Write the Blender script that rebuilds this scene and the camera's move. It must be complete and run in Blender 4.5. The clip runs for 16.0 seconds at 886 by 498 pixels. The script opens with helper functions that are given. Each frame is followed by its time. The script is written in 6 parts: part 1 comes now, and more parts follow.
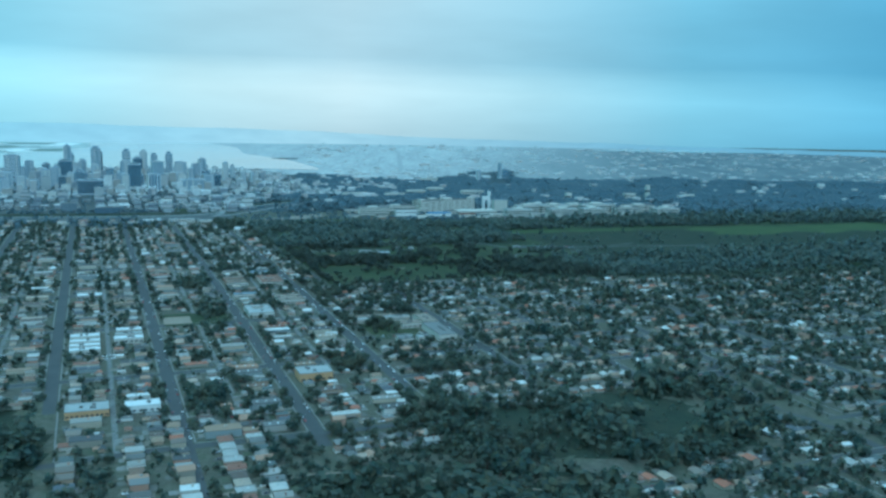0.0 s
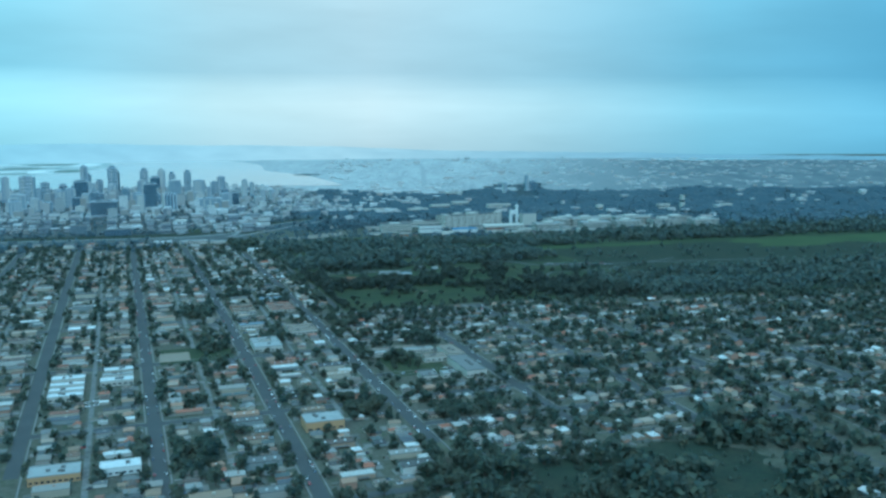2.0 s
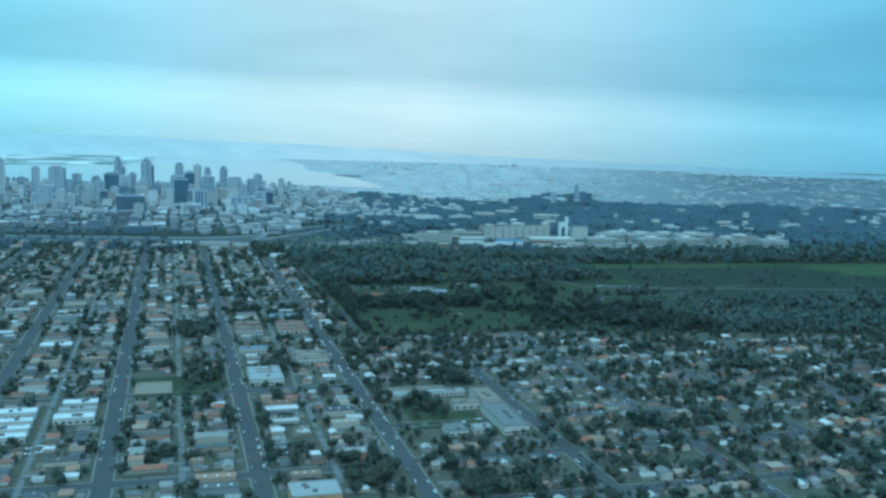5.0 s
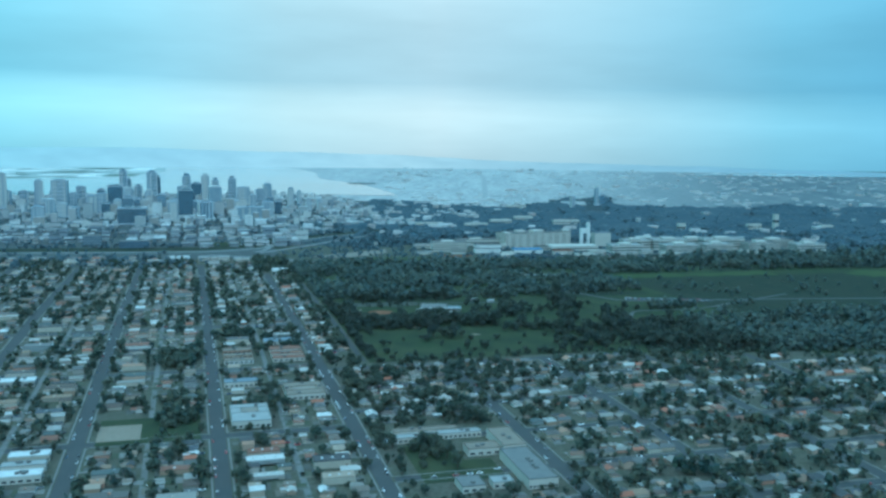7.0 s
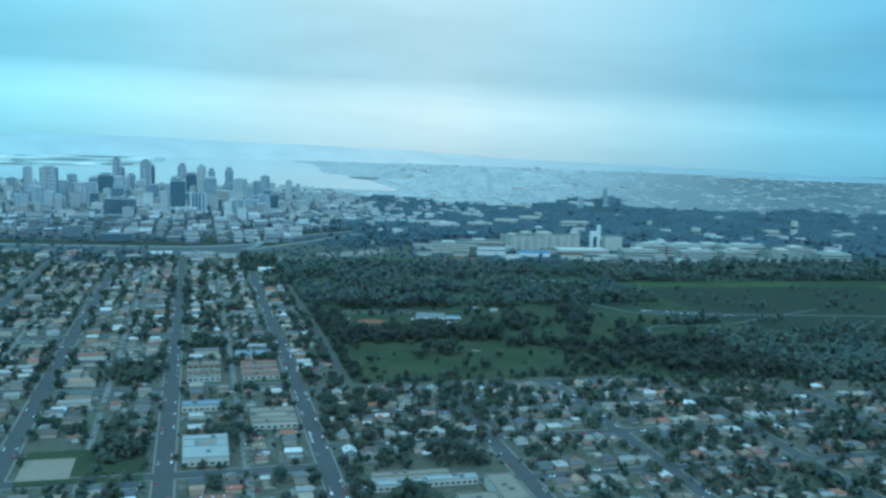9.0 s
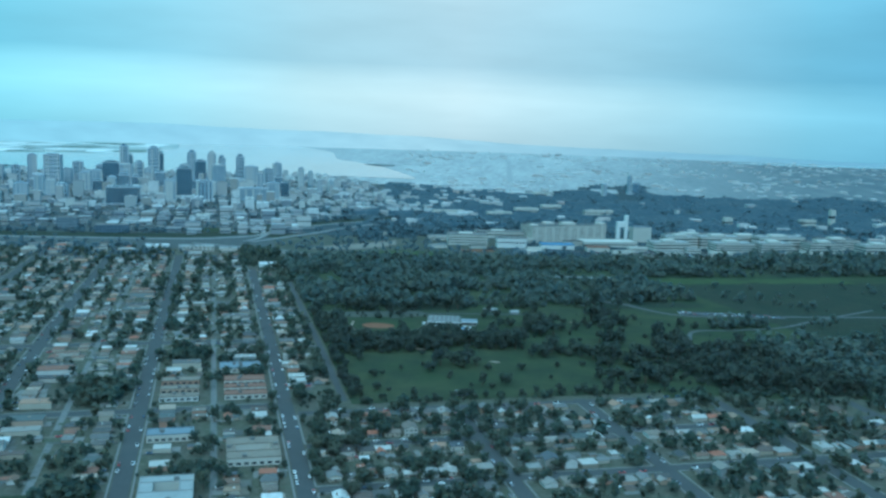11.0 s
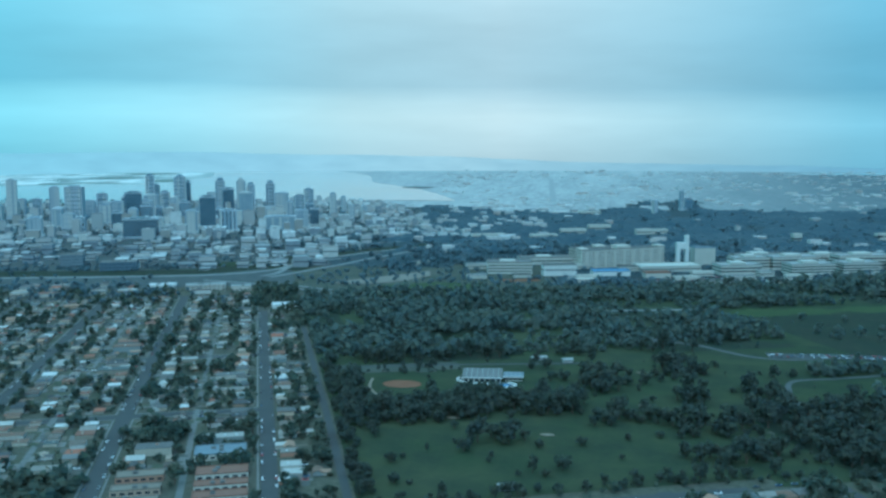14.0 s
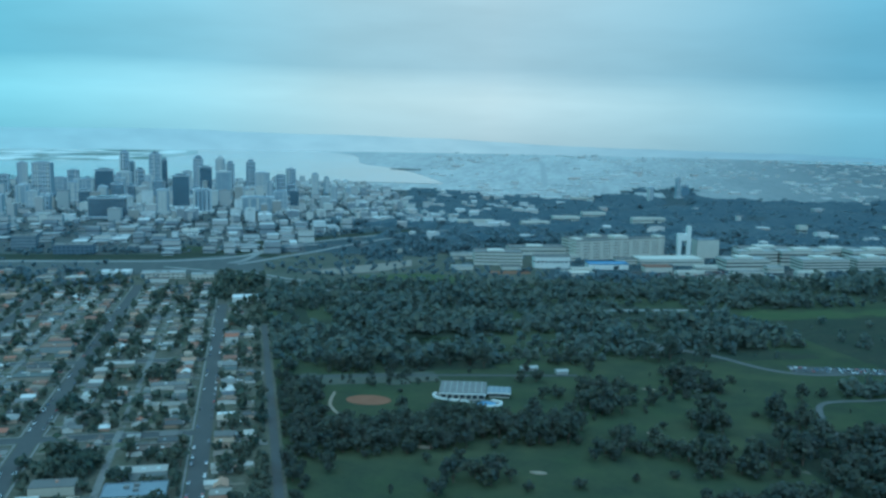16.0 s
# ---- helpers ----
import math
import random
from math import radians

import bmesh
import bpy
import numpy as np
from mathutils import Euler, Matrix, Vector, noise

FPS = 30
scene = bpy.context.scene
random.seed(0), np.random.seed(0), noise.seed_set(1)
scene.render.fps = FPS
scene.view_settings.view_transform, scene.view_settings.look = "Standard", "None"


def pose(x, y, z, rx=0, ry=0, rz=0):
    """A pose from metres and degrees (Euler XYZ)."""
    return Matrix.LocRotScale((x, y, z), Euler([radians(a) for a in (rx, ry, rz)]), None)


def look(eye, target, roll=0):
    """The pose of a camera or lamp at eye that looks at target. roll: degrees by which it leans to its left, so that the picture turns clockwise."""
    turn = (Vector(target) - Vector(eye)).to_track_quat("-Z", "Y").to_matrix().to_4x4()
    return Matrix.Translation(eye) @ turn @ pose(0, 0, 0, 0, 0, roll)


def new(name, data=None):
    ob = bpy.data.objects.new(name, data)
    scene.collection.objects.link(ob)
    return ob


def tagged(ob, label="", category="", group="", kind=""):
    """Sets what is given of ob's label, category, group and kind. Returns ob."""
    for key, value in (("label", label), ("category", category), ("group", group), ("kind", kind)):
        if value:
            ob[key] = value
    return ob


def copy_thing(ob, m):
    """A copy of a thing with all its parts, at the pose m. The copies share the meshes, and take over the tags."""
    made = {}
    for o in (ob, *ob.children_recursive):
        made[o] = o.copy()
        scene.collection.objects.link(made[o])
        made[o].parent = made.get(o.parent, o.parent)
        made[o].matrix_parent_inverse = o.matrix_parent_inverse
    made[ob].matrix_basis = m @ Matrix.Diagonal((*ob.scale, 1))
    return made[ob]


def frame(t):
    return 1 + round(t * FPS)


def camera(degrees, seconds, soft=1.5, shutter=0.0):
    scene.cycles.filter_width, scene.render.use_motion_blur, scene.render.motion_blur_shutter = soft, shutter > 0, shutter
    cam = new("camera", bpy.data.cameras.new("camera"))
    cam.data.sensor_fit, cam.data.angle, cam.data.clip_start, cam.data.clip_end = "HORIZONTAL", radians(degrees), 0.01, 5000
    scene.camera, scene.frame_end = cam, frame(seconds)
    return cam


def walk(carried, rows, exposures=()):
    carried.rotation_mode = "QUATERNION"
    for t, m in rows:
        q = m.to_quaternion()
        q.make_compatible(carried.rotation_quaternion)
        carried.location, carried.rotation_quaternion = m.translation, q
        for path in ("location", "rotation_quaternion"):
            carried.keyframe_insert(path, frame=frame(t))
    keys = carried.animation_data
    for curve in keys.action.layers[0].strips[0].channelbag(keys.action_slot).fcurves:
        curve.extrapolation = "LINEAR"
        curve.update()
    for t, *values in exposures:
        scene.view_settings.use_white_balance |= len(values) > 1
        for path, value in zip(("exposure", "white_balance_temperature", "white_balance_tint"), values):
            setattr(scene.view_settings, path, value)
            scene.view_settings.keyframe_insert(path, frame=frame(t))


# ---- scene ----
cam = camera(50.1, 16.0, soft=2.75)
METRES, EYE, TILT, LEAN, TURN = 610.0, 164.0, 0.0, 0.0, 0.0
ROWS = [
    (0.0, 0.0000, -0.0003, 0.0001, 0.15, -8.69, -0.99),
    (0.5, 0.0001, 0.0315, -0.0019, 0.42, -8.37, -2.18),
    (1.0, 0.0003, 0.0632, -0.0039, 0.71, -8.03, -1.95),
    (1.5, 0.0004, 0.0949, -0.0059, 1.09, -7.89, -0.85),
    (2.0, 0.0005, 0.1265, -0.0079, 1.58, -7.90, 0.29),
    (2.5, 0.0005, 0.1581, -0.0099, 2.20, -7.93, -0.19),
    (3.0, 0.0004, 0.1896, -0.0118, 2.85, -7.87, -1.90),
    (3.5, 0.0003, 0.2211, -0.0137, 3.38, -7.72, -2.56),
    (4.0, 0.0000, 0.2525, -0.0156, 3.86, -7.70, -2.19),
    (6.5, -0.0031, 0.4087, -0.0248, 5.32, -7.35, -1.24),
    (7.0, -0.0042, 0.4398, -0.0266, 5.44, -7.25, -0.60),
    (7.5, -0.0054, 0.4709, -0.0283, 5.48, -7.19, -0.94),
    (8.0, -0.0068, 0.5019, -0.0300, 5.46, -7.22, -1.27),
    (10.5, -0.0159, 0.6566, -0.0384, 6.50, -8.12, -2.53),
    (11.0, -0.0181, 0.6875, -0.0400, 6.99, -8.29, -1.79),
    (11.5, -0.0204, 0.7183, -0.0417, 7.54, -8.34, -0.87),
    (12.0, -0.0228, 0.7492, -0.0433, 8.11, -8.27, 0.22),
    (12.5, -0.0253, 0.7802, -0.0449, 8.65, -8.00, 0.73),
    (13.0, -0.0279, 0.8111, -0.0466, 9.06, -7.68, 0.50),
    (13.5, -0.0305, 0.8421, -0.0482, 9.32, -7.35, 0.10),
    (14.0, -0.0332, 0.8731, -0.0499, 9.37, -7.08, 0.12),
    (14.5, -0.0358, 0.9041, -0.0516, 9.33, -6.93, 0.22),
    (15.0, -0.0385, 0.9352, -0.0533, 9.22, -7.06, -0.02),
    (15.5, -0.0411, 0.9664, -0.0551, 9.05, -7.50, -0.68),
    (16.0, -0.0436, 0.9977, -0.0568, 8.87, -8.13, -0.94),
]
walk(cam, [(t, pose(0, 0, EYE, TILT, LEAN, TURN) @ pose(METRES * x, METRES * y, METRES * z, 90 + pitch, roll, yaw)) for t, x, y, z, yaw, pitch, roll in ROWS],
     exposures=[(0.0, -0.18, 4170, -21), (4.0, -0.17, 4170, -21), (8.0, -0.15, 4170, -21), (11.0, -0.17, 4170, -21), (14.0, -0.29, 4170, -21), (16.0, -0.40, 4170, -21)])

# ---- light and sky ----
world = bpy.data.worlds.new("overcast_sky")
scene.world = world
world.use_nodes = True
wn, wl = world.node_tree.nodes, world.node_tree.links
wn.clear()


def wnode(kind, **kw):
    n = wn.new(kind)
    for k, v in kw.items():
        if k == "op":
            n.operation = v
        elif k.startswith("i"):
            n.inputs[int(k[1:])].default_value = v
    return n


SUN_EL, SUN_AZ = radians(38), radians(165)
sky = wn.new("ShaderNodeTexSky")
sky.sky_type = "NISHITA"
sky.sun_disc = False
sky.sun_elevation, sky.sun_rotation = SUN_EL, SUN_AZ
coord = wn.new("ShaderNodeTexCoord")
sep = wn.new("ShaderNodeSeparateXYZ")
wl.new(coord.outputs["Generated"], sep.inputs[0])
# the cloud deck leans a little to the east
lean = wnode("ShaderNodeMath", op="MULTIPLY_ADD", i1=0.018)
wl.new(sep.outputs["X"], lean.inputs[0])
wl.new(sep.outputs["Z"], lean.inputs[2])
# long soft streaks of cloud
flat = wnode("ShaderNodeVectorMath", op="MULTIPLY")
flat.inputs[1].default_value = (2.2, 2.2, 26.0)
wl.new(coord.outputs["Generated"], flat.inputs[0])
streak = wn.new("ShaderNodeTexNoise")
streak.inputs["Scale"].default_value = 1.6
streak.inputs["Detail"].default_value = 5.0
streak.inputs["Roughness"].default_value = 0.5
wl.new(flat.outputs[0], streak.inputs["Vector"])
warp = wnode("ShaderNodeMath", op="MULTIPLY_ADD", i1=0.018)
wl.new(streak.outputs[0], warp.inputs[0])
wl.new(lean.outputs[0], warp.inputs[2])
ramp = wn.new("ShaderNodeValToRGB")
# warped elevation sine, from the ground haze through the bright gap to the cloud deck
span = wn.new("ShaderNodeMapRange")
span.inputs["From Min"].default_value, span.inputs["From Max"].default_value = -0.04, 0.26
wl.new(warp.outputs[0], span.inputs["Value"])
wl.new(span.outputs[0], ramp.inputs[0])
stops = [(0.0, (0.60, 0.64, 0.66)), (0.10, (0.74, 0.76, 0.76)), (0.20, (0.90, 0.90, 0.88)), (0.25, (0.80, 0.82, 0.82)),
         (0.31, (0.60, 0.66, 0.70)), (0.45, (0.64, 0.69, 0.72)), (0.62, (0.74, 0.77, 0.78)), (1.0, (0.82, 0.84, 0.85))]
for i, (p, c) in enumerate(stops):
    e = ramp.color_ramp.elements[i] if i < 2 else ramp.color_ramp.elements.new(p)
    e.position, e.color = p, (*c, 1)
# mottling of the deck
mott = wn.new("ShaderNodeTexNoise")
mott.inputs["Scale"].default_value = 3.0
mott.inputs["Detail"].default_value = 6.0
fl2 = wnode("ShaderNodeVectorMath", op="MULTIPLY")
fl2.inputs[1].default_value = (1.5, 1.5, 7.0)
wl.new(coord.outputs["Generated"], fl2.inputs[0])
wl.new(fl2.outputs[0], mott.inputs["Vector"])
mr = wn.new("ShaderNodeMapRange")
mr.inputs["From Min"].default_value, mr.inputs["From Max"].default_value = 0.3, 0.7
mr.inputs["To Min"].default_value, mr.inputs["To Max"].default_value = 0.91, 1.07
wl.new(mott.outputs[0], mr.inputs["Value"])
deck = wnode("ShaderNodeVectorMath", op="SCALE")
wl.new(ramp.outputs[0], deck.inputs[0])
wl.new(mr.outputs[0], deck.inputs["Scale"])
# the open west is warmer and whiter than the clear-blue flanks
side = wn.new("ShaderNodeValToRGB")
sx = wn.new("ShaderNodeMapRange")
sx.inputs["From Min"].default_value, sx.inputs["From Max"].default_value = -0.62, 0.46
wl.new(sep.outputs["X"], sx.inputs["Value"])
wl.new(sx.outputs[0], side.inputs[0])
for i, (p, c) in enumerate([(0.0, (0.62, 0.96, 0.94)), (0.20, (0.92, 1.02, 0.94)), (0.34, (1.17, 1.04, 0.90)), (0.48, (1.25, 1.03, 0.88)), (0.63, (0.98, 0.92, 0.83)), (0.80, (0.60, 0.76, 0.78)), (1.0, (0.39, 0.61, 0.73))]):
    e = side.color_ramp.elements[i] if i < 2 else side.color_ramp.elements.new(p)
    e.position, e.color = p, (*c, 1)
tint = wnode("ShaderNodeVectorMath", op="MULTIPLY")
wl.new(deck.outputs[0], tint.inputs[0])
wl.new(side.outputs[0], tint.inputs[1])
zen = wn.new("ShaderNodeMapRange")
zen.inputs["From Min"].default_value, zen.inputs["From Max"].default_value = 0.20, 0.90
wl.new(sep.outputs["Z"], zen.inputs["Value"])
over = wn.new("ShaderNodeMix")
over.data_type = "VECTOR"
wl.new(zen.outputs[0], over.inputs["Factor"])
over.inputs[4].default_value, over.inputs[5].default_value = (1.0, 1.0, 1.0), (2.0, 2.1, 2.36)
dome = wnode("ShaderNodeVectorMath", op="MULTIPLY")
wl.new(tint.outputs[0], dome.inputs[0])
wl.new(over.outputs[1], dome.inputs[1])
nish = wnode("ShaderNodeVectorMath", op="SCALE")
nish.inputs["Scale"].default_value = 0.004
wl.new(sky.outputs[0], nish.inputs[0])
both = wnode("ShaderNodeVectorMath", op="ADD")
wl.new(dome.outputs[0], both.inputs[0])
wl.new(nish.outputs[0], both.inputs[1])
bg = wn.new("ShaderNodeBackground")
bg.inputs["Strength"].default_value = 1.0
wl.new(both.outputs[0], bg.inputs["Color"])
wout = wn.new("ShaderNodeOutputWorld")
wl.new(bg.outputs[0], wout.inputs["Surface"])

sun_data = bpy.data.lights.new("sun", "SUN")
sun_data.energy, sun_data.angle, sun_data.color = 1.1, radians(14), (0.98, 0.98, 0.96)
sun = new("sun", sun_data)
sun.matrix_world = look((900 * math.sin(SUN_AZ), 900 * math.cos(SUN_AZ), 900 * math.tan(SUN_EL)), (0, 0, 0))


# ---- materials ----
def material(name, base, rough=0.8, spec=0.3, metal=0.0, grain=None, bump=0.0, random_kind=None, palette=None, sheen=0.0, leafy=0.0, stretch=None):
    """base: colour. grain: list of (scale per metre, strength, colour). random_kind: 'object' or 'island', picks from the palette."""
    m = bpy.data.materials.new(name)
    m.use_nodes = True
    n, l = m.node_tree.nodes, m.node_tree.links
    b = n["Principled BSDF"]
    b.inputs["Roughness"].default_value = rough
    b.inputs["Specular IOR Level"].default_value = spec
    b.inputs["Metallic"].default_value = metal
    if sheen:
        b.inputs["Sheen Weight"].default_value = sheen
        b.inputs["Sheen Roughness"].default_value = 0.6
    geo = n.new("ShaderNodeNewGeometry")
    if random_kind:
        r = n.new("ShaderNodeValToRGB")
        r.color_ramp.interpolation = "CONSTANT"
        for i, c in enumerate(palette):
            e = r.color_ramp.elements[i] if i < 2 else r.color_ramp.elements.new(i / len(palette))
            e.position, e.color = i / len(palette), (*c, 1)
        src = n.new("ShaderNodeObjectInfo").outputs["Random"] if random_kind == "object" else geo.outputs["Random Per Island"]
        l.new(src, r.inputs[0])
        col = r.outputs[0]
    else:
        rgb = n.new("ShaderNodeRGB")
        rgb.outputs[0].default_value = (*base, 1)
        col = rgb.outputs[0]
    last = None
    for scale, strength, c in grain or ():
        t = n.new("ShaderNodeTexNoise")
        t.inputs["Scale"].default_value = scale
        t.inputs["Detail"].default_value = 5.0
        t.inputs["Roughness"].default_value = 0.65
        if stretch:
            sm = n.new("ShaderNodeVectorMath")
            sm.operation = "MULTIPLY"
            sm.inputs[1].default_value = stretch
            l.new(geo.outputs["Position"], sm.inputs[0])
            l.new(sm.outputs[0], t.inputs["Vector"])
        else:
            l.new(geo.outputs["Position"], t.inputs["Vector"])
        mr = n.new("ShaderNodeMapRange")
        mr.inputs["From Min"].default_value, mr.inputs["From Max"].default_value = 0.38, 0.66
        mr.inputs["To Max"].default_value = strength
        l.new(t.outputs[0], mr.inputs["Value"])
        mix = n.new("ShaderNodeMix")
        mix.data_type = "RGBA"
        l.new(mr.outputs[0], mix.inputs["Factor"])
        l.new(col, mix.inputs["A"])
        mix.inputs["B"].default_value = (*c, 1)
        col = mix.outputs["Result"]
        last = t
    l.new(col, b.inputs["Base Color"])
    if leafy:
        # thin leaves let light through
        tr = n.new("ShaderNodeBsdfTranslucent")
        l.new(col, tr.inputs["Color"])
        add = n.new("ShaderNodeAddShader")
        l.new(b.outputs[0], add.inputs[0])
        l.new(tr.outputs[0], add.inputs[1])
        l.new(add.outputs[0], n["Material Output"].inputs["Surface"])
    if bump and last:
        bp = n.new("ShaderNodeBump")
        bp.inputs["Strength"].default_value = bump
        bp.inputs["Distance"].default_value = 0.1
        l.new(last.outputs[0], bp.inputs["Height"])
        l.new(bp.outputs[0], b.inputs["Normal"])
    return m


ROOFS = [(0.110, 0.106, 0.100), (0.055, 0.054, 0.056), (0.250, 0.230, 0.200), (0.150, 0.095, 0.062), (0.190, 0.160, 0.125), (0.330, 0.315, 0.285), (0.042, 0.045, 0.048), (0.230, 0.165, 0.105), (0.270, 0.105, 0.055),
         (0.170, 0.165, 0.155), (0.090, 0.066, 0.052), (0.320, 0.260, 0.195), (0.080, 0.092, 0.088), (0.075, 0.080, 0.092), (0.560, 0.550, 0.520), (0.130, 0.128, 0.120), (0.215, 0.195, 0.165), (0.180, 0.085, 0.052), (0.430, 0.410, 0.370), (0.098, 0.088, 0.078),
         (0.300, 0.190, 0.120), (0.065, 0.062, 0.058), (0.260, 0.250, 0.230), (0.145, 0.120, 0.095)]
WALLS = [(0.430, 0.400, 0.350), (0.360, 0.315, 0.240), (0.300, 0.280, 0.250), (0.400, 0.360, 0.290), (0.250, 0.225, 0.180), (0.520, 0.505, 0.470), (0.290, 0.215, 0.150), (0.230, 0.250, 0.250),
         (0.370, 0.280, 0.210), (0.410, 0.375, 0.305), (0.330, 0.200, 0.140)]
CITY = [(0.35, 0.35, 0.34), (0.44, 0.42, 0.40), (0.25, 0.255, 0.265), (0.51, 0.49, 0.45), (0.30, 0.28, 0.25), (0.39, 0.37, 0.35), (0.20, 0.215, 0.24), (0.58, 0.575, 0.555)]

mat_ground = material("dry_yard_ground", (0.072, 0.068, 0.054), 0.95, 0.1, grain=[(0.03, 0.6, (0.070, 0.082, 0.042)), (0.35, 0.5, (0.17, 0.155, 0.125)), (2.5, 0.4, (0.075, 0.072, 0.052))], bump=0.3)
mat_lawn = material("park_lawn", (0.044, 0.057, 0.028), 0.95, 0.05, grain=[(0.014, 0.7, (0.074, 0.076, 0.042)), (0.05, 0.8, (0.029, 0.038, 0.027)), (0.5, 0.5, (0.056, 0.063, 0.036))], bump=0.3)
mat_scrub = material("canyon_scrub", (0.030, 0.042, 0.028), 0.95, 0.05, grain=[(0.05, 0.7, (0.055, 0.054, 0.034)), (0.25, 0.8, (0.022, 0.028, 0.025)), (0.9, 0.5, (0.055, 0.058, 0.040))], bump=0.4)
mat_soil = material("bare_soil", (0.22, 0.185, 0.14), 0.95, 0.1, grain=[(0.05, 0.5, (0.28, 0.24, 0.19)), (0.6, 0.4, (0.14, 0.12, 0.09))], bump=0.2)
mat_dry = material("dry_grass_and_earth", (0.080, 0.082, 0.066), 0.95, 0.05, grain=[(0.02, 0.6, (0.13, 0.125, 0.10)), (0.06, 0.8, (0.056, 0.066, 0.050))], bump=0.2)
mat_lane = material("worn_park_lane", (0.10, 0.10, 0.096), 0.9, 0.1, grain=[(0.08, 0.6, (0.07, 0.07, 0.068)), (1.0, 0.4, (0.13, 0.13, 0.125))])
mat_courtroof = material("weathered_pale_roof", (0.30, 0.30, 0.285), 0.85, 0.2, grain=[(0.2, 0.6, (0.22, 0.22, 0.21)), (1.5, 0.3, (0.36, 0.36, 0.345))])
mat_flats = material("pale_salt_flats", (0.34, 0.36, 0.33), 0.9, 0.1, stretch=(1.0, 0.25, 1.0), grain=[(0.012, 0.9, (0.20, 0.24, 0.23)), (0.03, 0.7, (0.50, 0.50, 0.45))])
mat_pans = material("dry_salt_pans", (0.66, 0.66, 0.61), 0.9, 0.1, grain=[(0.02, 0.5, (0.54, 0.55, 0.51))])
mat_reeds = material("reed_beds", (0.15, 0.18, 0.15), 0.95, 0.05, grain=[(0.02, 0.5, (0.20, 0.22, 0.19))])
mat_earth = material("graded_earth", (0.20, 0.18, 0.15), 0.95, 0.1, grain=[(0.06, 0.6, (0.15, 0.14, 0.115)), (0.5, 0.4, (0.24, 0.22, 0.185))], bump=0.2)
mat_clay = material("infield_clay", (0.16, 0.085, 0.052), 0.95, 0.05, grain=[(0.2, 0.5, (0.20, 0.115, 0.072))], bump=0.1)
mat_road = material("worn_asphalt", (0.075, 0.076, 0.075), 0.95, 0.12, grain=[(0.05, 0.6, (0.10, 0.10, 0.095)), (0.8, 0.5, (0.055, 0.056, 0.056)), (6.0, 0.3, (0.07, 0.07, 0.07))], bump=0.15)
mat_pave = material("concrete_pavement", (0.175, 0.17, 0.158), 0.9, 0.2, grain=[(0.4, 0.5, (0.13, 0.127, 0.118)), (3.0, 0.4, (0.22, 0.215, 0.2))], bump=0.1)
mat_alley = material("patched_alley_concrete", (0.15, 0.147, 0.137), 0.95, 0.1, grain=[(0.06, 0.8, (0.095, 0.094, 0.088)), (0.4, 0.6, (0.21, 0.205, 0.19))])
mat_roof = material("house_roofing", (0.3, 0.3, 0.3), 0.85, 0.3, random_kind="object", palette=ROOFS, grain=[(0.5, 0.25, (0.11, 0.105, 0.095)), (4.0, 0.2, (0.24, 0.23, 0.215))], bump=0.2)
mat_wall = material("house_stucco", (0.6, 0.6, 0.55), 0.9, 0.2, random_kind="object", palette=WALLS, grain=[(0.6, 0.3, (0.27, 0.245, 0.205))], bump=0.1)
mat_roof_i = material("roofing_mixed", (0.3, 0.3, 0.3), 0.85, 0.3, random_kind="island", palette=ROOFS, grain=[(0.5, 0.25, (0.11, 0.105, 0.095)), (4.0, 0.2, (0.24, 0.23, 0.215))])
mat_wall_i = material("stucco_mixed", (0.6, 0.6, 0.55), 0.9, 0.2, random_kind="island", palette=WALLS, grain=[(0.6, 0.3, (0.27, 0.245, 0.205))])
mat_city_i = material("city_block_walls", (0.5, 0.5, 0.5), 0.85, 0.3, random_kind="island", palette=CITY, grain=[(0.15, 0.4, (0.35, 0.36, 0.37))])
mat_glass = material("window_glass", (0.04, 0.05, 0.06), 0.12, 0.6)
mat_white = material("white_painted_concrete", (0.62, 0.61, 0.58), 0.85, 0.3, grain=[(0.15, 0.35, (0.48, 0.47, 0.43)), (1.5, 0.25, (0.56, 0.55, 0.52))])
mat_cream = material("cream_concrete", (0.47, 0.435, 0.375), 0.85, 0.2, grain=[(0.15, 0.35, (0.39, 0.36, 0.31)), (1.5, 0.25, (0.51, 0.48, 0.43))])
mat_greyroof = material("gravel_roof", (0.17, 0.166, 0.155), 0.95, 0.15, grain=[(0.2, 0.6, (0.12, 0.12, 0.118)), (2.0, 0.4, (0.21, 0.206, 0.195))], bump=0.1)
mat_whiteroof = material("white_roof_membrane", (0.56, 0.56, 0.54), 0.6, 0.4, grain=[(0.3, 0.6, (0.34, 0.34, 0.33))])
mat_blueroof = material("blue_metal_roof", (0.10, 0.19, 0.32), 0.6, 0.4, grain=[(0.3, 0.4, (0.17, 0.25, 0.35))])
mat_tile = material("terracotta_tiles", (0.19, 0.11, 0.078), 0.85, 0.2, grain=[(0.4, 0.5, (0.14, 0.088, 0.068)), (3.0, 0.4, (0.24, 0.15, 0.11))], bump=0.3)
mat_dark_wall = material("dark_glazed_wall", (0.10, 0.13, 0.17), 0.5, 0.4, grain=[(0.1, 0.4, (0.14, 0.17, 0.21))])
mat_tan_roof = material("tan_gravel_roof", (0.21, 0.18, 0.142), 0.95, 0.15, grain=[(0.2, 0.6, (0.15, 0.13, 0.108)), (2.0, 0.4, (0.26, 0.23, 0.19))], bump=0.1)
mat_tan_wall = material("orange_tan_stucco", (0.42, 0.27, 0.14), 0.9, 0.2, grain=[(0.3, 0.4, (0.34, 0.22, 0.12)), (2.0, 0.3, (0.46, 0.31, 0.18))])
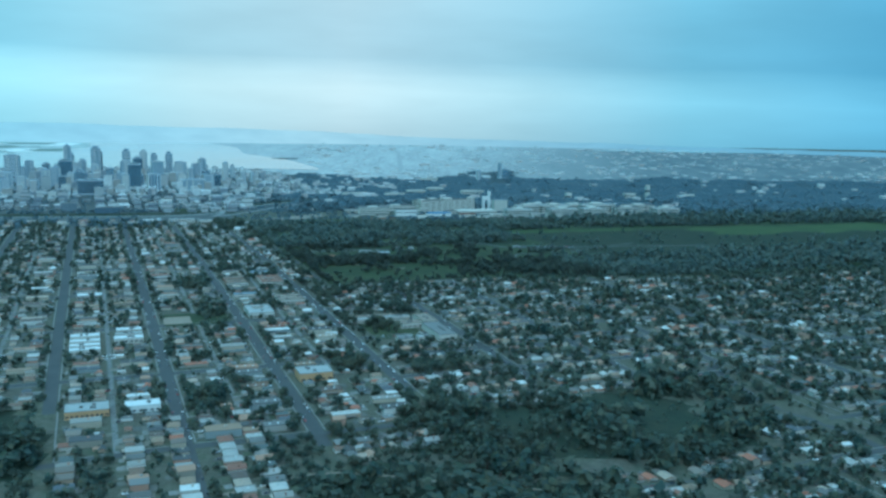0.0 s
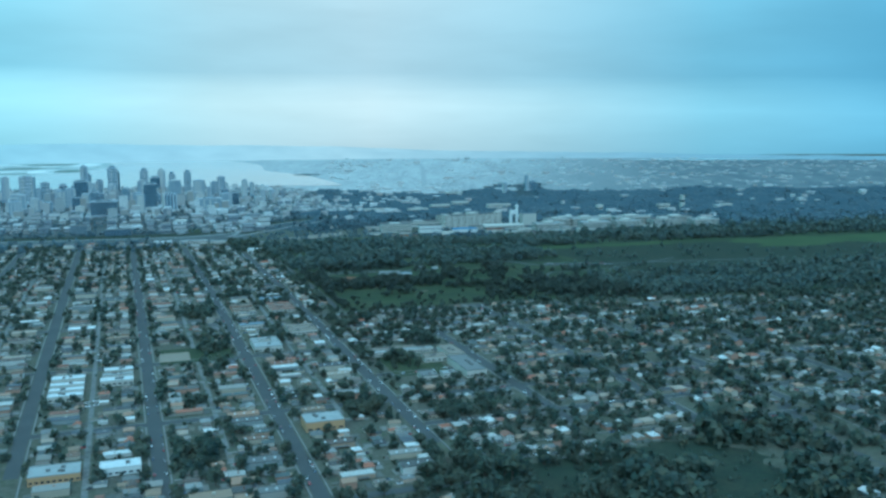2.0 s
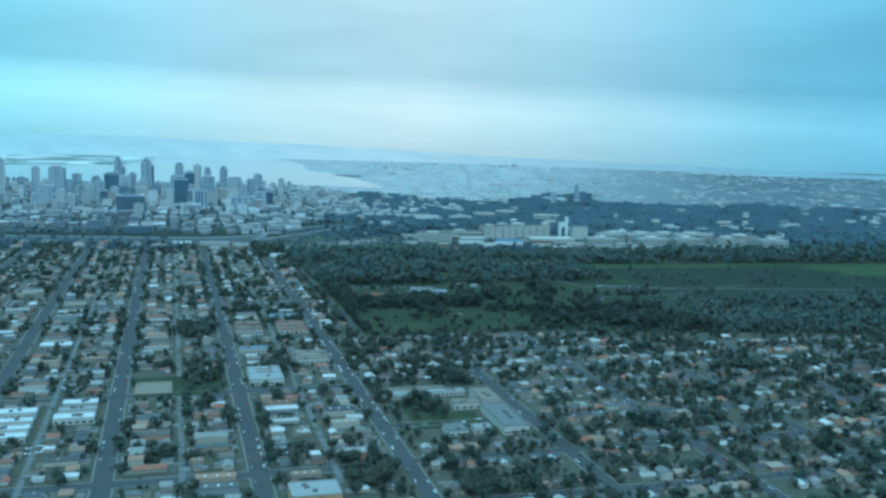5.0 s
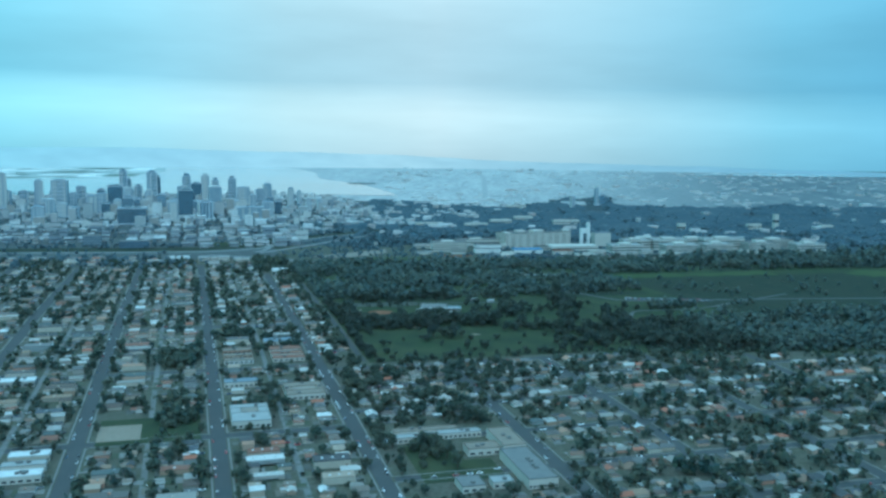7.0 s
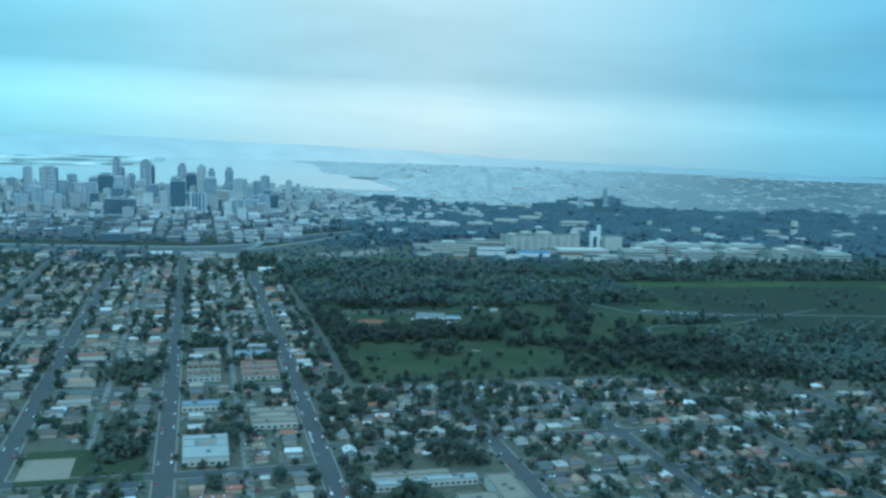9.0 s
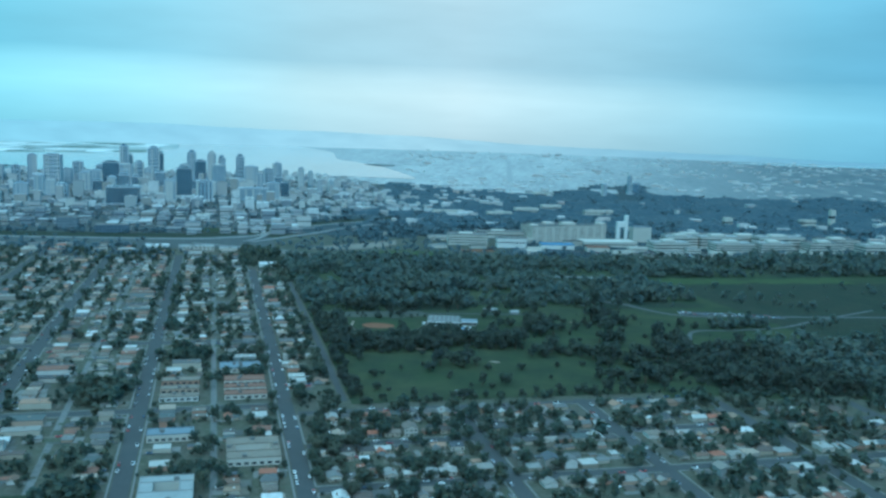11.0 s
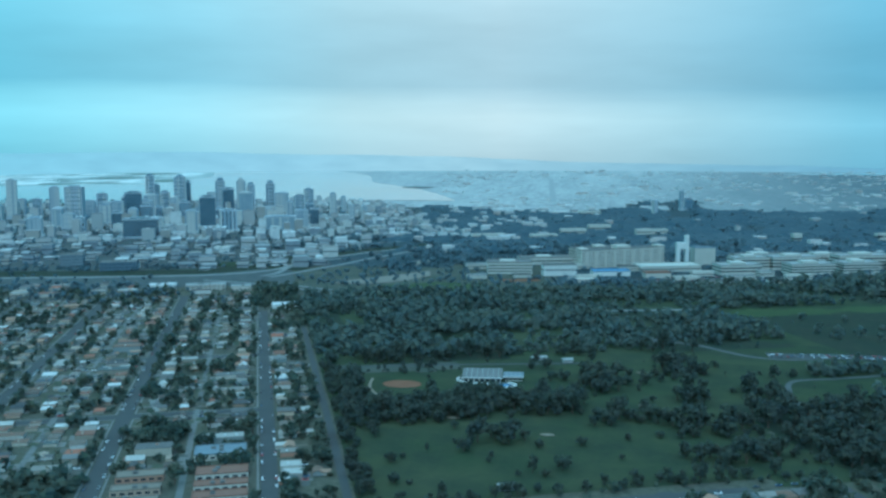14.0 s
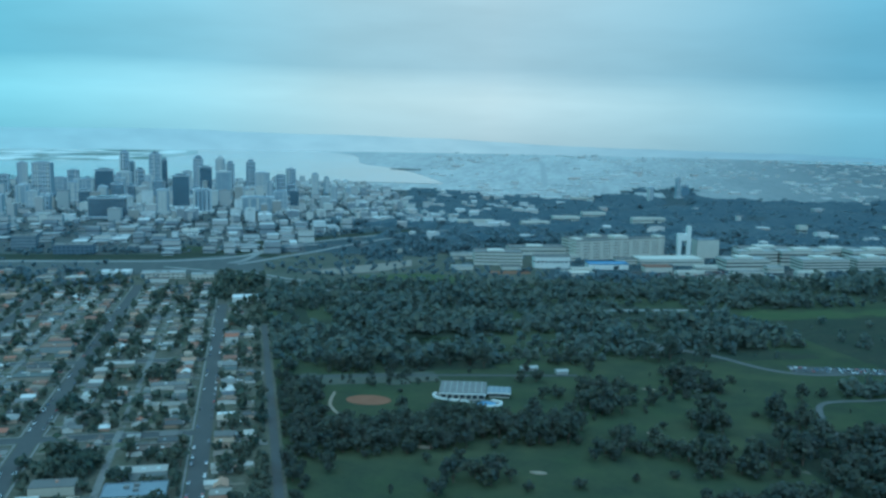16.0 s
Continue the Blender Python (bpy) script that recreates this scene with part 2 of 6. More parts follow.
mat_bark = material("tree_bark", (0.12, 0.09, 0.07), 0.95, 0.1, grain=[(3.0, 0.5, (0.07, 0.055, 0.045))])
mat_leaf = material("tree_foliage", (0.05, 0.075, 0.03), 0.9, 0.06, random_kind="island", leafy=1.0,
                    palette=[(0.037, 0.046, 0.038), (0.044, 0.051, 0.036), (0.033, 0.042, 0.038), (0.054, 0.056, 0.036), (0.039, 0.048, 0.039), (0.031, 0.040, 0.038)],
                    grain=[(0.17, 0.6, (0.034, 0.037, 0.042)), (0.11, 0.5, (0.070, 0.066, 0.050)), (0.025, 0.4, (0.054, 0.060, 0.044))])
# leaf tones lifted above the park trees' to stand in for haze
mat_leaf_town = material("hazed_garden_foliage", (0.06, 0.08, 0.04), 0.9, 0.06, random_kind="island", leafy=1.0,
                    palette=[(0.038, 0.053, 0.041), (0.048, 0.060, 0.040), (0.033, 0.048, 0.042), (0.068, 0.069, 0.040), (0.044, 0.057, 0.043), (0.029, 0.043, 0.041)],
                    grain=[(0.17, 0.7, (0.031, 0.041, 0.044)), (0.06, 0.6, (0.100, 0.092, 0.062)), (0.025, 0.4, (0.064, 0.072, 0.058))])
# far foliage: the blue of distance haze is painted into the leaf colour
mat_leaf_hazed = material("hazed_far_foliage", (0.10, 0.12, 0.11), 0.9, 0.05, random_kind="island", leafy=1.0,
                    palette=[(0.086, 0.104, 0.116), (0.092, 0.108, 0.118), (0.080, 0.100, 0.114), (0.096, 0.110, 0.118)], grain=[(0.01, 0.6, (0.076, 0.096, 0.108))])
# paler, bluer leaf copy for the deep park, with haze put into the colour
mat_leaf_mid = material("hazed_park_foliage", (0.05, 0.06, 0.05), 0.9, 0.06, random_kind="island", leafy=1.0,
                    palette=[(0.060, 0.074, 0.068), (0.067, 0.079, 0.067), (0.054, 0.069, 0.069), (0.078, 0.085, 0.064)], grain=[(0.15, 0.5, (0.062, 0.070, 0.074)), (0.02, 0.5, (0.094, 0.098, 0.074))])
# crown cover raised and blued in colour to imitate haze
mat_canopy = material("hazed_wood_canopy", (0.060, 0.080, 0.098), 0.95, 0.05, grain=[(0.006, 0.8, (0.086, 0.104, 0.114)), (0.022, 0.9, (0.034, 0.054, 0.074)), (0.09, 0.7, (0.088, 0.104, 0.112))], bump=1.0)
mat_tower_glass = material("tower_glass", (0.38, 0.43, 0.50), 0.25, 0.6, metal=0.75, grain=[(0.12, 0.5, (0.38, 0.43, 0.48))])
mat_tower_stone = material("tower_concrete", (0.34, 0.34, 0.34), 0.8, 0.3, random_kind="object", palette=[(0.35, 0.37, 0.39), (0.45, 0.445, 0.42), (0.27, 0.31, 0.34), (0.40, 0.42, 0.44), (0.24, 0.28, 0.32), (0.50, 0.485, 0.45)], grain=[(0.1, 0.4, (0.36, 0.38, 0.40))])
mat_tower_dark = material("tower_dark_glass", (0.22, 0.27, 0.33), 0.25, 0.6, metal=0.75, grain=[(0.12, 0.5, (0.26, 0.31, 0.37))])
mat_tower_trim = material("tower_trim", (0.35, 0.37, 0.39), 0.6, 0.4, grain=[(0.2, 0.4, (0.42, 0.435, 0.45))])
mat_water = material("bay_water", (0.34, 0.32, 0.28), 0.12, 1.0, grain=[(0.004, 0.5, (0.38, 0.43, 0.46))], bump=0.05)
# shade below the crowns and bluish haze are both painted into this ground
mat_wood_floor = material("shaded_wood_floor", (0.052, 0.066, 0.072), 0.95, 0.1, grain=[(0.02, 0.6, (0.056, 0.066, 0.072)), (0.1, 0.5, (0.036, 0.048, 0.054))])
mat_meadow = material("bright_meadow", (0.056, 0.070, 0.034), 0.95, 0.05, grain=[(0.02, 0.6, (0.078, 0.092, 0.040)), (0.2, 0.5, (0.045, 0.066, 0.028))])
mat_fway = material("freeway_concrete", (0.21, 0.21, 0.20), 0.9, 0.2, grain=[(0.1, 0.5, (0.16, 0.16, 0.157)), (1.0, 0.3, (0.25, 0.25, 0.24))])
mat_hosp = material("weathered_white_concrete", (0.46, 0.44, 0.385), 0.85, 0.3, grain=[(0.1, 0.4, (0.37, 0.35, 0.31)), (1.0, 0.25, (0.52, 0.495, 0.44))])
mat_bluegrey = material("blue_grey_roofing", (0.17, 0.195, 0.22), 0.8, 0.2, grain=[(0.3, 0.5, (0.22, 0.24, 0.26))])


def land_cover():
    """Far land cover: pale airfield, sand and roofs in the west, wooded suburb in the east, ragged where they meet;
    tones lifted in place of haze.
    """
    # haze over the distance is painted in as paler, closer tones
    m = material("hazed_far_land", (0.33, 0.325, 0.305), 0.95, 0.05, stretch=(1.0, 0.16, 1.0), grain=[(0.02, 0.9, (0.46, 0.445, 0.41)), (0.009, 0.8, (0.22, 0.225, 0.22)), (0.045, 0.7, (0.29, 0.29, 0.28)), (0.08, 0.6, (0.48, 0.46, 0.43))])
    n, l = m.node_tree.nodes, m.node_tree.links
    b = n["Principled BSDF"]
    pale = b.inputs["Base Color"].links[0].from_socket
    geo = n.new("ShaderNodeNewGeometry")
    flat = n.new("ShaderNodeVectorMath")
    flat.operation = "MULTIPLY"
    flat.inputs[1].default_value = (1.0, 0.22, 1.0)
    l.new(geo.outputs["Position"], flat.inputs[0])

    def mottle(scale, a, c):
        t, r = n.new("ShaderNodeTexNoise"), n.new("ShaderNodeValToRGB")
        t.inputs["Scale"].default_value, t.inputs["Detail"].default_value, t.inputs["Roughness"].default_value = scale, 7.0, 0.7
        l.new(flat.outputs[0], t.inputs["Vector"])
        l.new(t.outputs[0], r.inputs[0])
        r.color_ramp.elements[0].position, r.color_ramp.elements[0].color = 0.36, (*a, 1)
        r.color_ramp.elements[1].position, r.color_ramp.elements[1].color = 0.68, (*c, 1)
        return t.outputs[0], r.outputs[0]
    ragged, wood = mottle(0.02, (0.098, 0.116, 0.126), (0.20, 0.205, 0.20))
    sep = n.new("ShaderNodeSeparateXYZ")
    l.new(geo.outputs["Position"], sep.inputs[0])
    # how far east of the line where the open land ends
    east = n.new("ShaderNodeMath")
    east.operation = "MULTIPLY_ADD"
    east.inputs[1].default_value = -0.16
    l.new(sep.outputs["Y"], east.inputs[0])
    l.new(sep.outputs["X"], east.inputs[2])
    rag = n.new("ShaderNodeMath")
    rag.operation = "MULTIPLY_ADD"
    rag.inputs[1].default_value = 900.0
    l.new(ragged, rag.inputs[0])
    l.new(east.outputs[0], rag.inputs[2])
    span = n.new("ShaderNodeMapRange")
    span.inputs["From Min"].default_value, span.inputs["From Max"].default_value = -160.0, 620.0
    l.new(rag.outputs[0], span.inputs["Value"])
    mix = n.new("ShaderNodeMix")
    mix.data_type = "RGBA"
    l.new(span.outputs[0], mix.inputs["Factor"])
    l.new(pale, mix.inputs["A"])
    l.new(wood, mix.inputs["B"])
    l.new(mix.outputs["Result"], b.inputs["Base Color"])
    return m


mat_far_land = land_cover()
mat_city_floor = material("city_paving", (0.060, 0.066, 0.066), 0.9, 0.2, grain=[(0.02, 0.6, (0.055, 0.062, 0.052)), (0.15, 0.5, (0.11, 0.11, 0.105))])
mat_city_roof = material("city_roofs_mixed", (0.3, 0.3, 0.3), 0.8, 0.3, random_kind="island", palette=[(0.30, 0.30, 0.29), (0.44, 0.44, 0.43), (0.18, 0.18, 0.19), (0.36, 0.35, 0.32), (0.60, 0.60, 0.58), (0.24, 0.23, 0.22), (0.40, 0.39, 0.36), (0.20, 0.20, 0.20)], grain=[(0.3, 0.35, (0.28, 0.28, 0.27))])


mat_city = material("city_walls", (0.5, 0.5, 0.5), 0.85, 0.3, random_kind="object", palette=CITY, grain=[(0.15, 0.4, (0.35, 0.36, 0.37))])
mat_city_top = material("city_flat_roofs", (0.3, 0.3, 0.3), 0.8, 0.3, random_kind="object", palette=[(0.27, 0.28, 0.28), (0.44, 0.44, 0.43), (0.16, 0.17, 0.18), (0.34, 0.34, 0.33), (0.54, 0.54, 0.52), (0.21, 0.21, 0.21), (0.30, 0.28, 0.25), (0.18, 0.18, 0.18)], grain=[(0.3, 0.4, (0.22, 0.22, 0.22))])
# far walls and roofs in one narrow pale range that mimics haze
mat_shed = material("haze_pale_sheds", (0.5, 0.5, 0.5), 0.8, 0.3, random_kind="island", palette=[(0.48, 0.46, 0.43), (0.40, 0.385, 0.37), (0.58, 0.56, 0.53), (0.33, 0.32, 0.31), (0.44, 0.42, 0.39), (0.38, 0.32, 0.28), (0.52, 0.51, 0.49)], grain=[(0.1, 0.4, (0.36, 0.355, 0.35))])


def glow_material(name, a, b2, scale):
    """Far hills as a glowing backdrop: sea haze is painted into the emission, tinted along x."""
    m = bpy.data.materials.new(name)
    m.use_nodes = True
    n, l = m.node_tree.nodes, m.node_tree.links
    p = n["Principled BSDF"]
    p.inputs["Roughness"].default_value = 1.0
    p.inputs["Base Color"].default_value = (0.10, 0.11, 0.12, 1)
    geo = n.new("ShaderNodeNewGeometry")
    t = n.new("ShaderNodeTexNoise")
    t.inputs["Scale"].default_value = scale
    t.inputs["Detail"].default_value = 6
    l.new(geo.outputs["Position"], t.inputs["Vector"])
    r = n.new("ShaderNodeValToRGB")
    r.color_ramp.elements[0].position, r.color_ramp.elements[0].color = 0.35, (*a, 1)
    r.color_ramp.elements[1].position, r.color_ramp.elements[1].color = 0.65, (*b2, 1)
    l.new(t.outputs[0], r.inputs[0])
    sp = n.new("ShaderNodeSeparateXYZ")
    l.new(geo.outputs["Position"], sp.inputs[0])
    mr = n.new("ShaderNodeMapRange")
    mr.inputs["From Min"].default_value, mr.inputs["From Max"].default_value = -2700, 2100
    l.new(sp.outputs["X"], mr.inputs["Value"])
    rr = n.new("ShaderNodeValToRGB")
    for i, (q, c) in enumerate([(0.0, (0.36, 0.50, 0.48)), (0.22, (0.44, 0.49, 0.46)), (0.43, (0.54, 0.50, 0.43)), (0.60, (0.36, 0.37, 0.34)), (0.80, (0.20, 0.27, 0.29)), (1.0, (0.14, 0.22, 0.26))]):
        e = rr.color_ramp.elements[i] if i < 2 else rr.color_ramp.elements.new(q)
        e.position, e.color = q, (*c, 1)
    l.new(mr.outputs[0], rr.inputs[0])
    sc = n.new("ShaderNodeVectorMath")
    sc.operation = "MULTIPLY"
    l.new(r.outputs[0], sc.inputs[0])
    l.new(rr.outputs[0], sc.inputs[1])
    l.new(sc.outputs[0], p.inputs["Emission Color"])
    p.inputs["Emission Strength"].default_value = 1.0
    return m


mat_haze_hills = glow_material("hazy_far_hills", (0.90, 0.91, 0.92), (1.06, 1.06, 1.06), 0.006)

# ---- plan: the street grid is turned by 20.4 degrees; u runs across the streets, v along them ----
TH = radians(20.4)
CT, ST = math.cos(TH), math.sin(TH)


def xy(u, v):
    return u * CT - v * ST, u * ST + v * CT


def uv(x, y):
    return x * CT + y * ST, -x * ST + y * CT


def gz(x, y):
    """Height of the ground: level mesa, then falling gently to the bay; shallow canyons at the start of the way."""
    z = 0.0
    if y > 950:
        z = -0.024 * (min(y, 2400) - 950)
    z -= 5.0 * math.exp(-((x - 60) / 110) ** 2 - ((y - 425) / 34) ** 2)
    z -= 4.0 * math.exp(-((x + 215) / 60) ** 2 - ((y - 400) / 60) ** 2)
    z -= 5.0 * math.exp(-((x - 165) / 40) ** 2 - ((y - 520) / 40) ** 2)
    u, v = uv(x, y)
    z -= 6.0 * math.exp(-((u - 520) / 160) ** 2 - ((v - 880) / 45) ** 2)
    return z


rng = random.Random(7)
nrng = np.random.default_rng(11)


def quads_mesh(name, V, Q, mats, idx=None):
    """A mesh of quads from arrays."""
    me = bpy.data.meshes.new(name)
    V, Q = np.asarray(V, dtype=np.float32), np.asarray(Q, dtype=np.int32)
    me.vertices.add(len(V))
    me.vertices.foreach_set("co", V.ravel())
    me.loops.add(len(Q) * 4)
    me.loops.foreach_set("vertex_index", Q.ravel())
    me.polygons.add(len(Q))
    me.polygons.foreach_set("loop_start", np.arange(0, len(Q) * 4, 4, dtype=np.int32))
    for m in mats:
        me.materials.append(m)
    if idx is not None:
        me.polygons.foreach_set("material_index", np.asarray(idx, dtype=np.int32))
    me.update(calc_edges=True)
    return me


class Heap:
    """Vertices and faces of a mesh in the making."""

    def __init__(self):
        self.v, self.f, self.m = [], [], []

    def add(self, verts, faces, mat=0):
        k = len(self.v)
        self.v.extend(verts)
        self.f.extend([tuple(i + k for i in f) for f in faces])
        self.m.extend([mat] * len(faces))

    def box(self, x0, y0, z0, x1, y1, z1, mat=0, tf=None):
        p = [(x0, y0, z0), (x1, y0, z0), (x1, y1, z0), (x0, y1, z0), (x0, y0, z1), (x1, y0, z1), (x1, y1, z1), (x0, y1, z1)]
        if tf:
            p = [tf(*q) for q in p]
        self.add(p, [(0, 3, 2, 1), (4, 5, 6, 7), (0, 1, 5, 4), (1, 2, 6, 5), (2, 3, 7, 6), (3, 0, 4, 7)], mat)

    def prism(self, pts, z0, z1, mat=0, tf=None):
        n = len(pts)
        p = [(a, b, z0) for a, b in pts] + [(a, b, z1) for a, b in pts]
        if tf:
            p = [tf(*q) for q in p]
        self.add(p, [tuple(range(n - 1, -1, -1)), tuple(range(n, 2 * n))] + [(i, (i + 1) % n, n + (i + 1) % n, n + i) for i in range(n)], mat)

    def mesh(self, name, *mats):
        me = bpy.data.meshes.new(name)
        me.from_pydata(self.v, [], self.f)
        for m in mats:
            me.materials.append(m)
        if len(mats) > 1:
            me.polygons.foreach_set("material_index", self.m)
        me.update()
        return me


def part(name, heap, mat, parent, label=""):
    ob = new(name, heap.mesh(name, mat) if isinstance(heap, Heap) else heap)
    ob.parent = parent
    return tagged(ob, label)


def structure(name, me, label, category):
    return tagged(new(name, me), label, category, kind="structure")


def turner(x, y, z, a, s=1.0):
    c, n = math.cos(a) * s, math.sin(a) * s
    return lambda p, q, r: (x + p * c - q * n, y + p * n + q * c, z + r * s)


# ---- ground, one sheet to the horizon ----
def sheet(name, xs, ys, keep, lift, mat, label, category, frame_uv=False):
    idx, V, Q = {}, [], []

    def vert(i, j):
        if (i, j) not in idx:
            x, y = xy(xs[i], ys[j]) if frame_uv else (xs[i], ys[j])
            idx[i, j] = len(V)
            V.append((x, y, gz(x, y) + lift))
        return idx[i, j]
    for i in range(len(xs) - 1):
        for j in range(len(ys) - 1):
            if keep((xs[i] + xs[i + 1]) / 2, (ys[j] + ys[j + 1]) / 2):
                Q.append((vert(i, j), vert(i + 1, j), vert(i + 1, j + 1), vert(i, j + 1)))
    me = quads_mesh(name, V, Q, [mat])
    return structure(name, me, label, category)


GX = [-4000, -3300, -2700, -2200, -1800, -1500, -1250, -1050, -900] + list(range(-800, 801, 20)) + [900, 1050, 1250, 1500, 1800, 2200, 2700, 3300, 4000]
GY = [-700, -500, -300, -100, 0, 100, 200, 260] + list(range(300, 1000, 20)) + list(range(1000, 2400, 50)) + list(range(2400, 4950, 150)) + [4960]
sheet("ground", GX, GY, lambda x, y: True, 0.0, mat_ground, "dry tan and green yard soil under the whole town", "ground")

ULEFT = [-434, -366, -298, -230, -162, -94, -26, 38, 102, 168]
VLEFT = [449, 577, 705, 833, 961, 1089, 1217, 1345]
URIGHT = [168, 247, 312, 380, 448, 516, 584, 652, 720, 788]
VRIGHT = [295, 342, 389, 436, 483, 530, 580, 630, 680, 730, 776, 820]


def park_edge(u):
    """v at which the houses end and the park begins."""
    return 824 if u < 345 else max(770, 824 - 0.22 * (u - 345))


def in_poly(x, y, pts):
    inside = False
    for (a, b), (c, d) in zip(pts, pts[1:] + pts[:1]):
        if (b > y) != (d > y) and x < a + (y - b) / (d - b) * (c - a):
            inside = not inside
    return inside


CANYON = [(-8, 470), (20, 498), (71, 520), (120, 546), (158, 574), (171, 562), (180, 505), (158, 450), (115, 425), (60, 420)]


def in_canyon(x, y):
    """Wooded canyons that cut into the streets at the start of the way."""
    u, v = uv(x, y)
    if 78 < u < 290 and v < 412 + 12 * math.sin(u * 0.05) and not (u > 214 and v < 366):
        return True
    if in_poly(x, y, CANYON):
        return True
    if ((x + 252) / 66) ** 2 + ((y - 405) / 84) ** 2 < 1:
        return True
    if ((u - 175) / 30) ** 2 + ((v - 452) / 22) ** 2 < 1:
        return True
    if ((u - 318) / 34) ** 2 + ((v - 432) / 52) ** 2 < 1:
        return True
    return False


def in_park(u, v):
    return 199 < u < 1400 and v > park_edge(u) + 5 and v < 1330


frange = lambda a, b, s: [a + s * i for i in range(int((b - a) / s) + 1)]
sheet("lawn", frange(199, 1399, 10), frange(760, 1330, 10), lambda u, v: in_park(u, v), 0.10, mat_lawn, "mown green park lawn with worn patches", "lawn", True)
CAN = lambda x, y: in_canyon(x, y)
sheet("canyon_floor", frange(-320, 300, 8), frange(260, 620, 8), CAN, 0.12, mat_scrub, "dry scrub and weeds on a canyon floor", "scrub")


def scrub_here(u, v):
    return (u > 200 and v > 1050 and v < 1330 and noise.noise((u * 0.012, v * 0.016, 3.0)) > 0.05 and not (520 < u < 760 and 1145 < v < 1205) and not (780 < u < 1190 and 1060 < v < 1200)) or (395 < u < 720 and 800 < v < 930 and v > park_edge(u) + 8) or (u > 525 and 930 < v < 1156)


sheet("park_scrub", frange(205, 1395, 10), frange(790, 1330, 10), scrub_here, 0.2, mat_scrub, "brown-green scrub under the park trees", "scrub", True)


def strip(name, pts, width, lift, mat, label, category, thick=0.0, step=12.0):
    """A ribbon of road along plan points, laid on the ground; with thick it is a slab with edges."""
    P = []
    for (x0, y0), (x1, y1) in zip(pts, pts[1:]):
        n = max(1, int(math.hypot(x1 - x0, y1 - y0) / step))
        P += [(x0 + (x1 - x0) * i / n, y0 + (y1 - y0) * i / n) for i in range(n)]
    P.append(pts[-1])
    h = Heap()
    add_ribbon(h, P, width, lift, thick)
    return structure(name, h.mesh(name, mat), label, category)


def add_ribbon(h, P, width, lift, thick=0.0):
    V = []
    for i, (x, y) in enumerate(P):
        a, b = P[max(0, i - 1)], P[min(len(P) - 1, i + 1)]
        d = math.hypot(b[0] - a[0], b[1] - a[1]) or 1
        nx, ny = -(b[1] - a[1]) / d * width / 2, (b[0] - a[0]) / d * width / 2
        z = gz(x, y) + lift
        V += [(x + nx, y + ny, z), (x - nx, y - ny, z)]
        if thick:
            V += [(x + nx, y + ny, z - thick), (x - nx, y - ny, z - thick)]
    s = 4 if thick else 2
    F = []
    for i in range(len(P) - 1):
        k = i * s
        F.append((k, k + 1, k + s + 1, k + s))
        if thick:
            F += [(k + 2, k, k + s, k + s + 2), (k + 1, k + 3, k + s + 3, k + s + 1)]
    h.add(V, F)


def curve_points(pts, n=10):
    """A smooth line through plan points."""
    out = []
    for i in range(len(pts) - 1):
        p0, p1, p2, p3 = pts[max(0, i - 1)], pts[i], pts[i + 1], pts[min(len(pts) - 1, i + 2)]
        for k in range(n):
            t = k / n
            out.append(tuple(0.5 * (2 * b + (c - a) * t + (2 * a - 5 * b + 4 * c - d) * t * t + (3 * b - a - 3 * c + d) * t ** 3) for a, b, c, d in zip(p0, p1, p2, p3)))
    return out + [pts[-1]]


# ---- streets, alleys and pavements ----
ROADW = 6.8
STREET = "worn grey asphalt street between rows of houses"
V_END = {168: 1256, 102: 1345}
V_BEG = {168: 500, 102: 432, 38: 350, -26: 520, -94: 520}
for u in ULEFT:
    strip("road", [xy(u, V_BEG.get(u, 380)), xy(u, V_END.get(u, 1425))], ROADW, 0.06, mat_road, STREET, "street")
for v in VLEFT:
    strip("road", [xy(-470, v), xy(168, v)], 6.0, 0.09, mat_road, STREET, "street")
strip("road", [xy(362, 300), xy(361, 430), xy(366, 490), xy(380, 500)], 6.0, 0.07, mat_road, "grey street along the rim of a wooded canyon", "street")
strip("dirt_track", [(-92, 378), (-78, 385), (-58, 404), (-45, 408), (-20, 406), (15, 398), (60, 392)], 2.6, 0.2, mat_soil, "pale dirt track through the canyon", "path")
strip("road", [xy(196, 836), xy(196, 1180)], 3.4, 0.06, mat_road, "narrow asphalt street along the park edge", "street")
for u in URIGHT[1:]:
    strip("road", [xy(u, 500 if u < 300 else (484 if u < 330 else (496 if u < 400 else 300))), xy(u, park_edge(u))], 6.0, 0.06, mat_road, STREET, "street")
for v in VRIGHT:
    strip("road", [xy(172.6 if v > 490 else (330 if v > 480 else (216 if v == 342 else 370)), v), xy(788 if v < 770 else (560 if v < 800 else 345), v)], 4.8, 0.09, mat_road, STREET, "street")
ALLEYS = [(a + b) / 2 for a, b in zip(ULEFT, ULEFT[1:])]
for m in ALLEYS:
    strip("alley", [xy(m, 452 if m < 120 else 560), xy(m, 1340)], 2.8, 0.12, mat_alley, "worn concrete service alley behind the houses", "alley")

SPECIAL = []   # (u0, v0, u1, v1) kept free of houses


def free(u, v, m=3.0):
    return not any(a - m < u < c + m and b - m < v < d + m for a, b, c, d in SPECIAL)


walks = Heap()


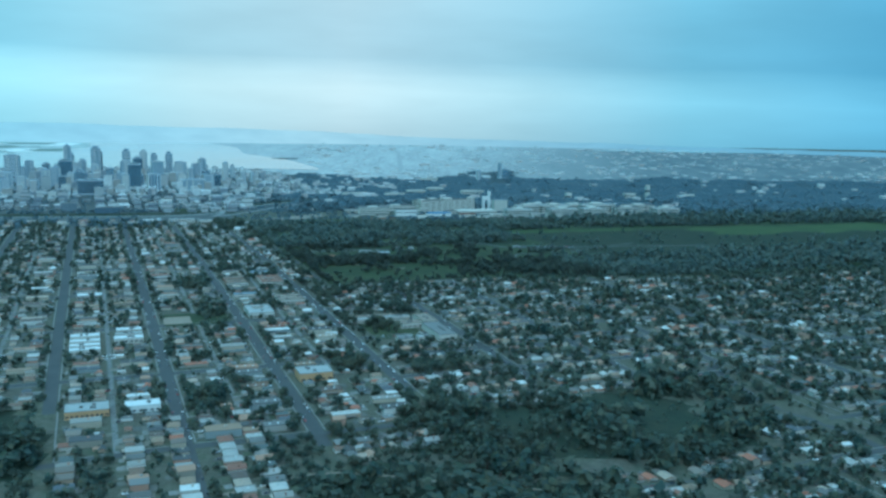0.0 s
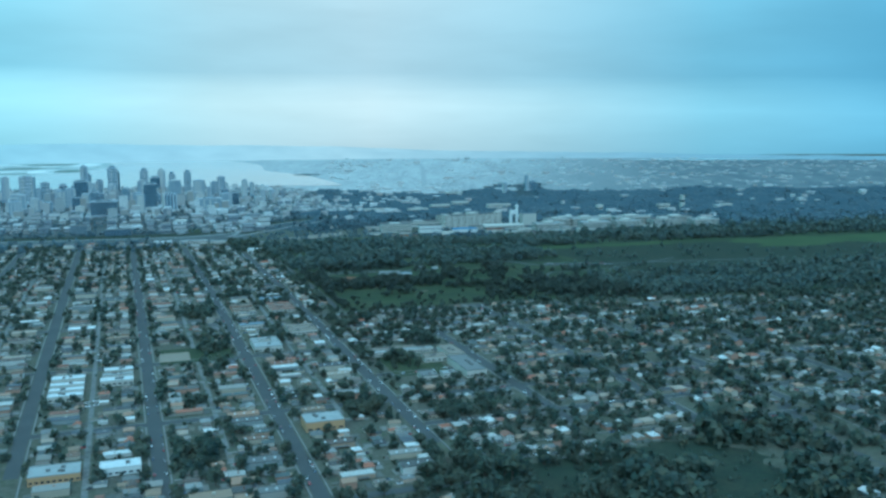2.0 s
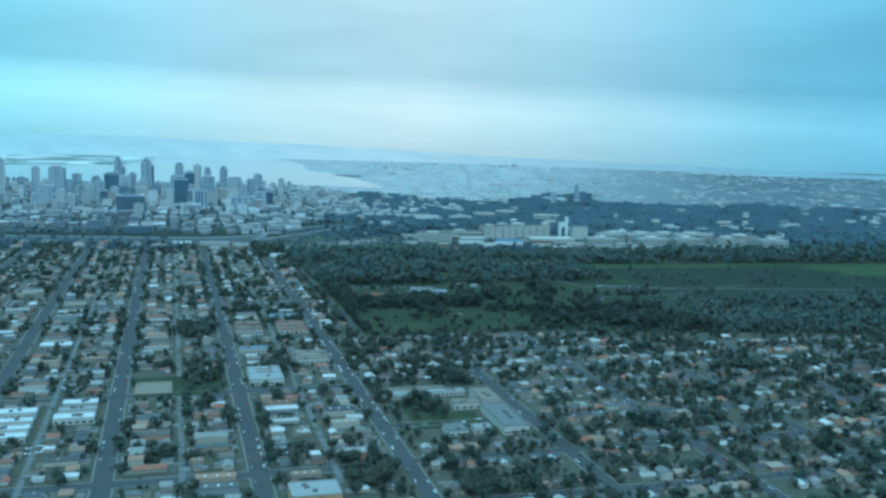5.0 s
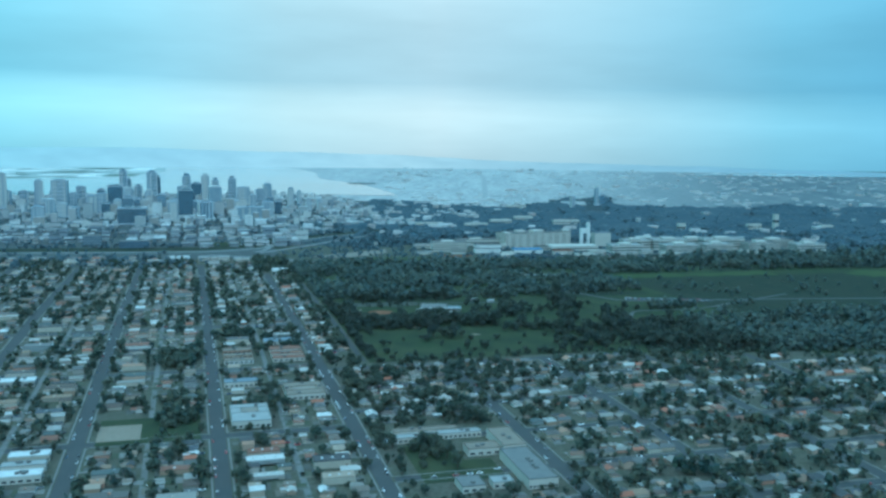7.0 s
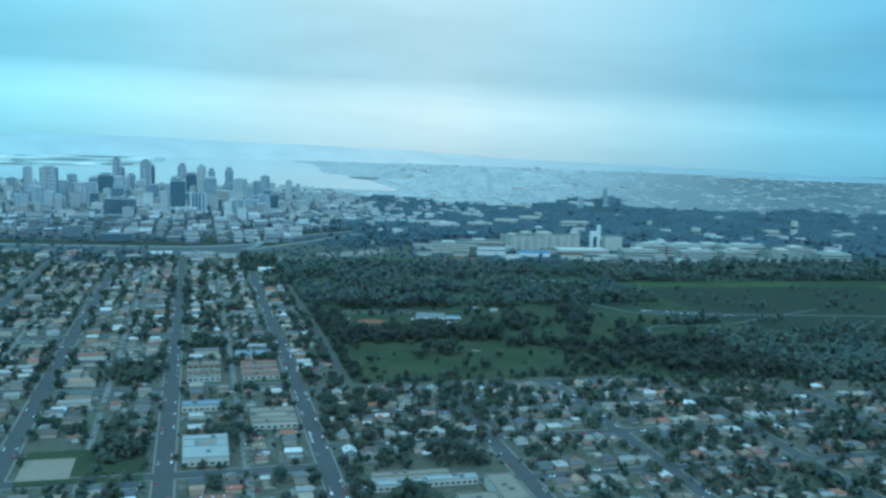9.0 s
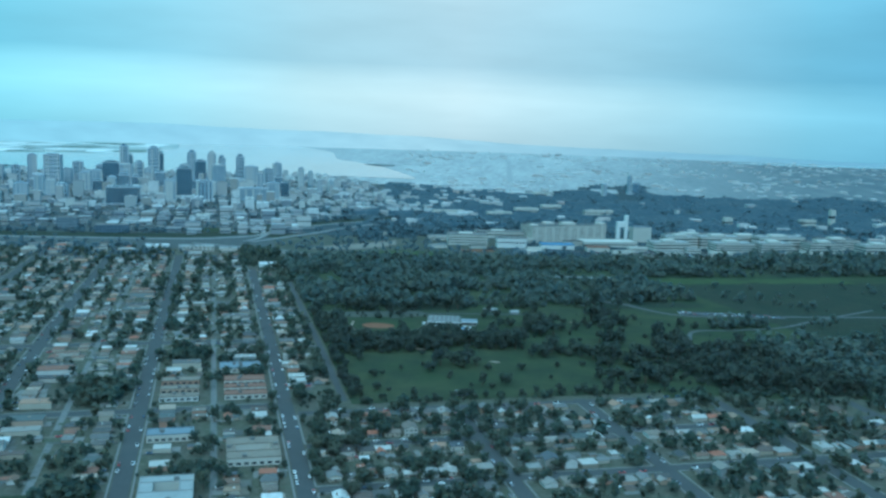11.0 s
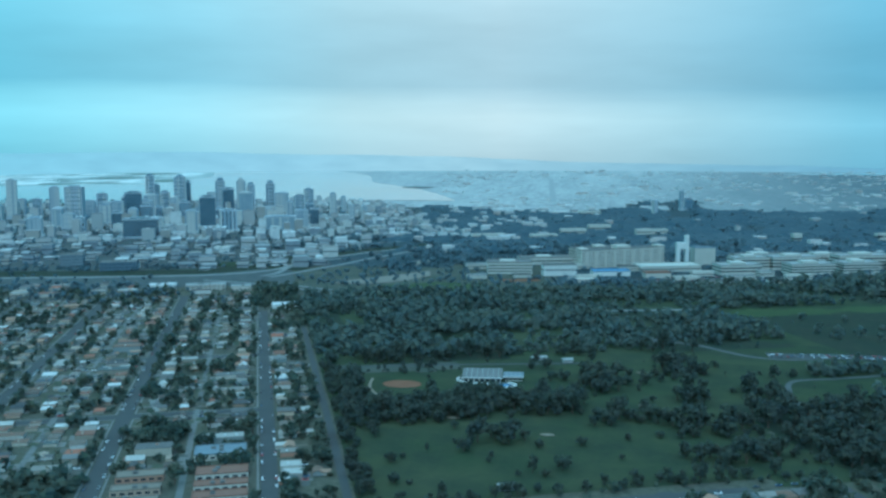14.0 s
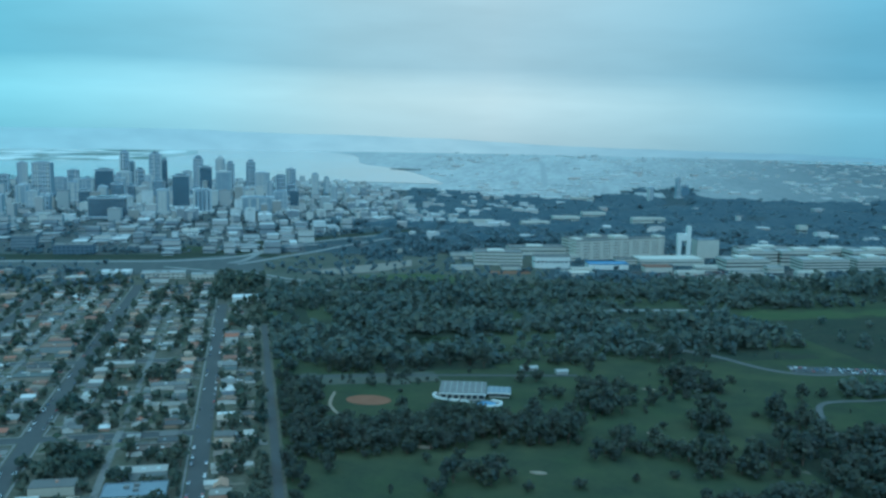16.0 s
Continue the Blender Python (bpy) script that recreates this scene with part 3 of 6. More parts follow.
def block_walk(u0, v0, u1, v1, wu, wv):
    """The pavement round a block: four raised strips behind a verge."""
    a, b, c, d = u0 + wu + 1.0, v0 + wv + 1.0, u1 - wu - 1.0, v1 - wv - 1.0
    for p, q in (((a, b), (a, d)), ((c, b), (c, d)), ((a, b), (c, b)), ((a, d), (c, d))):
        n = max(1, int(math.hypot(q[0] - p[0], q[1] - p[1]) / 12))
        P = [xy(p[0] + (q[0] - p[0]) * i / n, p[1] + (q[1] - p[1]) * i / n) for i in range(n + 1)]
        if not any(in_canyon(*t) for t in P):
            add_ribbon(walks, P, 0.8, 0.16, 0.16)


LOTS = []
for u0, u1 in zip(ULEFT, ULEFT[1:]):
    for v0, v1 in zip(VLEFT, VLEFT[1:]):
        block_walk(u0, v0, u1, v1, 3.4, 3.0)
for u0, u1 in zip(URIGHT, URIGHT[1:]):
    for v0, v1 in zip(VRIGHT, VRIGHT[1:]):
        if v1 <= park_edge(u0) + 2 and (v0 > 480 or u0 > 300):
            block_walk(u0, v0, u1, v1, 3.0, 2.4)
structure("pavement", walks.mesh("pavement", mat_pave), "raised pale concrete pavements round the blocks", "pavement")

# ---- houses ----
def gable_roof(h, x0, y0, x1, y1, z, rise, over=0.35, thick=0.14, mat=0, tf=None):
    """Two pitched slabs with eaves; the ridge runs along x."""
    ym = (y0 + y1) / 2
    k = rise / (ym - y0)
    a, b, c, d = x0 - over, x1 + over, y0 - over, y1 + over
    zl = z - over * k
    p = [(a, c, zl), (b, c, zl), (b, ym, z + rise), (a, ym, z + rise), (b, d, zl), (a, d, zl)]
    p += [(q, r, s + thick) for q, r, s in p]
    if tf:
        p = [tf(*q) for q in p]
    h.add(p, [(6, 7, 8, 9), (9, 8, 10, 11), (0, 3, 2, 1), (3, 5, 4, 2), (0, 1, 7, 6), (5, 11, 10, 4), (1, 2, 8, 7), (2, 4, 10, 8), (0, 6, 9, 3), (3, 9, 11, 5)], mat)


def hip_roof(h, x0, y0, x1, y1, z, rise, over=0.35, thick=0.12, mat=0, tf=None):
    a, b, c, d = x0 - over, x1 + over, y0 - over, y1 + over
    ym, s = (c + d) / 2, min((d - c) / 2, (b - a) / 2 - 0.2)
    p = [(a, c, z), (b, c, z), (b, d, z), (a, d, z), (a, c, z + thick), (b, c, z + thick), (b, d, z + thick), (a, d, z + thick), (a + s, ym, z + rise), (b - s, ym, z + rise)]
    if tf:
        p = [tf(*q) for q in p]
    h.add(p, [(0, 3, 2, 1), (0, 1, 5, 4), (1, 2, 6, 5), (2, 3, 7, 6), (3, 0, 4, 7), (4, 5, 9, 8), (5, 6, 9), (6, 7, 8, 9), (7, 4, 8)], mat)


def gable_walls(h, x0, y0, x1, y1, z, rise, mat=0, tf=None):
    ym = (y0 + y1) / 2
    p = [(x0, y0, -0.6), (x1, y0, -0.6), (x1, y1, -0.6), (x0, y1, -0.6), (x0, y0, z), (x1, y0, z), (x1, y1, z), (x0, y1, z), (x0, ym, z + rise), (x1, ym, z + rise)]
    if tf:
        p = [tf(*q) for q in p]
    h.add(p, [(0, 3, 2, 1), (0, 1, 5, 4), (1, 2, 6, 9, 5), (2, 3, 7, 6), (3, 0, 4, 8, 7), (4, 5, 9, 8), (9, 6, 7, 8)], mat)


def flat_top(h, x0, y0, x1, y1, z, wall=0.2, up=0.3, mat=0, tf=None):
    """A roof slab behind a low parapet."""
    h.box(x0 + wall, y0 + wall, z - 0.15, x1 - wall, y1 - wall, z + 0.02, mat, tf)
    h.box(x0, y0, z - 0.15, x1, y0 + wall, z + up, mat, tf)
    h.box(x0, y1 - wall, z - 0.15, x1, y1, z + up, mat, tf)
    h.box(x0, y0 + wall, z - 0.15, x0 + wall, y1 - wall, z + up, mat, tf)
    h.box(x1 - wall, y0 + wall, z - 0.15, x1, y1 - wall, z + up, mat, tf)


def windows_on(house, w, d, z0, count, storeys=1, floor=1.9):
    """Framed panes on the street front, the back and one on either side."""
    for s in range(storeys):
        for i in range(count):
            x = -w / 2 + w * (i + 0.5) / count
            if s == 0 and i == count // 2:
                continue
            for y in (-d / 2, d / 2) if s == storeys - 1 else (-d / 2,):
                h = Heap()
                h.box(x - 0.45, y - 0.05, z0 + s * floor, x + 0.45, y + 0.05, z0 + 0.75 + s * floor)
                part("window", h, mat_glass, house)


HOUSE_LABELS = {
    "bungalow": "small stucco bungalow under a pitched shingle roof",
    "hip": "single-storey stucco house with a hipped shingle roof",
    "ell": "stucco house with two crossing gabled roofs",
    "flat": "low stucco house with a flat parapet roof",
    "two": "two-storey stucco house with a gabled roof",
    "apartments": "two-storey flat-roofed stucco apartment building",
    "row": "long single-storey stucco apartment row with a flat roof",
}


def make_house(kind):
    """One house at the origin, its street front towards -y."""
    e = tagged(new("house"), HOUSE_LABELS[kind], "house", "houses on the street grid", )
    wall, roof = Heap(), Heap()
    door = Heap()
    if kind == "bungalow":
        w, d = 6.6, 8.4
        # ridge runs from front to back, so turn the gable by a quarter
        tf = lambda x, y, z: (-y, x, z)
        gable_walls(wall, -d / 2, -w / 2, d / 2, w / 2, 2.0, 1.2, tf=tf)
        gable_roof(roof, -d / 2, -w / 2, d / 2, w / 2, 2.0, 1.2, tf=tf)
        part("wall", wall, mat_wall, e)
        roof_ob = part("roof", roof, mat_roof, e)
        p = Heap()
        p.box(-2.4, -d / 2 - 1.6, 1.75, 2.4, -d / 2 - 0.36, 1.9)
        p.box(-2.3, -d / 2 - 1.5, -0.4, -2.1, -d / 2 - 1.3, 1.75)
        p.box(2.1, -d / 2 - 1.5, -0.4, 2.3, -d / 2 - 1.3, 1.75)
        part("porch", p, mat_wall, e)
        c = Heap()
        c.box(1.6, 0.6, 1.6, 2.2, 1.2, 3.6)
        part("chimney", c, mat_tile, roof_ob, "brick chimney")
        windows_on(e, w, d, 0.6, 3)
    elif kind == "hip":
        w, d = 8.2, 7.0
        wall.box(-w / 2, -d / 2, -0.6, w / 2, d / 2, 2.0)
        hip_roof(roof, -w / 2, -d / 2, w / 2, d / 2, 2.0, 1.5)
        part("wall", wall, mat_wall, e)
        part("roof", roof, mat_roof, e)
        windows_on(e, w, d, 0.6, 3)
    elif kind == "ell":
        w, d = 7.6, 5.2
        gable_walls(wall, -w / 2, -d / 2, w / 2, d / 2, 2.0, 1.1)
        gable_roof(roof, -w / 2, -d / 2, w / 2, d / 2, 2.0, 1.1)
        part("wall", wall, mat_wall, e)
        part("roof", roof, mat_roof, e)
        wing, wroof = Heap(), Heap()
        tf = lambda x, y, z: (-y + 1.6, x + 3.8, z)
        gable_walls(wing, -2.6, -2.0, 2.6, 2.0, 1.95, 0.9, tf=tf)
        gable_roof(wroof, -2.6, -2.0, 2.6, 2.0, 1.95, 0.9, tf=tf)
        part("wing_wall", wing, mat_wall, e)
        part("wing_roof", wroof, mat_roof, e)
        windows_on(e, w, d, 0.6, 3)
    elif kind == "flat":
        w, d = 7.2, 9.0
        wall.box(-w / 2, -d / 2, -0.6, w / 2, d / 2, 2.15)
        flat_top(roof, -w / 2 - 0.03, -d / 2 - 0.03, w / 2 + 0.03, d / 2 + 0.03, 2.31)
        part("wall", wall, mat_wall, e)
        roof_ob = part("roof", roof, mat_roof, e)
        c = Heap()
        c.box(-1.4, 0.8, 2.3, -0.5, 1.7, 2.9)
        part("vent", c, mat_whiteroof, roof_ob, "metal roof vent")
        windows_on(e, w, d, 0.6, 3)
    elif kind == "two":
        w, d = 6.4, 7.6
        tf = lambda x, y, z: (-y, x, z)
        gable_walls(wall, -d / 2, -w / 2, d / 2, w / 2, 3.9, 1.3, tf=tf)
        gable_roof(roof, -d / 2, -w / 2, d / 2, w / 2, 3.9, 1.3, tf=tf)
        part("wall", wall, mat_wall, e)
        part("roof", roof, mat_roof, e)
        windows_on(e, w, d, 0.6, 3, 2)
    else:
        w, d, t = (8.6, 17.0, 3.5) if kind == "apartments" else (6.6, 17.0, 2.3)
        wall.box(-w / 2, -d / 2, -0.6, w / 2, d / 2, t)
        flat_top(roof, -w / 2 - 0.03, -d / 2 - 0.03, w / 2 + 0.03, d / 2 + 0.03, t + 0.16)
        part("wall", wall, mat_wall, e)
        roof_ob = part("roof", roof, mat_roof, e)
        for k in range(3):
            c = Heap()
            c.box(-1.0, -6 + 5 * k, t + 0.1, 0.2, -5.0 + 5 * k, t + 0.65)
            part("vent", c, mat_whiteroof, roof_ob, "metal roof vent")
        c = Heap()
        c.box(w / 2, -d / 2 + 1.5, t * 0.5 - 0.1, w / 2 + 1.3, d / 2 - 3, t * 0.5 + 0.05)
        c.box(w / 2 + 1.1, -d / 2 + 1.5, -0.4, w / 2 + 1.3, -d / 2 + 1.7, t * 0.5)
        c.box(w / 2 + 1.1, d / 2 - 3.2, -0.4, w / 2 + 1.3, d / 2 - 3, t * 0.5)
        part("gallery", c, mat_pave, e, "open walkway gallery")
        windows_on(e, w, d, 0.6, 4, 2 if kind == "apartments" else 1, 1.6)
    door.box(-0.35, -d / 2 - 0.06, 0.0, 0.35, -d / 2 + 0.04, 1.35)
    part("door", door, mat_bark, e, "dark front door")
    return e


LARGE = ("apartments", "row")
TEMPLATES = {}


def stuff_house(h, kind, x, y, z, a, s):
    """A house of the far streets, joined into one heap: walls and roof are islands of their own."""
    tf0 = turner(x, y, z, a, s)
    if kind in ("bungalow", "two"):
        w, d, t, r = (8.4, 6.6, 2.0, 1.2) if kind == "bungalow" else (7.6, 6.4, 3.9, 1.3)
        tf = lambda p, q, k: tf0(-q, p, k)
        gable_walls(h, -w / 2, -d / 2, w / 2, d / 2, t, r, 0, tf)
        gable_roof(h, -w / 2, -d / 2, w / 2, d / 2, t, r, mat=1, tf=tf)
        if kind == "bungalow":
            h.box(-2.4, -w / 2 - 1.6, 1.75, 2.4, -w / 2 - 0.36, 1.9, 1, tf0)
    elif kind == "hip":
        h.box(-4.1, -3.5, -0.6, 4.1, 3.5, 2.0, 0, tf0)
        hip_roof(h, -4.1, -3.5, 4.1, 3.5, 2.0, 1.5, mat=1, tf=tf0)
    elif kind == "ell":
        gable_walls(h, -3.8, -2.6, 3.8, 2.6, 2.0, 1.1, 0, tf0)
        gable_roof(h, -3.8, -2.6, 3.8, 2.6, 2.0, 1.1, mat=1, tf=tf0)
        tf = lambda p, q, k: tf0(-q + 1.6, p + 3.8, k)
        gable_walls(h, -2.6, -2.0, 2.6, 2.0, 1.95, 0.9, 0, tf)
        gable_roof(h, -2.6, -2.0, 2.6, 2.0, 1.95, 0.9, mat=1, tf=tf)
    else:
        w, d, t = {"flat": (7.2, 9.0, 2.15), "row": (6.6, 17.0, 2.3)}.get(kind, (8.6, 17.0, 3.5))
        h.box(-w / 2, -d / 2, -0.6, w / 2, d / 2, t, 0, tf0)
        h.box(-w / 2 - 0.05, -d / 2 - 0.05, t + 0.01, w / 2 + 0.05, d / 2 + 0.05, t + 0.3, 1, tf0)
        h.box(-1.4, 0.8, t + 0.2, -0.3, 1.9, t + 0.9, 0, tf0)


# plots that hold buildings of their own
SPECIAL += [(-20, 506, 6, 524), (10, 506, 32, 520), (107, 712, 130, 745), (178, 672, 246, 694), (182, 604, 246, 672), (-20, 634, 4, 686), (8, 659, 31, 696), (109, 535, 133, 554), (46, 700, 94, 745), (-17, 816, 5, 829), (355, 300, 368, 494),
            (106, 788, 129, 800), (138, 756, 163, 784), (138, 843, 162, 880), (137, 890, 161, 906), (108, 843, 130, 881),
            (174, 1256, 197, 1272), (64, 1395, 92, 1411), (98, 1378, 137, 1394), (138, 1372, 160, 1386)]

# clumps of large trees that fill whole lots: (u, v, half width, half depth)
CLUMPS = [(83, 862, 13, 20), (111, 1004, 5, 9), (121, 928, 11, 16), (54, 518, 13, 18), (148, 570, 12, 17), (193, 538, 10, 11), (83, 736, 10, 8)]


def in_clump(u, v):
    return any(((u - a) / ru) ** 2 + ((v - b) / rv) ** 2 < 1 for a, b, ru, rv in CLUMPS)


# lots: (u, v, facing angle in the grid, kind, scale)
for u0, u1 in zip(ULEFT, ULEFT[1:]):
    m = (u0 + u1) / 2
    for v0, v1 in zip(VLEFT, VLEFT[1:]):
        for front, back, sgn in ((u0 + 7.2, m - 2.2, -90), (u1 - 7.2, m + 2.2, 90)):
            v = v0 + 6.5
            while v < v1 - 8:
                big = rng.random() < (0.22 if 500 < v0 < 900 else 0.13)
                wide = 11.5 if big else rng.uniform(7.2, 9.0)
                v += wide / 2
                if big:
                    c = (front + back) / 2
                    LOTS.append((c, v, sgn, rng.choice(("apartments", "row", "row")), rng.uniform(0.72, 1.05)))
                else:
                    k = rng.choice(["bungalow", "bungalow", "hip", "hip", "ell", "flat", "flat", "two"])
                    s = rng.uniform(0.66, 0.88)
                    sg = 1 if back > front else -1
                    LOTS.append((front + sg * 5.6, v, sgn, k, s))
                    if rng.random() < 0.82:
                        LOTS.append((back - sg * 4.2, v + rng.uniform(-1, 1), sgn + 180, rng.choice(["flat", "hip", "flat", "ell"]), rng.uniform(0.5, 0.72)))
                v += wide / 2
for u0, u1 in zip(URIGHT, URIGHT[1:]):
    for v0, v1 in zip(VRIGHT, VRIGHT[1:]):
        for front, sgn in ((v0 + 9.6, 0), (v1 - 9.6, 180)):
            u = u0 + 8
            while u < u1 - 9:
                wide = rng.uniform(6.6, 8.6)
                u += wide / 2
                if front + 9 < park_edge(u):
                    LOTS.append((u + rng.uniform(-0.6, 0.6), front + rng.uniform(-1.6, 1.2), sgn, rng.choice(["bungalow", "hip", "hip", "ell", "ell", "flat", "bungalow", "hip", "ell", "two"]), rng.uniform(0.66, 0.92)))
                    if rng.random() < 0.6:
                        LOTS.append((u + rng.uniform(-2, 2), front + (8.4 if sgn == 0 else -8.4), sgn, rng.choice(["flat", "hip", "flat"]), rng.uniform(0.38, 0.52)))
                u += wide / 2
# a double row between the last street and the park
v = 842
while v < 1246:
    v += rng.uniform(7.5, 9.5)
    if rng.random() < 0.85:
        LOTS.append((176.6, v, 90, rng.choice(["bungalow", "hip", "ell", "two", "flat"]), rng.uniform(0.8, 0.95)))
        if v < 1180 and rng.random() < 0.6:
            LOTS.append((186.8, v + 1, -90, rng.choice(["hip", "flat", "ell"]), rng.uniform(0.62, 0.75)))
# the last rows above the freeway
for u0, u1 in zip(ULEFT, ULEFT[1:]):
    v = 1352
    while v < 1432:
        v += rng.uniform(9, 13)
        for uu in (u0 + 13, u1 - 13):
            LOTS.append((uu, v, rng.choice((-90, 90)), rng.choice(["row", "flat", "hip", "apartments", "two"]), rng.uniform(0.75, 1.1)))
# streets nearer to the start, beside the canyon
for v0 in (441, 394, 347):
    for u0 in (-60, -26, 4, 24, 46, 60):
        for k in range(5):
            LOTS.append((u0 + 10, v0 + 9 + 9.4 * k, -90, rng.choice(["bungalow", "hip", "flat", "two"]), rng.uniform(0.85, 1.0)))
# houses at the head of the canyon
for u0 in (110, 120, 131, 142, 153):
    for v0 in (414, 423, 432):
        LOTS.append((u0 + rng.uniform(-1, 1), v0 + rng.uniform(-1, 1), rng.choice((-90, 90)), rng.choice(["bungalow", "hip", "ell", "flat"]), rng.uniform(0.75, 0.95)))

placed, taken = [], {}
for u, v, a, k, s in LOTS:
    x, y = xy(u, v)
    if not free(u, v, 5.0) or in_clump(u, v) or in_canyon(x, y) or y < 270 or v > 1434 - max(0, u - 20) * 0.72 or (u > 172 and v < 415 and u < 290 and not (u > 216 and v < 366)) or v > park_edge(u) - 6 and u > 200:
        continue
    if rng.random() < (0.08 if k not in LARGE else 0.04):
        continue
    reach = 3.6 * s
    key = (int(u // 12), int(v // 12))
    near = [q for i in (-1, 0, 1) for j in (-1, 0, 1) for q in taken.get((key[0] + i, key[1] + j), ())]
    if k not in LARGE and any(math.hypot(u - q[0], v - q[1]) < reach + q[2] for q in near):
        continue
    taken.setdefault(key, []).append((u, v, reach))
    placed.append((x, y, math.radians(a) + TH + rng.uniform(-0.04, 0.04), k, s))


def off_line(x, y):
    """Distance in plan from the stretch of streets under the way."""
    ax, ay, bx, by = -20, 420, -120, 900
    t = max(0, min(1, ((x - ax) * (bx - ax) + (y - ay) * (by - ay)) / ((bx - ax) ** 2 + (by - ay) ** 2)))
    return math.hypot(x - ax - t * (bx - ax), y - ay - t * (by - ay))


placed.sort(key=lambda q: off_line(q[0], q[1]))
for x, y, a, k, s in placed[:290]:
    m = pose(x, y, gz(x, y) + 0.02, 0, 0, math.degrees(a)) @ Matrix.Scale(s, 4)
    if k not in TEMPLATES:
        TEMPLATES[k] = make_house(k)
        TEMPLATES[k].matrix_basis = m
    else:
        src = TEMPLATES[k]
        keep = src.matrix_basis.copy()
        src.matrix_basis = Matrix.Identity(4)
        copy_thing(src, m)
        src.matrix_basis = keep
far_houses = Heap()
for x, y, a, k, s in placed[290:]:
    stuff_house(far_houses, k, x, y, gz(x, y), a, s)
tagged(new("distant_houses", far_houses.mesh("distant_houses", mat_wall_i, mat_roof_i)), "rows of small stucco houses with grey and tan roofs", "houses", kind="stuff")


# ---- larger buildings among the houses ----
def block_building(name, label, u0, v0, u1, v1, height, wall_mat, roof_mat, court=None, storeys=1, bays=6, units=3):
    """A flat-roofed building on the grid; court cuts a yard out of it (u0, v0, u1, v1)."""
    x, y = xy((u0 + u1) / 2, (v0 + v1) / 2)
    e = tagged(new(name), label, "building")
    e.matrix_basis = pose(x, y, gz(x, y), 0, 0, math.degrees(TH))
    w, d = (u1 - u0) / 2, (v1 - v0) / 2
    if court:
        ca, cb, cc, cd = court
        pieces = [(-w, -d, w, cb), (-w, cd, w, d), (-w, cb, ca, cd), (cc, cb, w, cd)]
        pieces = [p for p in pieces if p[2] - p[0] > 0.5 and p[3] - p[1] > 0.5]
    else:
        pieces = [(-w, -d, w, d)]
    for a, b, c, q in pieces:
        h = Heap()
        h.box(a, b, -0.8, c, q, height)
        part("wall", h, wall_mat, e)
        r = Heap()
        flat_top(r, a - 0.03, b - 0.03, c + 0.03, q + 0.03, height + 0.17, 0.25, 0.35)
        part("roof", r, roof_mat, e)
    for k in range(units):
        h = Heap()
        a, b, c, q = pieces[k % len(pieces)]
        cx, cy = a + (c - a) * (0.3 + 0.4 * rng.random()), b + (q - b) * (0.25 + 0.5 * rng.random())
        h.box(cx - 0.9, cy - 0.7, height + 0.1, cx + 0.9, cy + 0.7, height + 1.1)
        part("roof_unit", h, mat_greyroof, e, "metal roof plant")
    for s in range(storeys):
        z = 0.7 + s * (height / storeys)
        for i in range(bays):
            x0 = -w + 2 * w * (i + 0.2) / bays
            x1 = -w + 2 * w * (i + 0.8) / bays
            h = Heap()
            h.box(x0, -d - 0.06, z, x1, -d + 0.04, z + 0.9)
            part("window", h, mat_glass, e)
        for i in range(bays):
            y0 = -d + 2 * d * (i + 0.2) / bays
            y1 = -d + 2 * d * (i + 0.8) / bays
            h = Heap()
            h.box(w - 0.04, y0, z, w + 0.06, y1, z + 0.9)
            part("window", h, mat_glass, e)
    return e


block_building("courtyard_building", "white U-shaped building round a dark courtyard", 109, 714, 128, 743, 3.6, mat_hosp, mat_courtroof, (-4.5, 0, 4.5, 9), 1, 7, 2)
block_building("school_hall", "large beige school hall with a flat grey-green roof", 224, 606, 237, 645, 4.2, mat_cream, mat_greyroof, None, 1, 8, 4)
block_building("school_wing", "tan school wing with a pale flat roof", 227, 648, 238, 674, 4.4, mat_cream, mat_tan_roof, None, 1, 6, 2)
block_building("school_wing", "low tan school wing with a pale flat roof", 211, 650, 226.5, 659, 3.2, mat_cream, mat_tan_roof, None, 1, 4, 2)
block_building("classroom_row", "long low classroom row with a pale roof", 181, 674, 203, 679, 2.6, mat_cream, mat_courtroof, None, 1, 9, 2)
block_building("classroom_row", "long low classroom row with a pale roof", 204, 676, 225, 681, 2.6, mat_cream, mat_courtroof, None, 1, 9, 2)
block_building("classroom_row", "long low classroom row with a tan roof", 183, 683, 215, 688, 2.6, mat_cream, mat_tan_roof, None, 1, 10, 2)
block_building("portable_classroom", "grey-roofed portable classroom beside the school yard", 196, 608, 206, 620, 2.8, mat_cream, mat_greyroof, None, 1, 3, 1)
block_building("portable_classroom", "white-roofed portable classroom beside the school hall", 210, 610, 219, 617, 2.6, mat_cream, mat_courtroof, None, 1, 3, 1)
sheet("school_yard", frange(184, 220, 4), frange(622, 670, 4), lambda u, v: not (u > 208 and v > 646), 0.14, mat_lawn, "worn green school yard", "lawn", True)
for v0, v1 in ((636, 643), (648, 654), (660, 666), (674, 682)):
    block_building("apartment_block", "long apartment row with a bright white roof", -18, v0, 1, v1, 3.1, mat_cream, mat_whiteroof, None, 1, 6, 2)
block_building("apartment_block", "low apartment block with a bright white roof", 10, 661, 29, 669, 3.1, mat_cream, mat_whiteroof, None, 1, 6, 4)
block_building("apartment_block", "low apartment row with a pale grey roof", 11, 674, 29, 680, 3.1, mat_cream, mat_courtroof, None, 1, 6, 3)
block_building("apartment_block", "low apartment row with a bright white roof", 12, 686, 29, 693, 3.1, mat_wall, mat_whiteroof, None, 1, 6, 3)
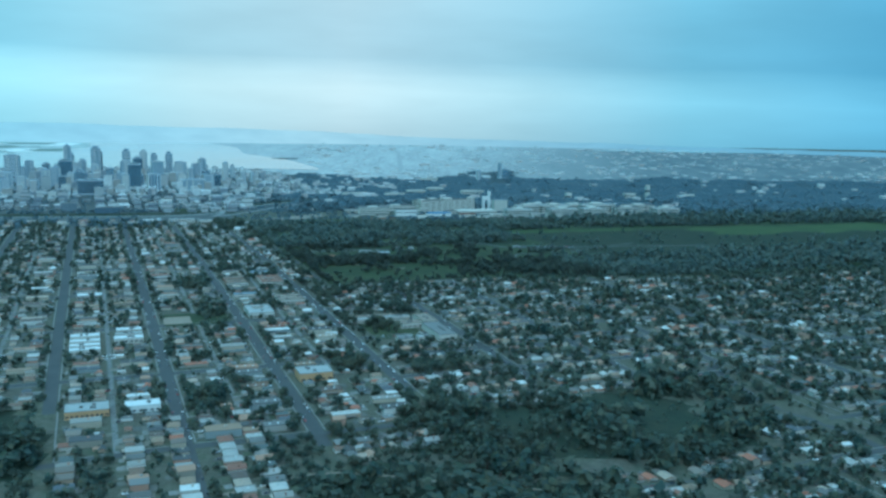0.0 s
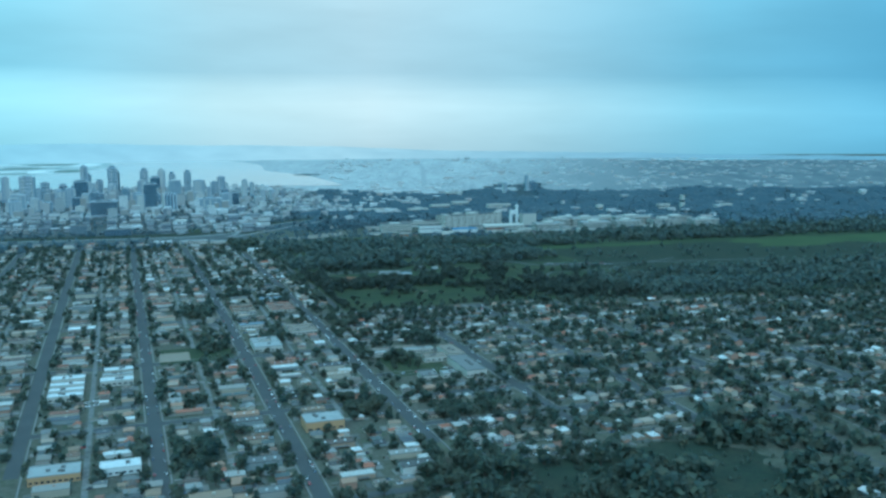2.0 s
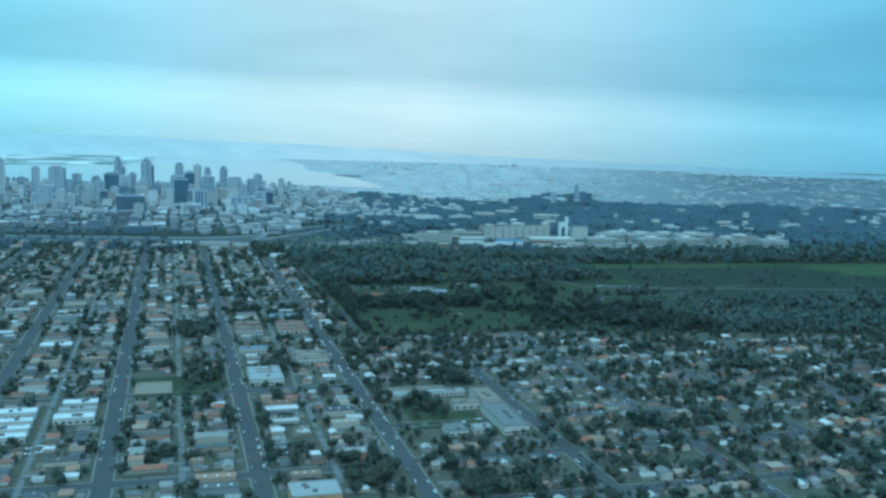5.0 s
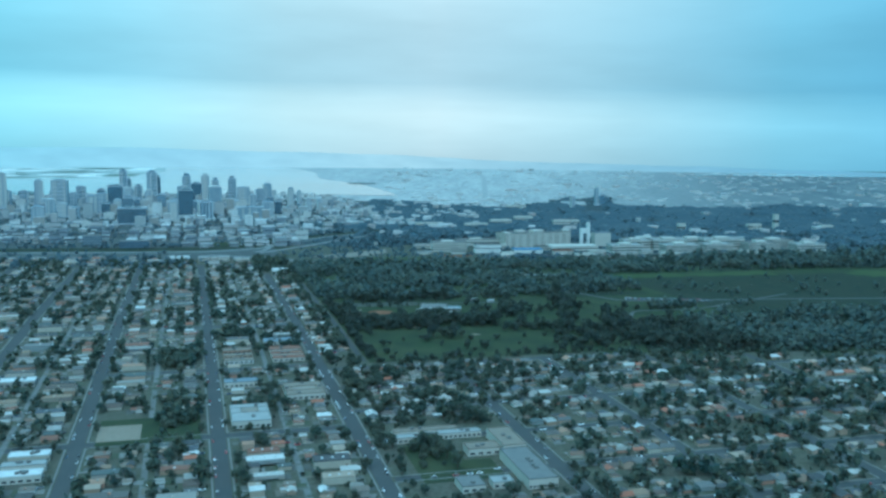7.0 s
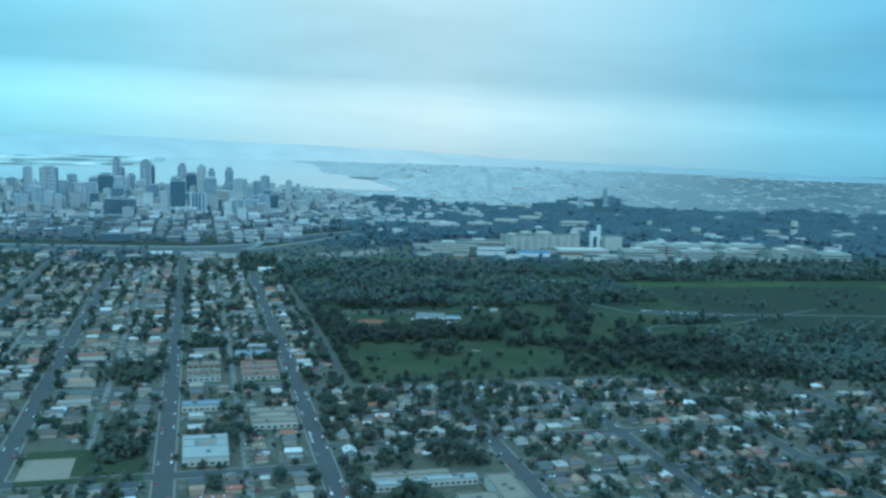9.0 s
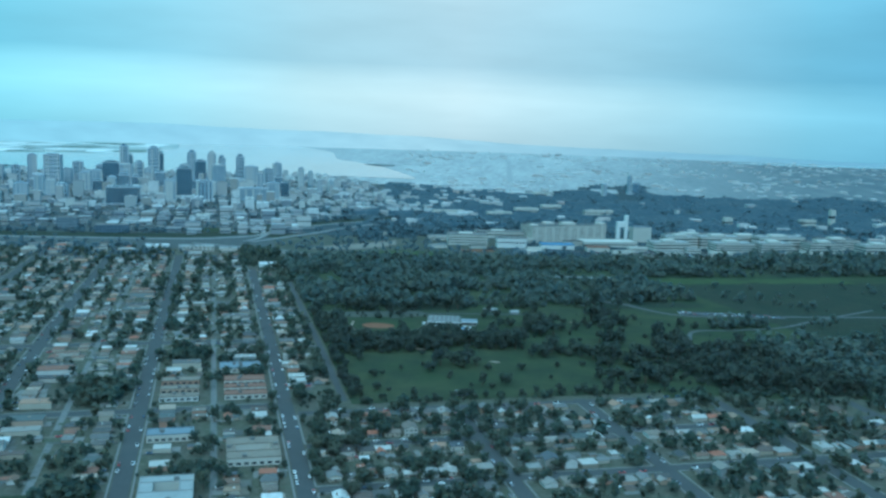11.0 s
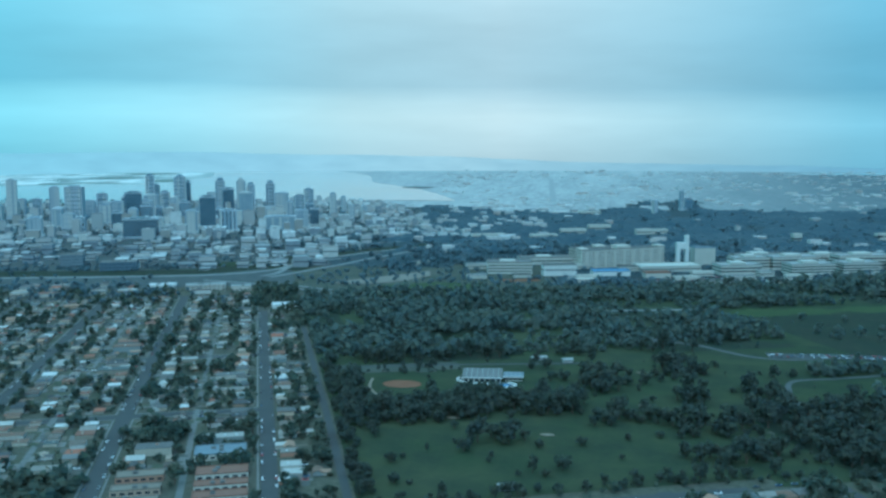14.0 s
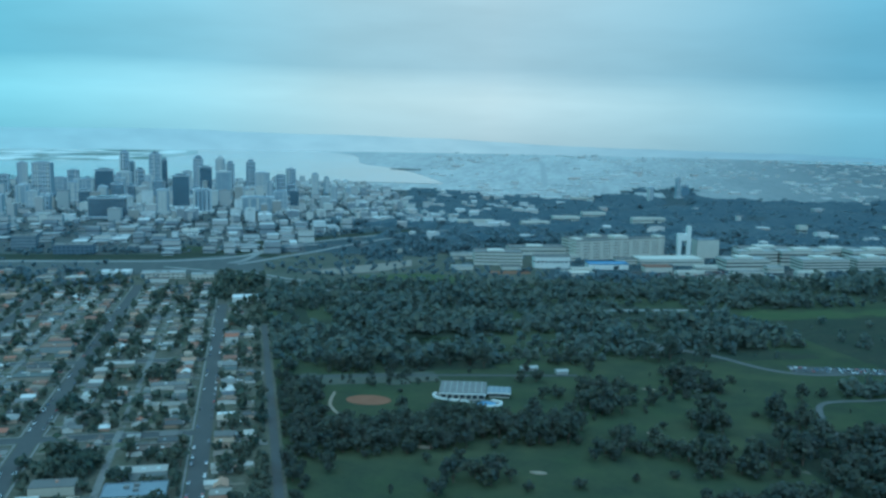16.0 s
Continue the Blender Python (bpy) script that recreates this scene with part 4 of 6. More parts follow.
block_building("strip_mall", "long orange-tan strip of shops with a pale roof", -18, 508, 4, 522, 3.6, mat_tan_wall, mat_courtroof, None, 1, 9, 4)
block_building("strip_mall", "low white shop with a pale roof", 12, 508, 30, 518, 3.4, mat_white, mat_whiteroof, None, 1, 6, 2)
block_building("warehouse", "orange-tan warehouse with a pale grey roof", 111, 537, 131, 552, 4.8, mat_tan_wall, mat_courtroof, None, 1, 5, 3)
block_building("apartment_block", "white-roofed apartment block beside an alley", -15, 818, 4, 827, 3.1, mat_wall, mat_whiteroof, None, 1, 6, 3)
block_building("apartment_block", "low apartment block with a blue-grey roof", 138, 892, 159, 904, 2.4, mat_cream, mat_bluegrey, None, 1, 7, 3)
block_building("apartment_block", "long apartment row with a blue-grey roof", 108, 790, 127, 798, 3.1, mat_cream, mat_bluegrey, None, 1, 7, 2)
block_building("courtyard_apartments", "cream apartments round a paved court", 140, 758, 161, 782, 3.1, mat_cream, mat_tan_roof, (-7, -4, 7, 4), 1, 7, 4)
for v0, v1 in ((845, 852), (857, 863), (869, 878)):
    block_building("tile_roofed_apartments", "long stucco apartment row with a pale terracotta roof", 140, v0, 160, v1, 2.3, mat_cream, mat_tile, None, 1, 6, 2)
for v0, v1 in ((845, 851), (858, 864), (872, 879)):
    block_building("apartment_block", "long apartment row with a brown gravel roof", 110, v0, 128, v1, 2.3, mat_wall, mat_tan_roof, None, 1, 6, 2)
block_building("corner_store", "long white-roofed store at the end of a street", 175, 1258, 196, 1270, 4.2, mat_white, mat_whiteroof, None, 1, 6, 2)
block_building("storage_rows", "low storage building with bright white roofs", 66, 1397, 90, 1409, 3.6, mat_white, mat_whiteroof, None, 1, 6, 5)
block_building("motel", "long cream motel with a pale flat roof", 100, 1380, 135, 1392, 5.0, mat_cream, mat_courtroof, None, 2, 9, 3)
block_building("store", "small cream store with a pale roof", 140, 1374, 158, 1384, 4.0, mat_cream, mat_courtroof, None, 1, 5, 2)
sheet("vacant_lot", frange(46, 94, 4), frange(702, 742, 4), lambda u, v: True, 0.14, mat_lawn, "weedy green vacant lot", "lawn", True)
sheet("dirt_patch", frange(46, 66, 4), frange(708, 732, 4), lambda u, v: True, 0.2, mat_soil, "bare dirt patch in a vacant lot", "soil", True)


# ---- trees ----
def crown_arrays(seed, leaves, squash=1.0, blobs=7, spread=0.62, leaf=0.20, cores=None, lie=0.45, core=0.50):
    """Leaf cards on a cluster of uneven clumps, unit radius, base at z 0."""
    r = np.random.default_rng(seed)
    C = r.normal(0, 1, (blobs, 3))
    C /= np.linalg.norm(C, axis=1)[:, None]
    C *= spread * r.uniform(0.35, 1.0, (blobs, 1))
    C[:, 2] = C[:, 2] * 0.75 * squash + 0.85 * squash
    R = r.uniform(0.22, 0.46, blobs) * (7 / max(7, blobs)) ** 0.3
    V, Q = [], []
    k = r.integers(0, blobs, leaves)
    D = r.normal(0, 1, (leaves, 3))
    D /= np.linalg.norm(D, axis=1)[:, None]
    P = C[k] + D * (R[k] * r.uniform(0.6, 1.3, leaves))[:, None] * np.array([1, 1, 0.85 * squash])
    n = D + r.normal(0, 0.45, (leaves, 3)) + np.array([0, 0, lie])
    n /= np.linalg.norm(n, axis=1)[:, None]
    t = np.cross(n, r.normal(0, 1, (leaves, 3)))
    t /= np.linalg.norm(t, axis=1)[:, None]
    b = np.cross(n, t)
    s = (leaf * r.uniform(0.6, 1.3, leaves))[:, None]
    V = np.stack([P - t * s - b * s * 0.7, P + t * s - b * s * 0.7, P + t * s * 0.7 + b * s * 0.7, P - t * s * 0.8 + b * s * 0.8], 1).reshape(-1, 3)
    Q = np.arange(leaves * 4).reshape(-1, 4)
    # dark inner mass of each clump: a rough cube-ball
    cv = np.array([(x, y, z) for z in (-1, 1) for y in (-1, 1) for x in (-1, 1)], float) * 0.577
    cf = np.array([(0, 2, 3, 1), (4, 5, 7, 6), (0, 1, 5, 4), (1, 3, 7, 5), (3, 2, 6, 7), (2, 0, 4, 6)])
    if cores:
        # far crowns keep one inner mass
        C, R = C.mean(0, keepdims=True), np.array([core])
    for i in range(cores or (blobs if cores is None else 0)):
        w = cv * R[i] * 0.8 * r.uniform(0.8, 1.2, (8, 1)) * np.array([1, 1, 0.85 * squash]) + C[i]
        Q = np.vstack([Q, cf + len(V)])
        V = np.vstack([V, w])
    return V, Q


def trunk_arrays(radius=0.07, top=0.8, sides=5):
    a = np.arange(sides) * 2 * math.pi / sides
    ring = np.stack([np.cos(a), np.sin(a)], 1)
    V = np.vstack([np.c_[ring * radius, np.full(sides, -0.12)], np.c_[ring * radius * 0.7, np.full(sides, top * 0.5)], np.c_[ring * radius * 0.4, np.full(sides, top)]])
    Q = [(k * sides + i, k * sides + (i + 1) % sides, (k + 1) * sides + (i + 1) % sides, (k + 1) * sides + i) for k in range(2) for i in range(sides)]
    # two limbs
    for ang in (0.6, 3.4):
        d = np.array([math.cos(ang), math.sin(ang), 0.9])
        e = np.array([-math.sin(ang), math.cos(ang), 0]) * radius * 0.5
        p0, p1 = np.array([0, 0, top * 0.35]), np.array([0, 0, top * 0.35]) + d * 0.42
        n = len(V)
        up = np.array([0, 0, radius * 0.5])
        V = np.vstack([V, p0 - e, p0 + e, p1 + e * 0.5, p1 - e * 0.5, p0 - up, p0 + up, p1 + up * 0.5, p1 - up * 0.5])
        Q += [(n, n + 1, n + 2, n + 3), (n + 4, n + 5, n + 6, n + 7)]
    return V, np.array(Q)


NEAR_CROWNS = [crown_arrays(s, 560, q, b, sp, 0.10) for s, q, b, sp in ((1, 1.15, 17, 0.72), (2, 0.9, 18, 0.8), (3, 1.45, 15, 0.6), (4, 1.0, 20, 0.76), (5, 1.25, 16, 0.68))]
NEAR_CROWNS.append(crown_arrays(6, 220, 2.6, 9, 0.28, 0.13))      # slim, cypress-like
FAR_CROWNS = [crown_arrays(20 + s, 30, q, 7, 0.62, 0.29, 1, 0.8) for s, q in enumerate((1.15, 0.9, 1.4, 1.0, 1.25))]
SHRUBS = [crown_arrays(30 + s, 11, q, 4, 0.5, 0.42, 1, 0.8) for s, q in enumerate((1.0, 0.8, 1.2, 0.9, 1.1))]
TRUNK = trunk_arrays()

TREES = []          # (x, y, radius, variant)


def try_tree(x, y, r, var=None):
    TREES.append((x, y, r, var if var is not None else rng.randrange(5)))


house_grid = {}
for q in placed:
    house_grid.setdefault((int(q[0] // 12), int(q[1] // 12)), []).append(q)


def near_house(x, y, m):
    i, j = int(x // 12), int(y // 12)
    return any(math.hypot(x - q[0], y - q[1]) < (m + (4.0 if q[3] in LARGE else 0)) for a in (-1, 0, 1) for b in (-1, 0, 1) for q in house_grid.get((i + a, j + b), ()))


def on_street(u, v, m=1.0):
    if 163 < u < 173:
        return v < 1262
    if u < 170:
        return min(abs(u - a) for a in ULEFT) < 3.4 + m or min(abs(v - b) for b in VLEFT) < 3.0 + m
    if v < park_edge(u):
        return min(abs(u - a) for a in URIGHT) < 3.0 + m or min(abs(v - b) for b in VRIGHT) < 2.4 + m
    return False


mat_yards = material("yard_surfaces", (0.2, 0.2, 0.18), 0.95, 0.1, random_kind="island", palette=[(0.20, 0.195, 0.18), (0.050, 0.064, 0.032), (0.15, 0.132, 0.102), (0.22, 0.21, 0.195), (0.064, 0.070, 0.040), (0.12, 0.114, 0.102), (0.085, 0.085, 0.082), (0.055, 0.060, 0.036)],
                     grain=[(0.3, 0.5, (0.12, 0.115, 0.09)), (1.5, 0.4, (0.15, 0.145, 0.125))])
yards = Heap()
DRIVES = []
for k, (x, y, a, kind, size) in enumerate(placed):
    half = (8.5 if kind in LARGE else 4.2) * size
    lift = 0.105 + 0.0006 * (k % 70)
    tf = turner(x, y, 0.0, a, 1.0)
    for x0, x1, y0, y1 in ((-3.4, 1.6, -half - rng.uniform(3.0, 5.0), -half), (1.7, 3.9, -half - 4.5, half * 0.6), (-3.4, 3.4, half, half + rng.uniform(2.0, 4.5))):
        if rng.random() < 0.2:
            continue
        P = [tf(p, q, 0.0) for p, q in ((x0, y0), (x1, y0), (x1, y1), (x0, y1))]
        if any(on_street(*uv(p[0], p[1]), 1.4) for p in P) or in_canyon(x, y):
            continue
        yards.add([(p, q, gz(p, q) + lift) for p, q, r in P], [(0, 1, 2, 3)])
        lift += 0.05
        if x0 == 1.7 and rng.random() < 0.35:
            DRIVES.append((*tf(2.8, -half - 1.5, 0.0)[:2], math.degrees(a - TH) + 90, 0.18))
tagged(new("yards", yards.mesh("yards", mat_yards)), "patchwork of concrete drives, dirt and lawn round the houses", "yards", kind="stuff")

# yards and verges
for i in range(75000):
    u, v = rng.uniform(-330, 760), rng.uniform(285, 1390)
    if u > 199 and v > park_edge(u) - 2 or (192 < u < 200 and 830 < v < 1185) or (u > 170 and 816 < v < 825):
        continue
    x, y = xy(u, v)
    if y < 265 or in_canyon(x, y) or on_street(u, v, 0.9 if u < 170 else 0.1) or not (free(u, v, 0) or 50 < u < 92 and (702 < v < 712 or 722 < v < 742 and u > 68) or 186 < u < 206 and 632 < v < 668):
        continue
    if u < 168 and min(abs(u - m) for m in ALLEYS) < 2.4 and rng.random() < 0.85:
        continue
    dens = 0.56 + 0.7 * noise.noise((x * 0.015, y * 0.015, 5.0)) + 0.9 * noise.noise((x * 0.045, y * 0.045, 8.0)) + (0.10 if u > 170 else -0.07) + (0.05 if u > 380 else 0)
    if rng.random() > dens:
        continue
    r = rng.choice([0.9, 1.2, 1.5, 1.8, 2.2, 2.7, 3.4, 4.2]) * (1.0 if dens < 0.7 else 1.2) * (0.86 if u < 170 else 1.0)
    if near_house(x, y, 2.7 + r * 0.15):
        continue
    try_tree(x, y, r)
for a, b, ru, rv in CLUMPS:
    for i in range(ru * rv):
        u, v = a + rng.uniform(-ru, ru), b + rng.uniform(-rv, rv)
        if in_clump(u, v) and not on_street(u, v, 0.9):
            try_tree(*xy(u, v), rng.uniform(2.6, 5.2))
# gardens above the canyon
for i in range(260):
    u, v = rng.uniform(66, 160), rng.uniform(386, 442)
    if abs(u - 102) > 5 and not near_house(*xy(u, v), 3.0):
        try_tree(*xy(u, v), rng.choice([0.9, 1.3, 1.8, 2.4, 3.2]))
# canyons
for i in range(9000):
    x, y = rng.uniform(-330, 300), rng.uniform(260, 620)
    thick = noise.noise((x * 0.02, y * 0.03, 9.0))
    if in_canyon(x, y) and free(*uv(x, y), 0) and not (abs(y - 400) < 5 and -60 < x < 62):
        if thick > -0.1:
            try_tree(x, y, rng.choice([2.2, 3.0, 4.0, 5.0, 6.0, 6.8]))
        elif rng.random() < 0.35:
            try_tree(x, y, rng.choice([0.7, 0.9, 1.2, 1.6]))


GROVES = [(250, 940, 46, 14), (285, 945, 30, 14), (212, 975, 10, 55), (225, 955, 18, 20), (262, 948, 36, 17), (298, 942, 20, 17), (346, 972, 14, 12), (404, 998, 12, 10), (366, 892, 14, 10), (415, 942, 14, 10), (376, 938, 10, 10), (335, 912, 20, 6), (264, 892, 16, 6), (365, 900, 14, 16), (352, 998, 16, 9), (402, 1003, 12, 9),
          (484, 978, 26, 7), (360, 855, 20, 8), (560, 1000, 60, 12), (640, 1060, 60, 20), (430, 1085, 70, 14), (700, 950, 60, 30)]


def park_density(u, v):
    d = 0.07
    for a, b, ru, rv in GROVES:
        d = max(d, 1.25 - ((u - a) / ru) ** 2 * 0.6 - ((v - b) / rv) ** 2 * 0.6)
    if u < 420 and v > 1052:
        d = max(d, 0.80 + 1.6 * noise.noise((u * 0.016, v * 0.022, 1.0)))
    if u >= 420 and v > 1090:
        d = max(d, 0.55 + 1.5 * noise.noise((u * 0.012, v * 0.02, 1.0)))
    if u > 395 and v < 925 - 0.2 * max(0, 440 - u):
        d = max(d, 1.3)
    if u > 740:
        d = max(d, 0.75)
    if v > 1225:
        d = max(d, 0.5)
    d += 0.22 * noise.noise((u * 0.03, v * 0.04, 2.0))
    if u > 520 and 935 < v < 1158:
        d = 0.06 + 0.35 * noise.noise((u * 0.02, v * 0.03, 17.0))
    if 518 < u < 780 and 1152 < v < 1200 or 780 < u < 1180 and 1070 < v < 1196:
        d = 0.0
    return d


PARK_CLEAR = [(268, 978, 318, 1026), (218, 985, 256, 1018), (425, 985, 560, 1045), (206, 1024, 280, 1052), (278, 1100, 312, 1134), (220, 962, 241, 1018)]
PARK_LINES = []


def clear_of_paths(u, v):
    return not any(a < u < c and b < v < d for a, b, c, d in PARK_CLEAR) and not any(math.hypot(u - p[0], v - p[1]) < p[2] for p in PARK_LINES)


sheet("meadow", frange(526, 722, 7), frange(1150, 1204, 5), lambda u, v: abs(v - 1175) < 13 + 14 * noise.noise((u * 0.03, 0, 0)), 0.2, mat_meadow, "bright green meadow between dark woods", "lawn", True)
sheet("meadow", frange(274, 316, 4), frange(1106, 1134, 4), lambda u, v: ((u - 295) / 18) ** 2 + ((v - 1120) / 12) ** 2 < 1 + 0.4 * noise.noise((u * 0.1, v * 0.1, 0)), 0.2, mat_meadow, "small bright lawn among dark trees", "lawn", True)
sheet("gravel_yard", frange(208, 280, 4), frange(1020, 1056, 4), lambda u, v: abs(v - 1039) < 11 + 7 * noise.noise((u * 0.06, v * 0.03, 8.0)), 0.22, mat_dry, "grey-brown gravel yard behind the ball field", "gravel", True)
sheet("meadow", frange(792, 1188, 12), frange(1066, 1198, 6), lambda u, v: abs(v - 1132) < 48 + 40 * noise.noise((u * 0.012, v * 0.02, 4.0)) and u > 815 + 40 * noise.noise((v * 0.03, 2.0, 1.0)), 0.24, mat_meadow, "bright green meadow between dark woods", "lawn", True)


# park roads: (u, v) of the middle line
def park_road(name, pts, width, mat, label, category="road"):
    P = curve_points([xy(*p) for p in pts], 8)
    h = Heap()
    add_ribbon(h, P, width, 0.26)
    structure(name, h.mesh(name, mat), label, category)
    PARK_LINES.extend((*uv(*p), width * 0.5 + 2.0) for p in P)


park_road("park_road", [(200, 1046), (262, 1042), (320, 1034), (352, 1030)], 3.2, mat_road, "grey gravel park lane")
park_road("park_path", [(226, 1015), (222, 992), (228, 968), (235, 955)], 1.6, mat_soil, "sandy footpath across the lawn", "path")
park_road("park_road", [(409, 1062), (425, 1089), (417, 1105)], 5.0, mat_lane, "pale turning place of a park road")
park_road("park_road", [(430, 1082), (445, 1064), (459, 1030), (478, 1016), (510, 1014), (560, 1008), (640, 1000), (740, 985)], 4.2, mat_lane, "pale winding park road")
park_road("park_road", [(640, 1030), (562, 993), (520, 972), (480, 967), (452, 966), (438, 948), (431, 926), (444, 895), (480, 870), (560, 850)], 3.0, mat_lane, "pale looping park road")
park_road("park_road", [(345, 1158), (365, 1176), (380, 1196), (410, 1206), (481, 1202), (520, 1196)], 6.0, mat_fway, "pale concrete access road")

for i in range(70):
    try_tree(*xy(rng.uniform(208, 278), rng.choice((1027, 1033, 1039, 1051)) + rng.uniform(-3, 3)), rng.choice([0.7, 0.9, 1.2, 1.6, 2.2]))
for i in range(420):
    u, v = rng.uniform(204, 312), rng.uniform(926, 962)
    if clear_of_paths(u, v) and noise.noise((u * 0.05, v * 0.05, 7.0)) > -0.35:
        try_tree(*xy(u, v), rng.uniform(3.2, 6.0))
for i in range(190):
    v = rng.uniform(836, 1185)
    try_tree(*xy(rng.choice((191.5, 200.5, 202, 205)) + rng.uniform(-0.8, 0.8), v), rng.choice([1.4, 2.0, 2.6, 3.4, 4.2]))
for i in range(240):
    u = rng.uniform(202, 700)
    v = park_edge(u) + rng.uniform(3, 13)
    if clear_of_paths(u, v):
        try_tree(*xy(u, v), rng.choice([1.0, 1.4, 1.8, 2.4, 3.0]))


def park_trees(count, u0, u1, big):
    for i in range(count):
        u, v = rng.uniform(u0, u1), rng.uniform(775, 1330)
        d = park_density(u, v)
        if not in_park(u, v) or not clear_of_paths(u, v) or rng.random() > d:
            continue
        slim = d < 0.5 and rng.random() < 0.12
        r = rng.uniform(0.9, 1.4) if slim else (rng.uniform(3.0, big) if d > 0.6 else rng.choice([1.6, 2.4, 3.2, 4.2]))
        try_tree(*xy(u, v), r, 5 if slim else None)


park_trees(10500, 200, 640, 6.6)
park_trees(6000, 640, 1390, 8.0)

# spacing, so that trunks do not meet
grid, kept = {}, []
for x, y, r, var in TREES:
    i, j = int(x // 5), int(y // 5)
    if any(math.hypot(x - a, y - b) < (r + q) * 0.45 for p in (-1, 0, 1) for s in (-1, 0, 1) for a, b, q in grid.get((i + p, j + s), ())):
        continue
    grid.setdefault((i, j), []).append((x, y, r))
    kept.append((x, y, r, var))
kept.sort(key=lambda q: off_line(q[0], q[1] - (60 if q[0] > -60 else 0)))

TREE_LABELS = ["round dark-green broadleaf tree", "wide spreading dark-green tree", "tall uneven green tree", "bushy green garden tree", "dense olive-green tree", "slim dark cypress-like tree"]
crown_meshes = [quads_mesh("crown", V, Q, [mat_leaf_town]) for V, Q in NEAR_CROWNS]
park_crown_meshes = [quads_mesh("crown", V, Q, [mat_leaf]) for V, Q in NEAR_CROWNS]
trunk_mesh = quads_mesh("trunk", *TRUNK, [mat_bark])
for x, y, r, var in kept[:300]:
    e = tagged(new("tree"), TREE_LABELS[var] + (" on the park lawn" if in_park(*uv(x, y)) else " between the houses"), "tree", "trees of the town")
    e.matrix_basis = pose(x, y, gz(x, y), 0, 0, rng.uniform(0, 360)) @ Matrix.Scale(r, 4)
    part("trunk", trunk_mesh, None, e)
    part("crown", (park_crown_meshes if in_park(*uv(x, y)) else crown_meshes)[var], None, e)


def tree_stuff(name, label, items, crowns, trunk=True, leaf=None):
    VV, QQ, MM, n = [], [], [], 0
    for x, y, z, r, var in items:
        a = rng.uniform(0, 6.283)
        c, s = math.cos(a), math.sin(a)
        rot = np.array([[c, s, 0], [-s, c, 0], [0, 0, 1]]) * r * np.array([1, 1, rng.uniform(0.85, 1.2)])
        V, Q = crowns[var % len(crowns)]
        VV.append(V @ rot + (x, y, z))
        QQ.append(Q + n)
        MM.append(np.zeros(len(Q), int))
        n += len(V)
        if trunk:
            V, Q = TRUNK
            VV.append(V @ rot + (x, y, z))
            QQ.append(Q + n)
            MM.append(np.ones(len(Q), int))
            n += len(V)
    me = quads_mesh(name, np.vstack(VV), np.vstack(QQ), [leaf or mat_leaf, mat_bark], np.concatenate(MM))
    return tagged(new(name, me), label, "trees", kind="stuff")


MID = [crown_arrays(40 + s, 150, q, 12, 0.70, 0.145, 1, 0.5) for s, q in enumerate((1.15, 0.9, 1.4, 1.0, 1.25))] + [crown_arrays(49, 70, 2.6, 7, 0.28, 0.18)]
rest = [(x, y, gz(x, y), r, var) for x, y, r, var in kept[300:]]
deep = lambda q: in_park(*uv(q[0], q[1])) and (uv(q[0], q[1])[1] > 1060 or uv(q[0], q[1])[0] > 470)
mown = lambda q: in_park(*uv(q[0], q[1])) and uv(q[0], q[1])[0] < 520 and not deep(q)
fine = [q for q in rest[:1500] if q[3] > 1.4 or mown(q)] + [q for q in rest[1500:] if mown(q)]
fine_set = set(fine)
rest = [q for q in rest if q not in fine_set]
tree_stuff("park_trees", "dark green trees standing over the park lawn", [q for q in fine if in_park(*uv(q[0], q[1]))], MID)
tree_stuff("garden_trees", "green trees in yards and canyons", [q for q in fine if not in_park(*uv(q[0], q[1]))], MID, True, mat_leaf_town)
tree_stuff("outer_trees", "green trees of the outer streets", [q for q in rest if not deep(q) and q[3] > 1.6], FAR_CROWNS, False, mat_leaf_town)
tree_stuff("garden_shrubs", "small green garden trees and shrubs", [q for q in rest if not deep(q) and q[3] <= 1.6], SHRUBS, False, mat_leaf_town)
tree_stuff("deep_park_trees", "hazy blue-green trees at the far side of the park", [q for q in rest if deep(q)], FAR_CROWNS, False, mat_leaf_mid)

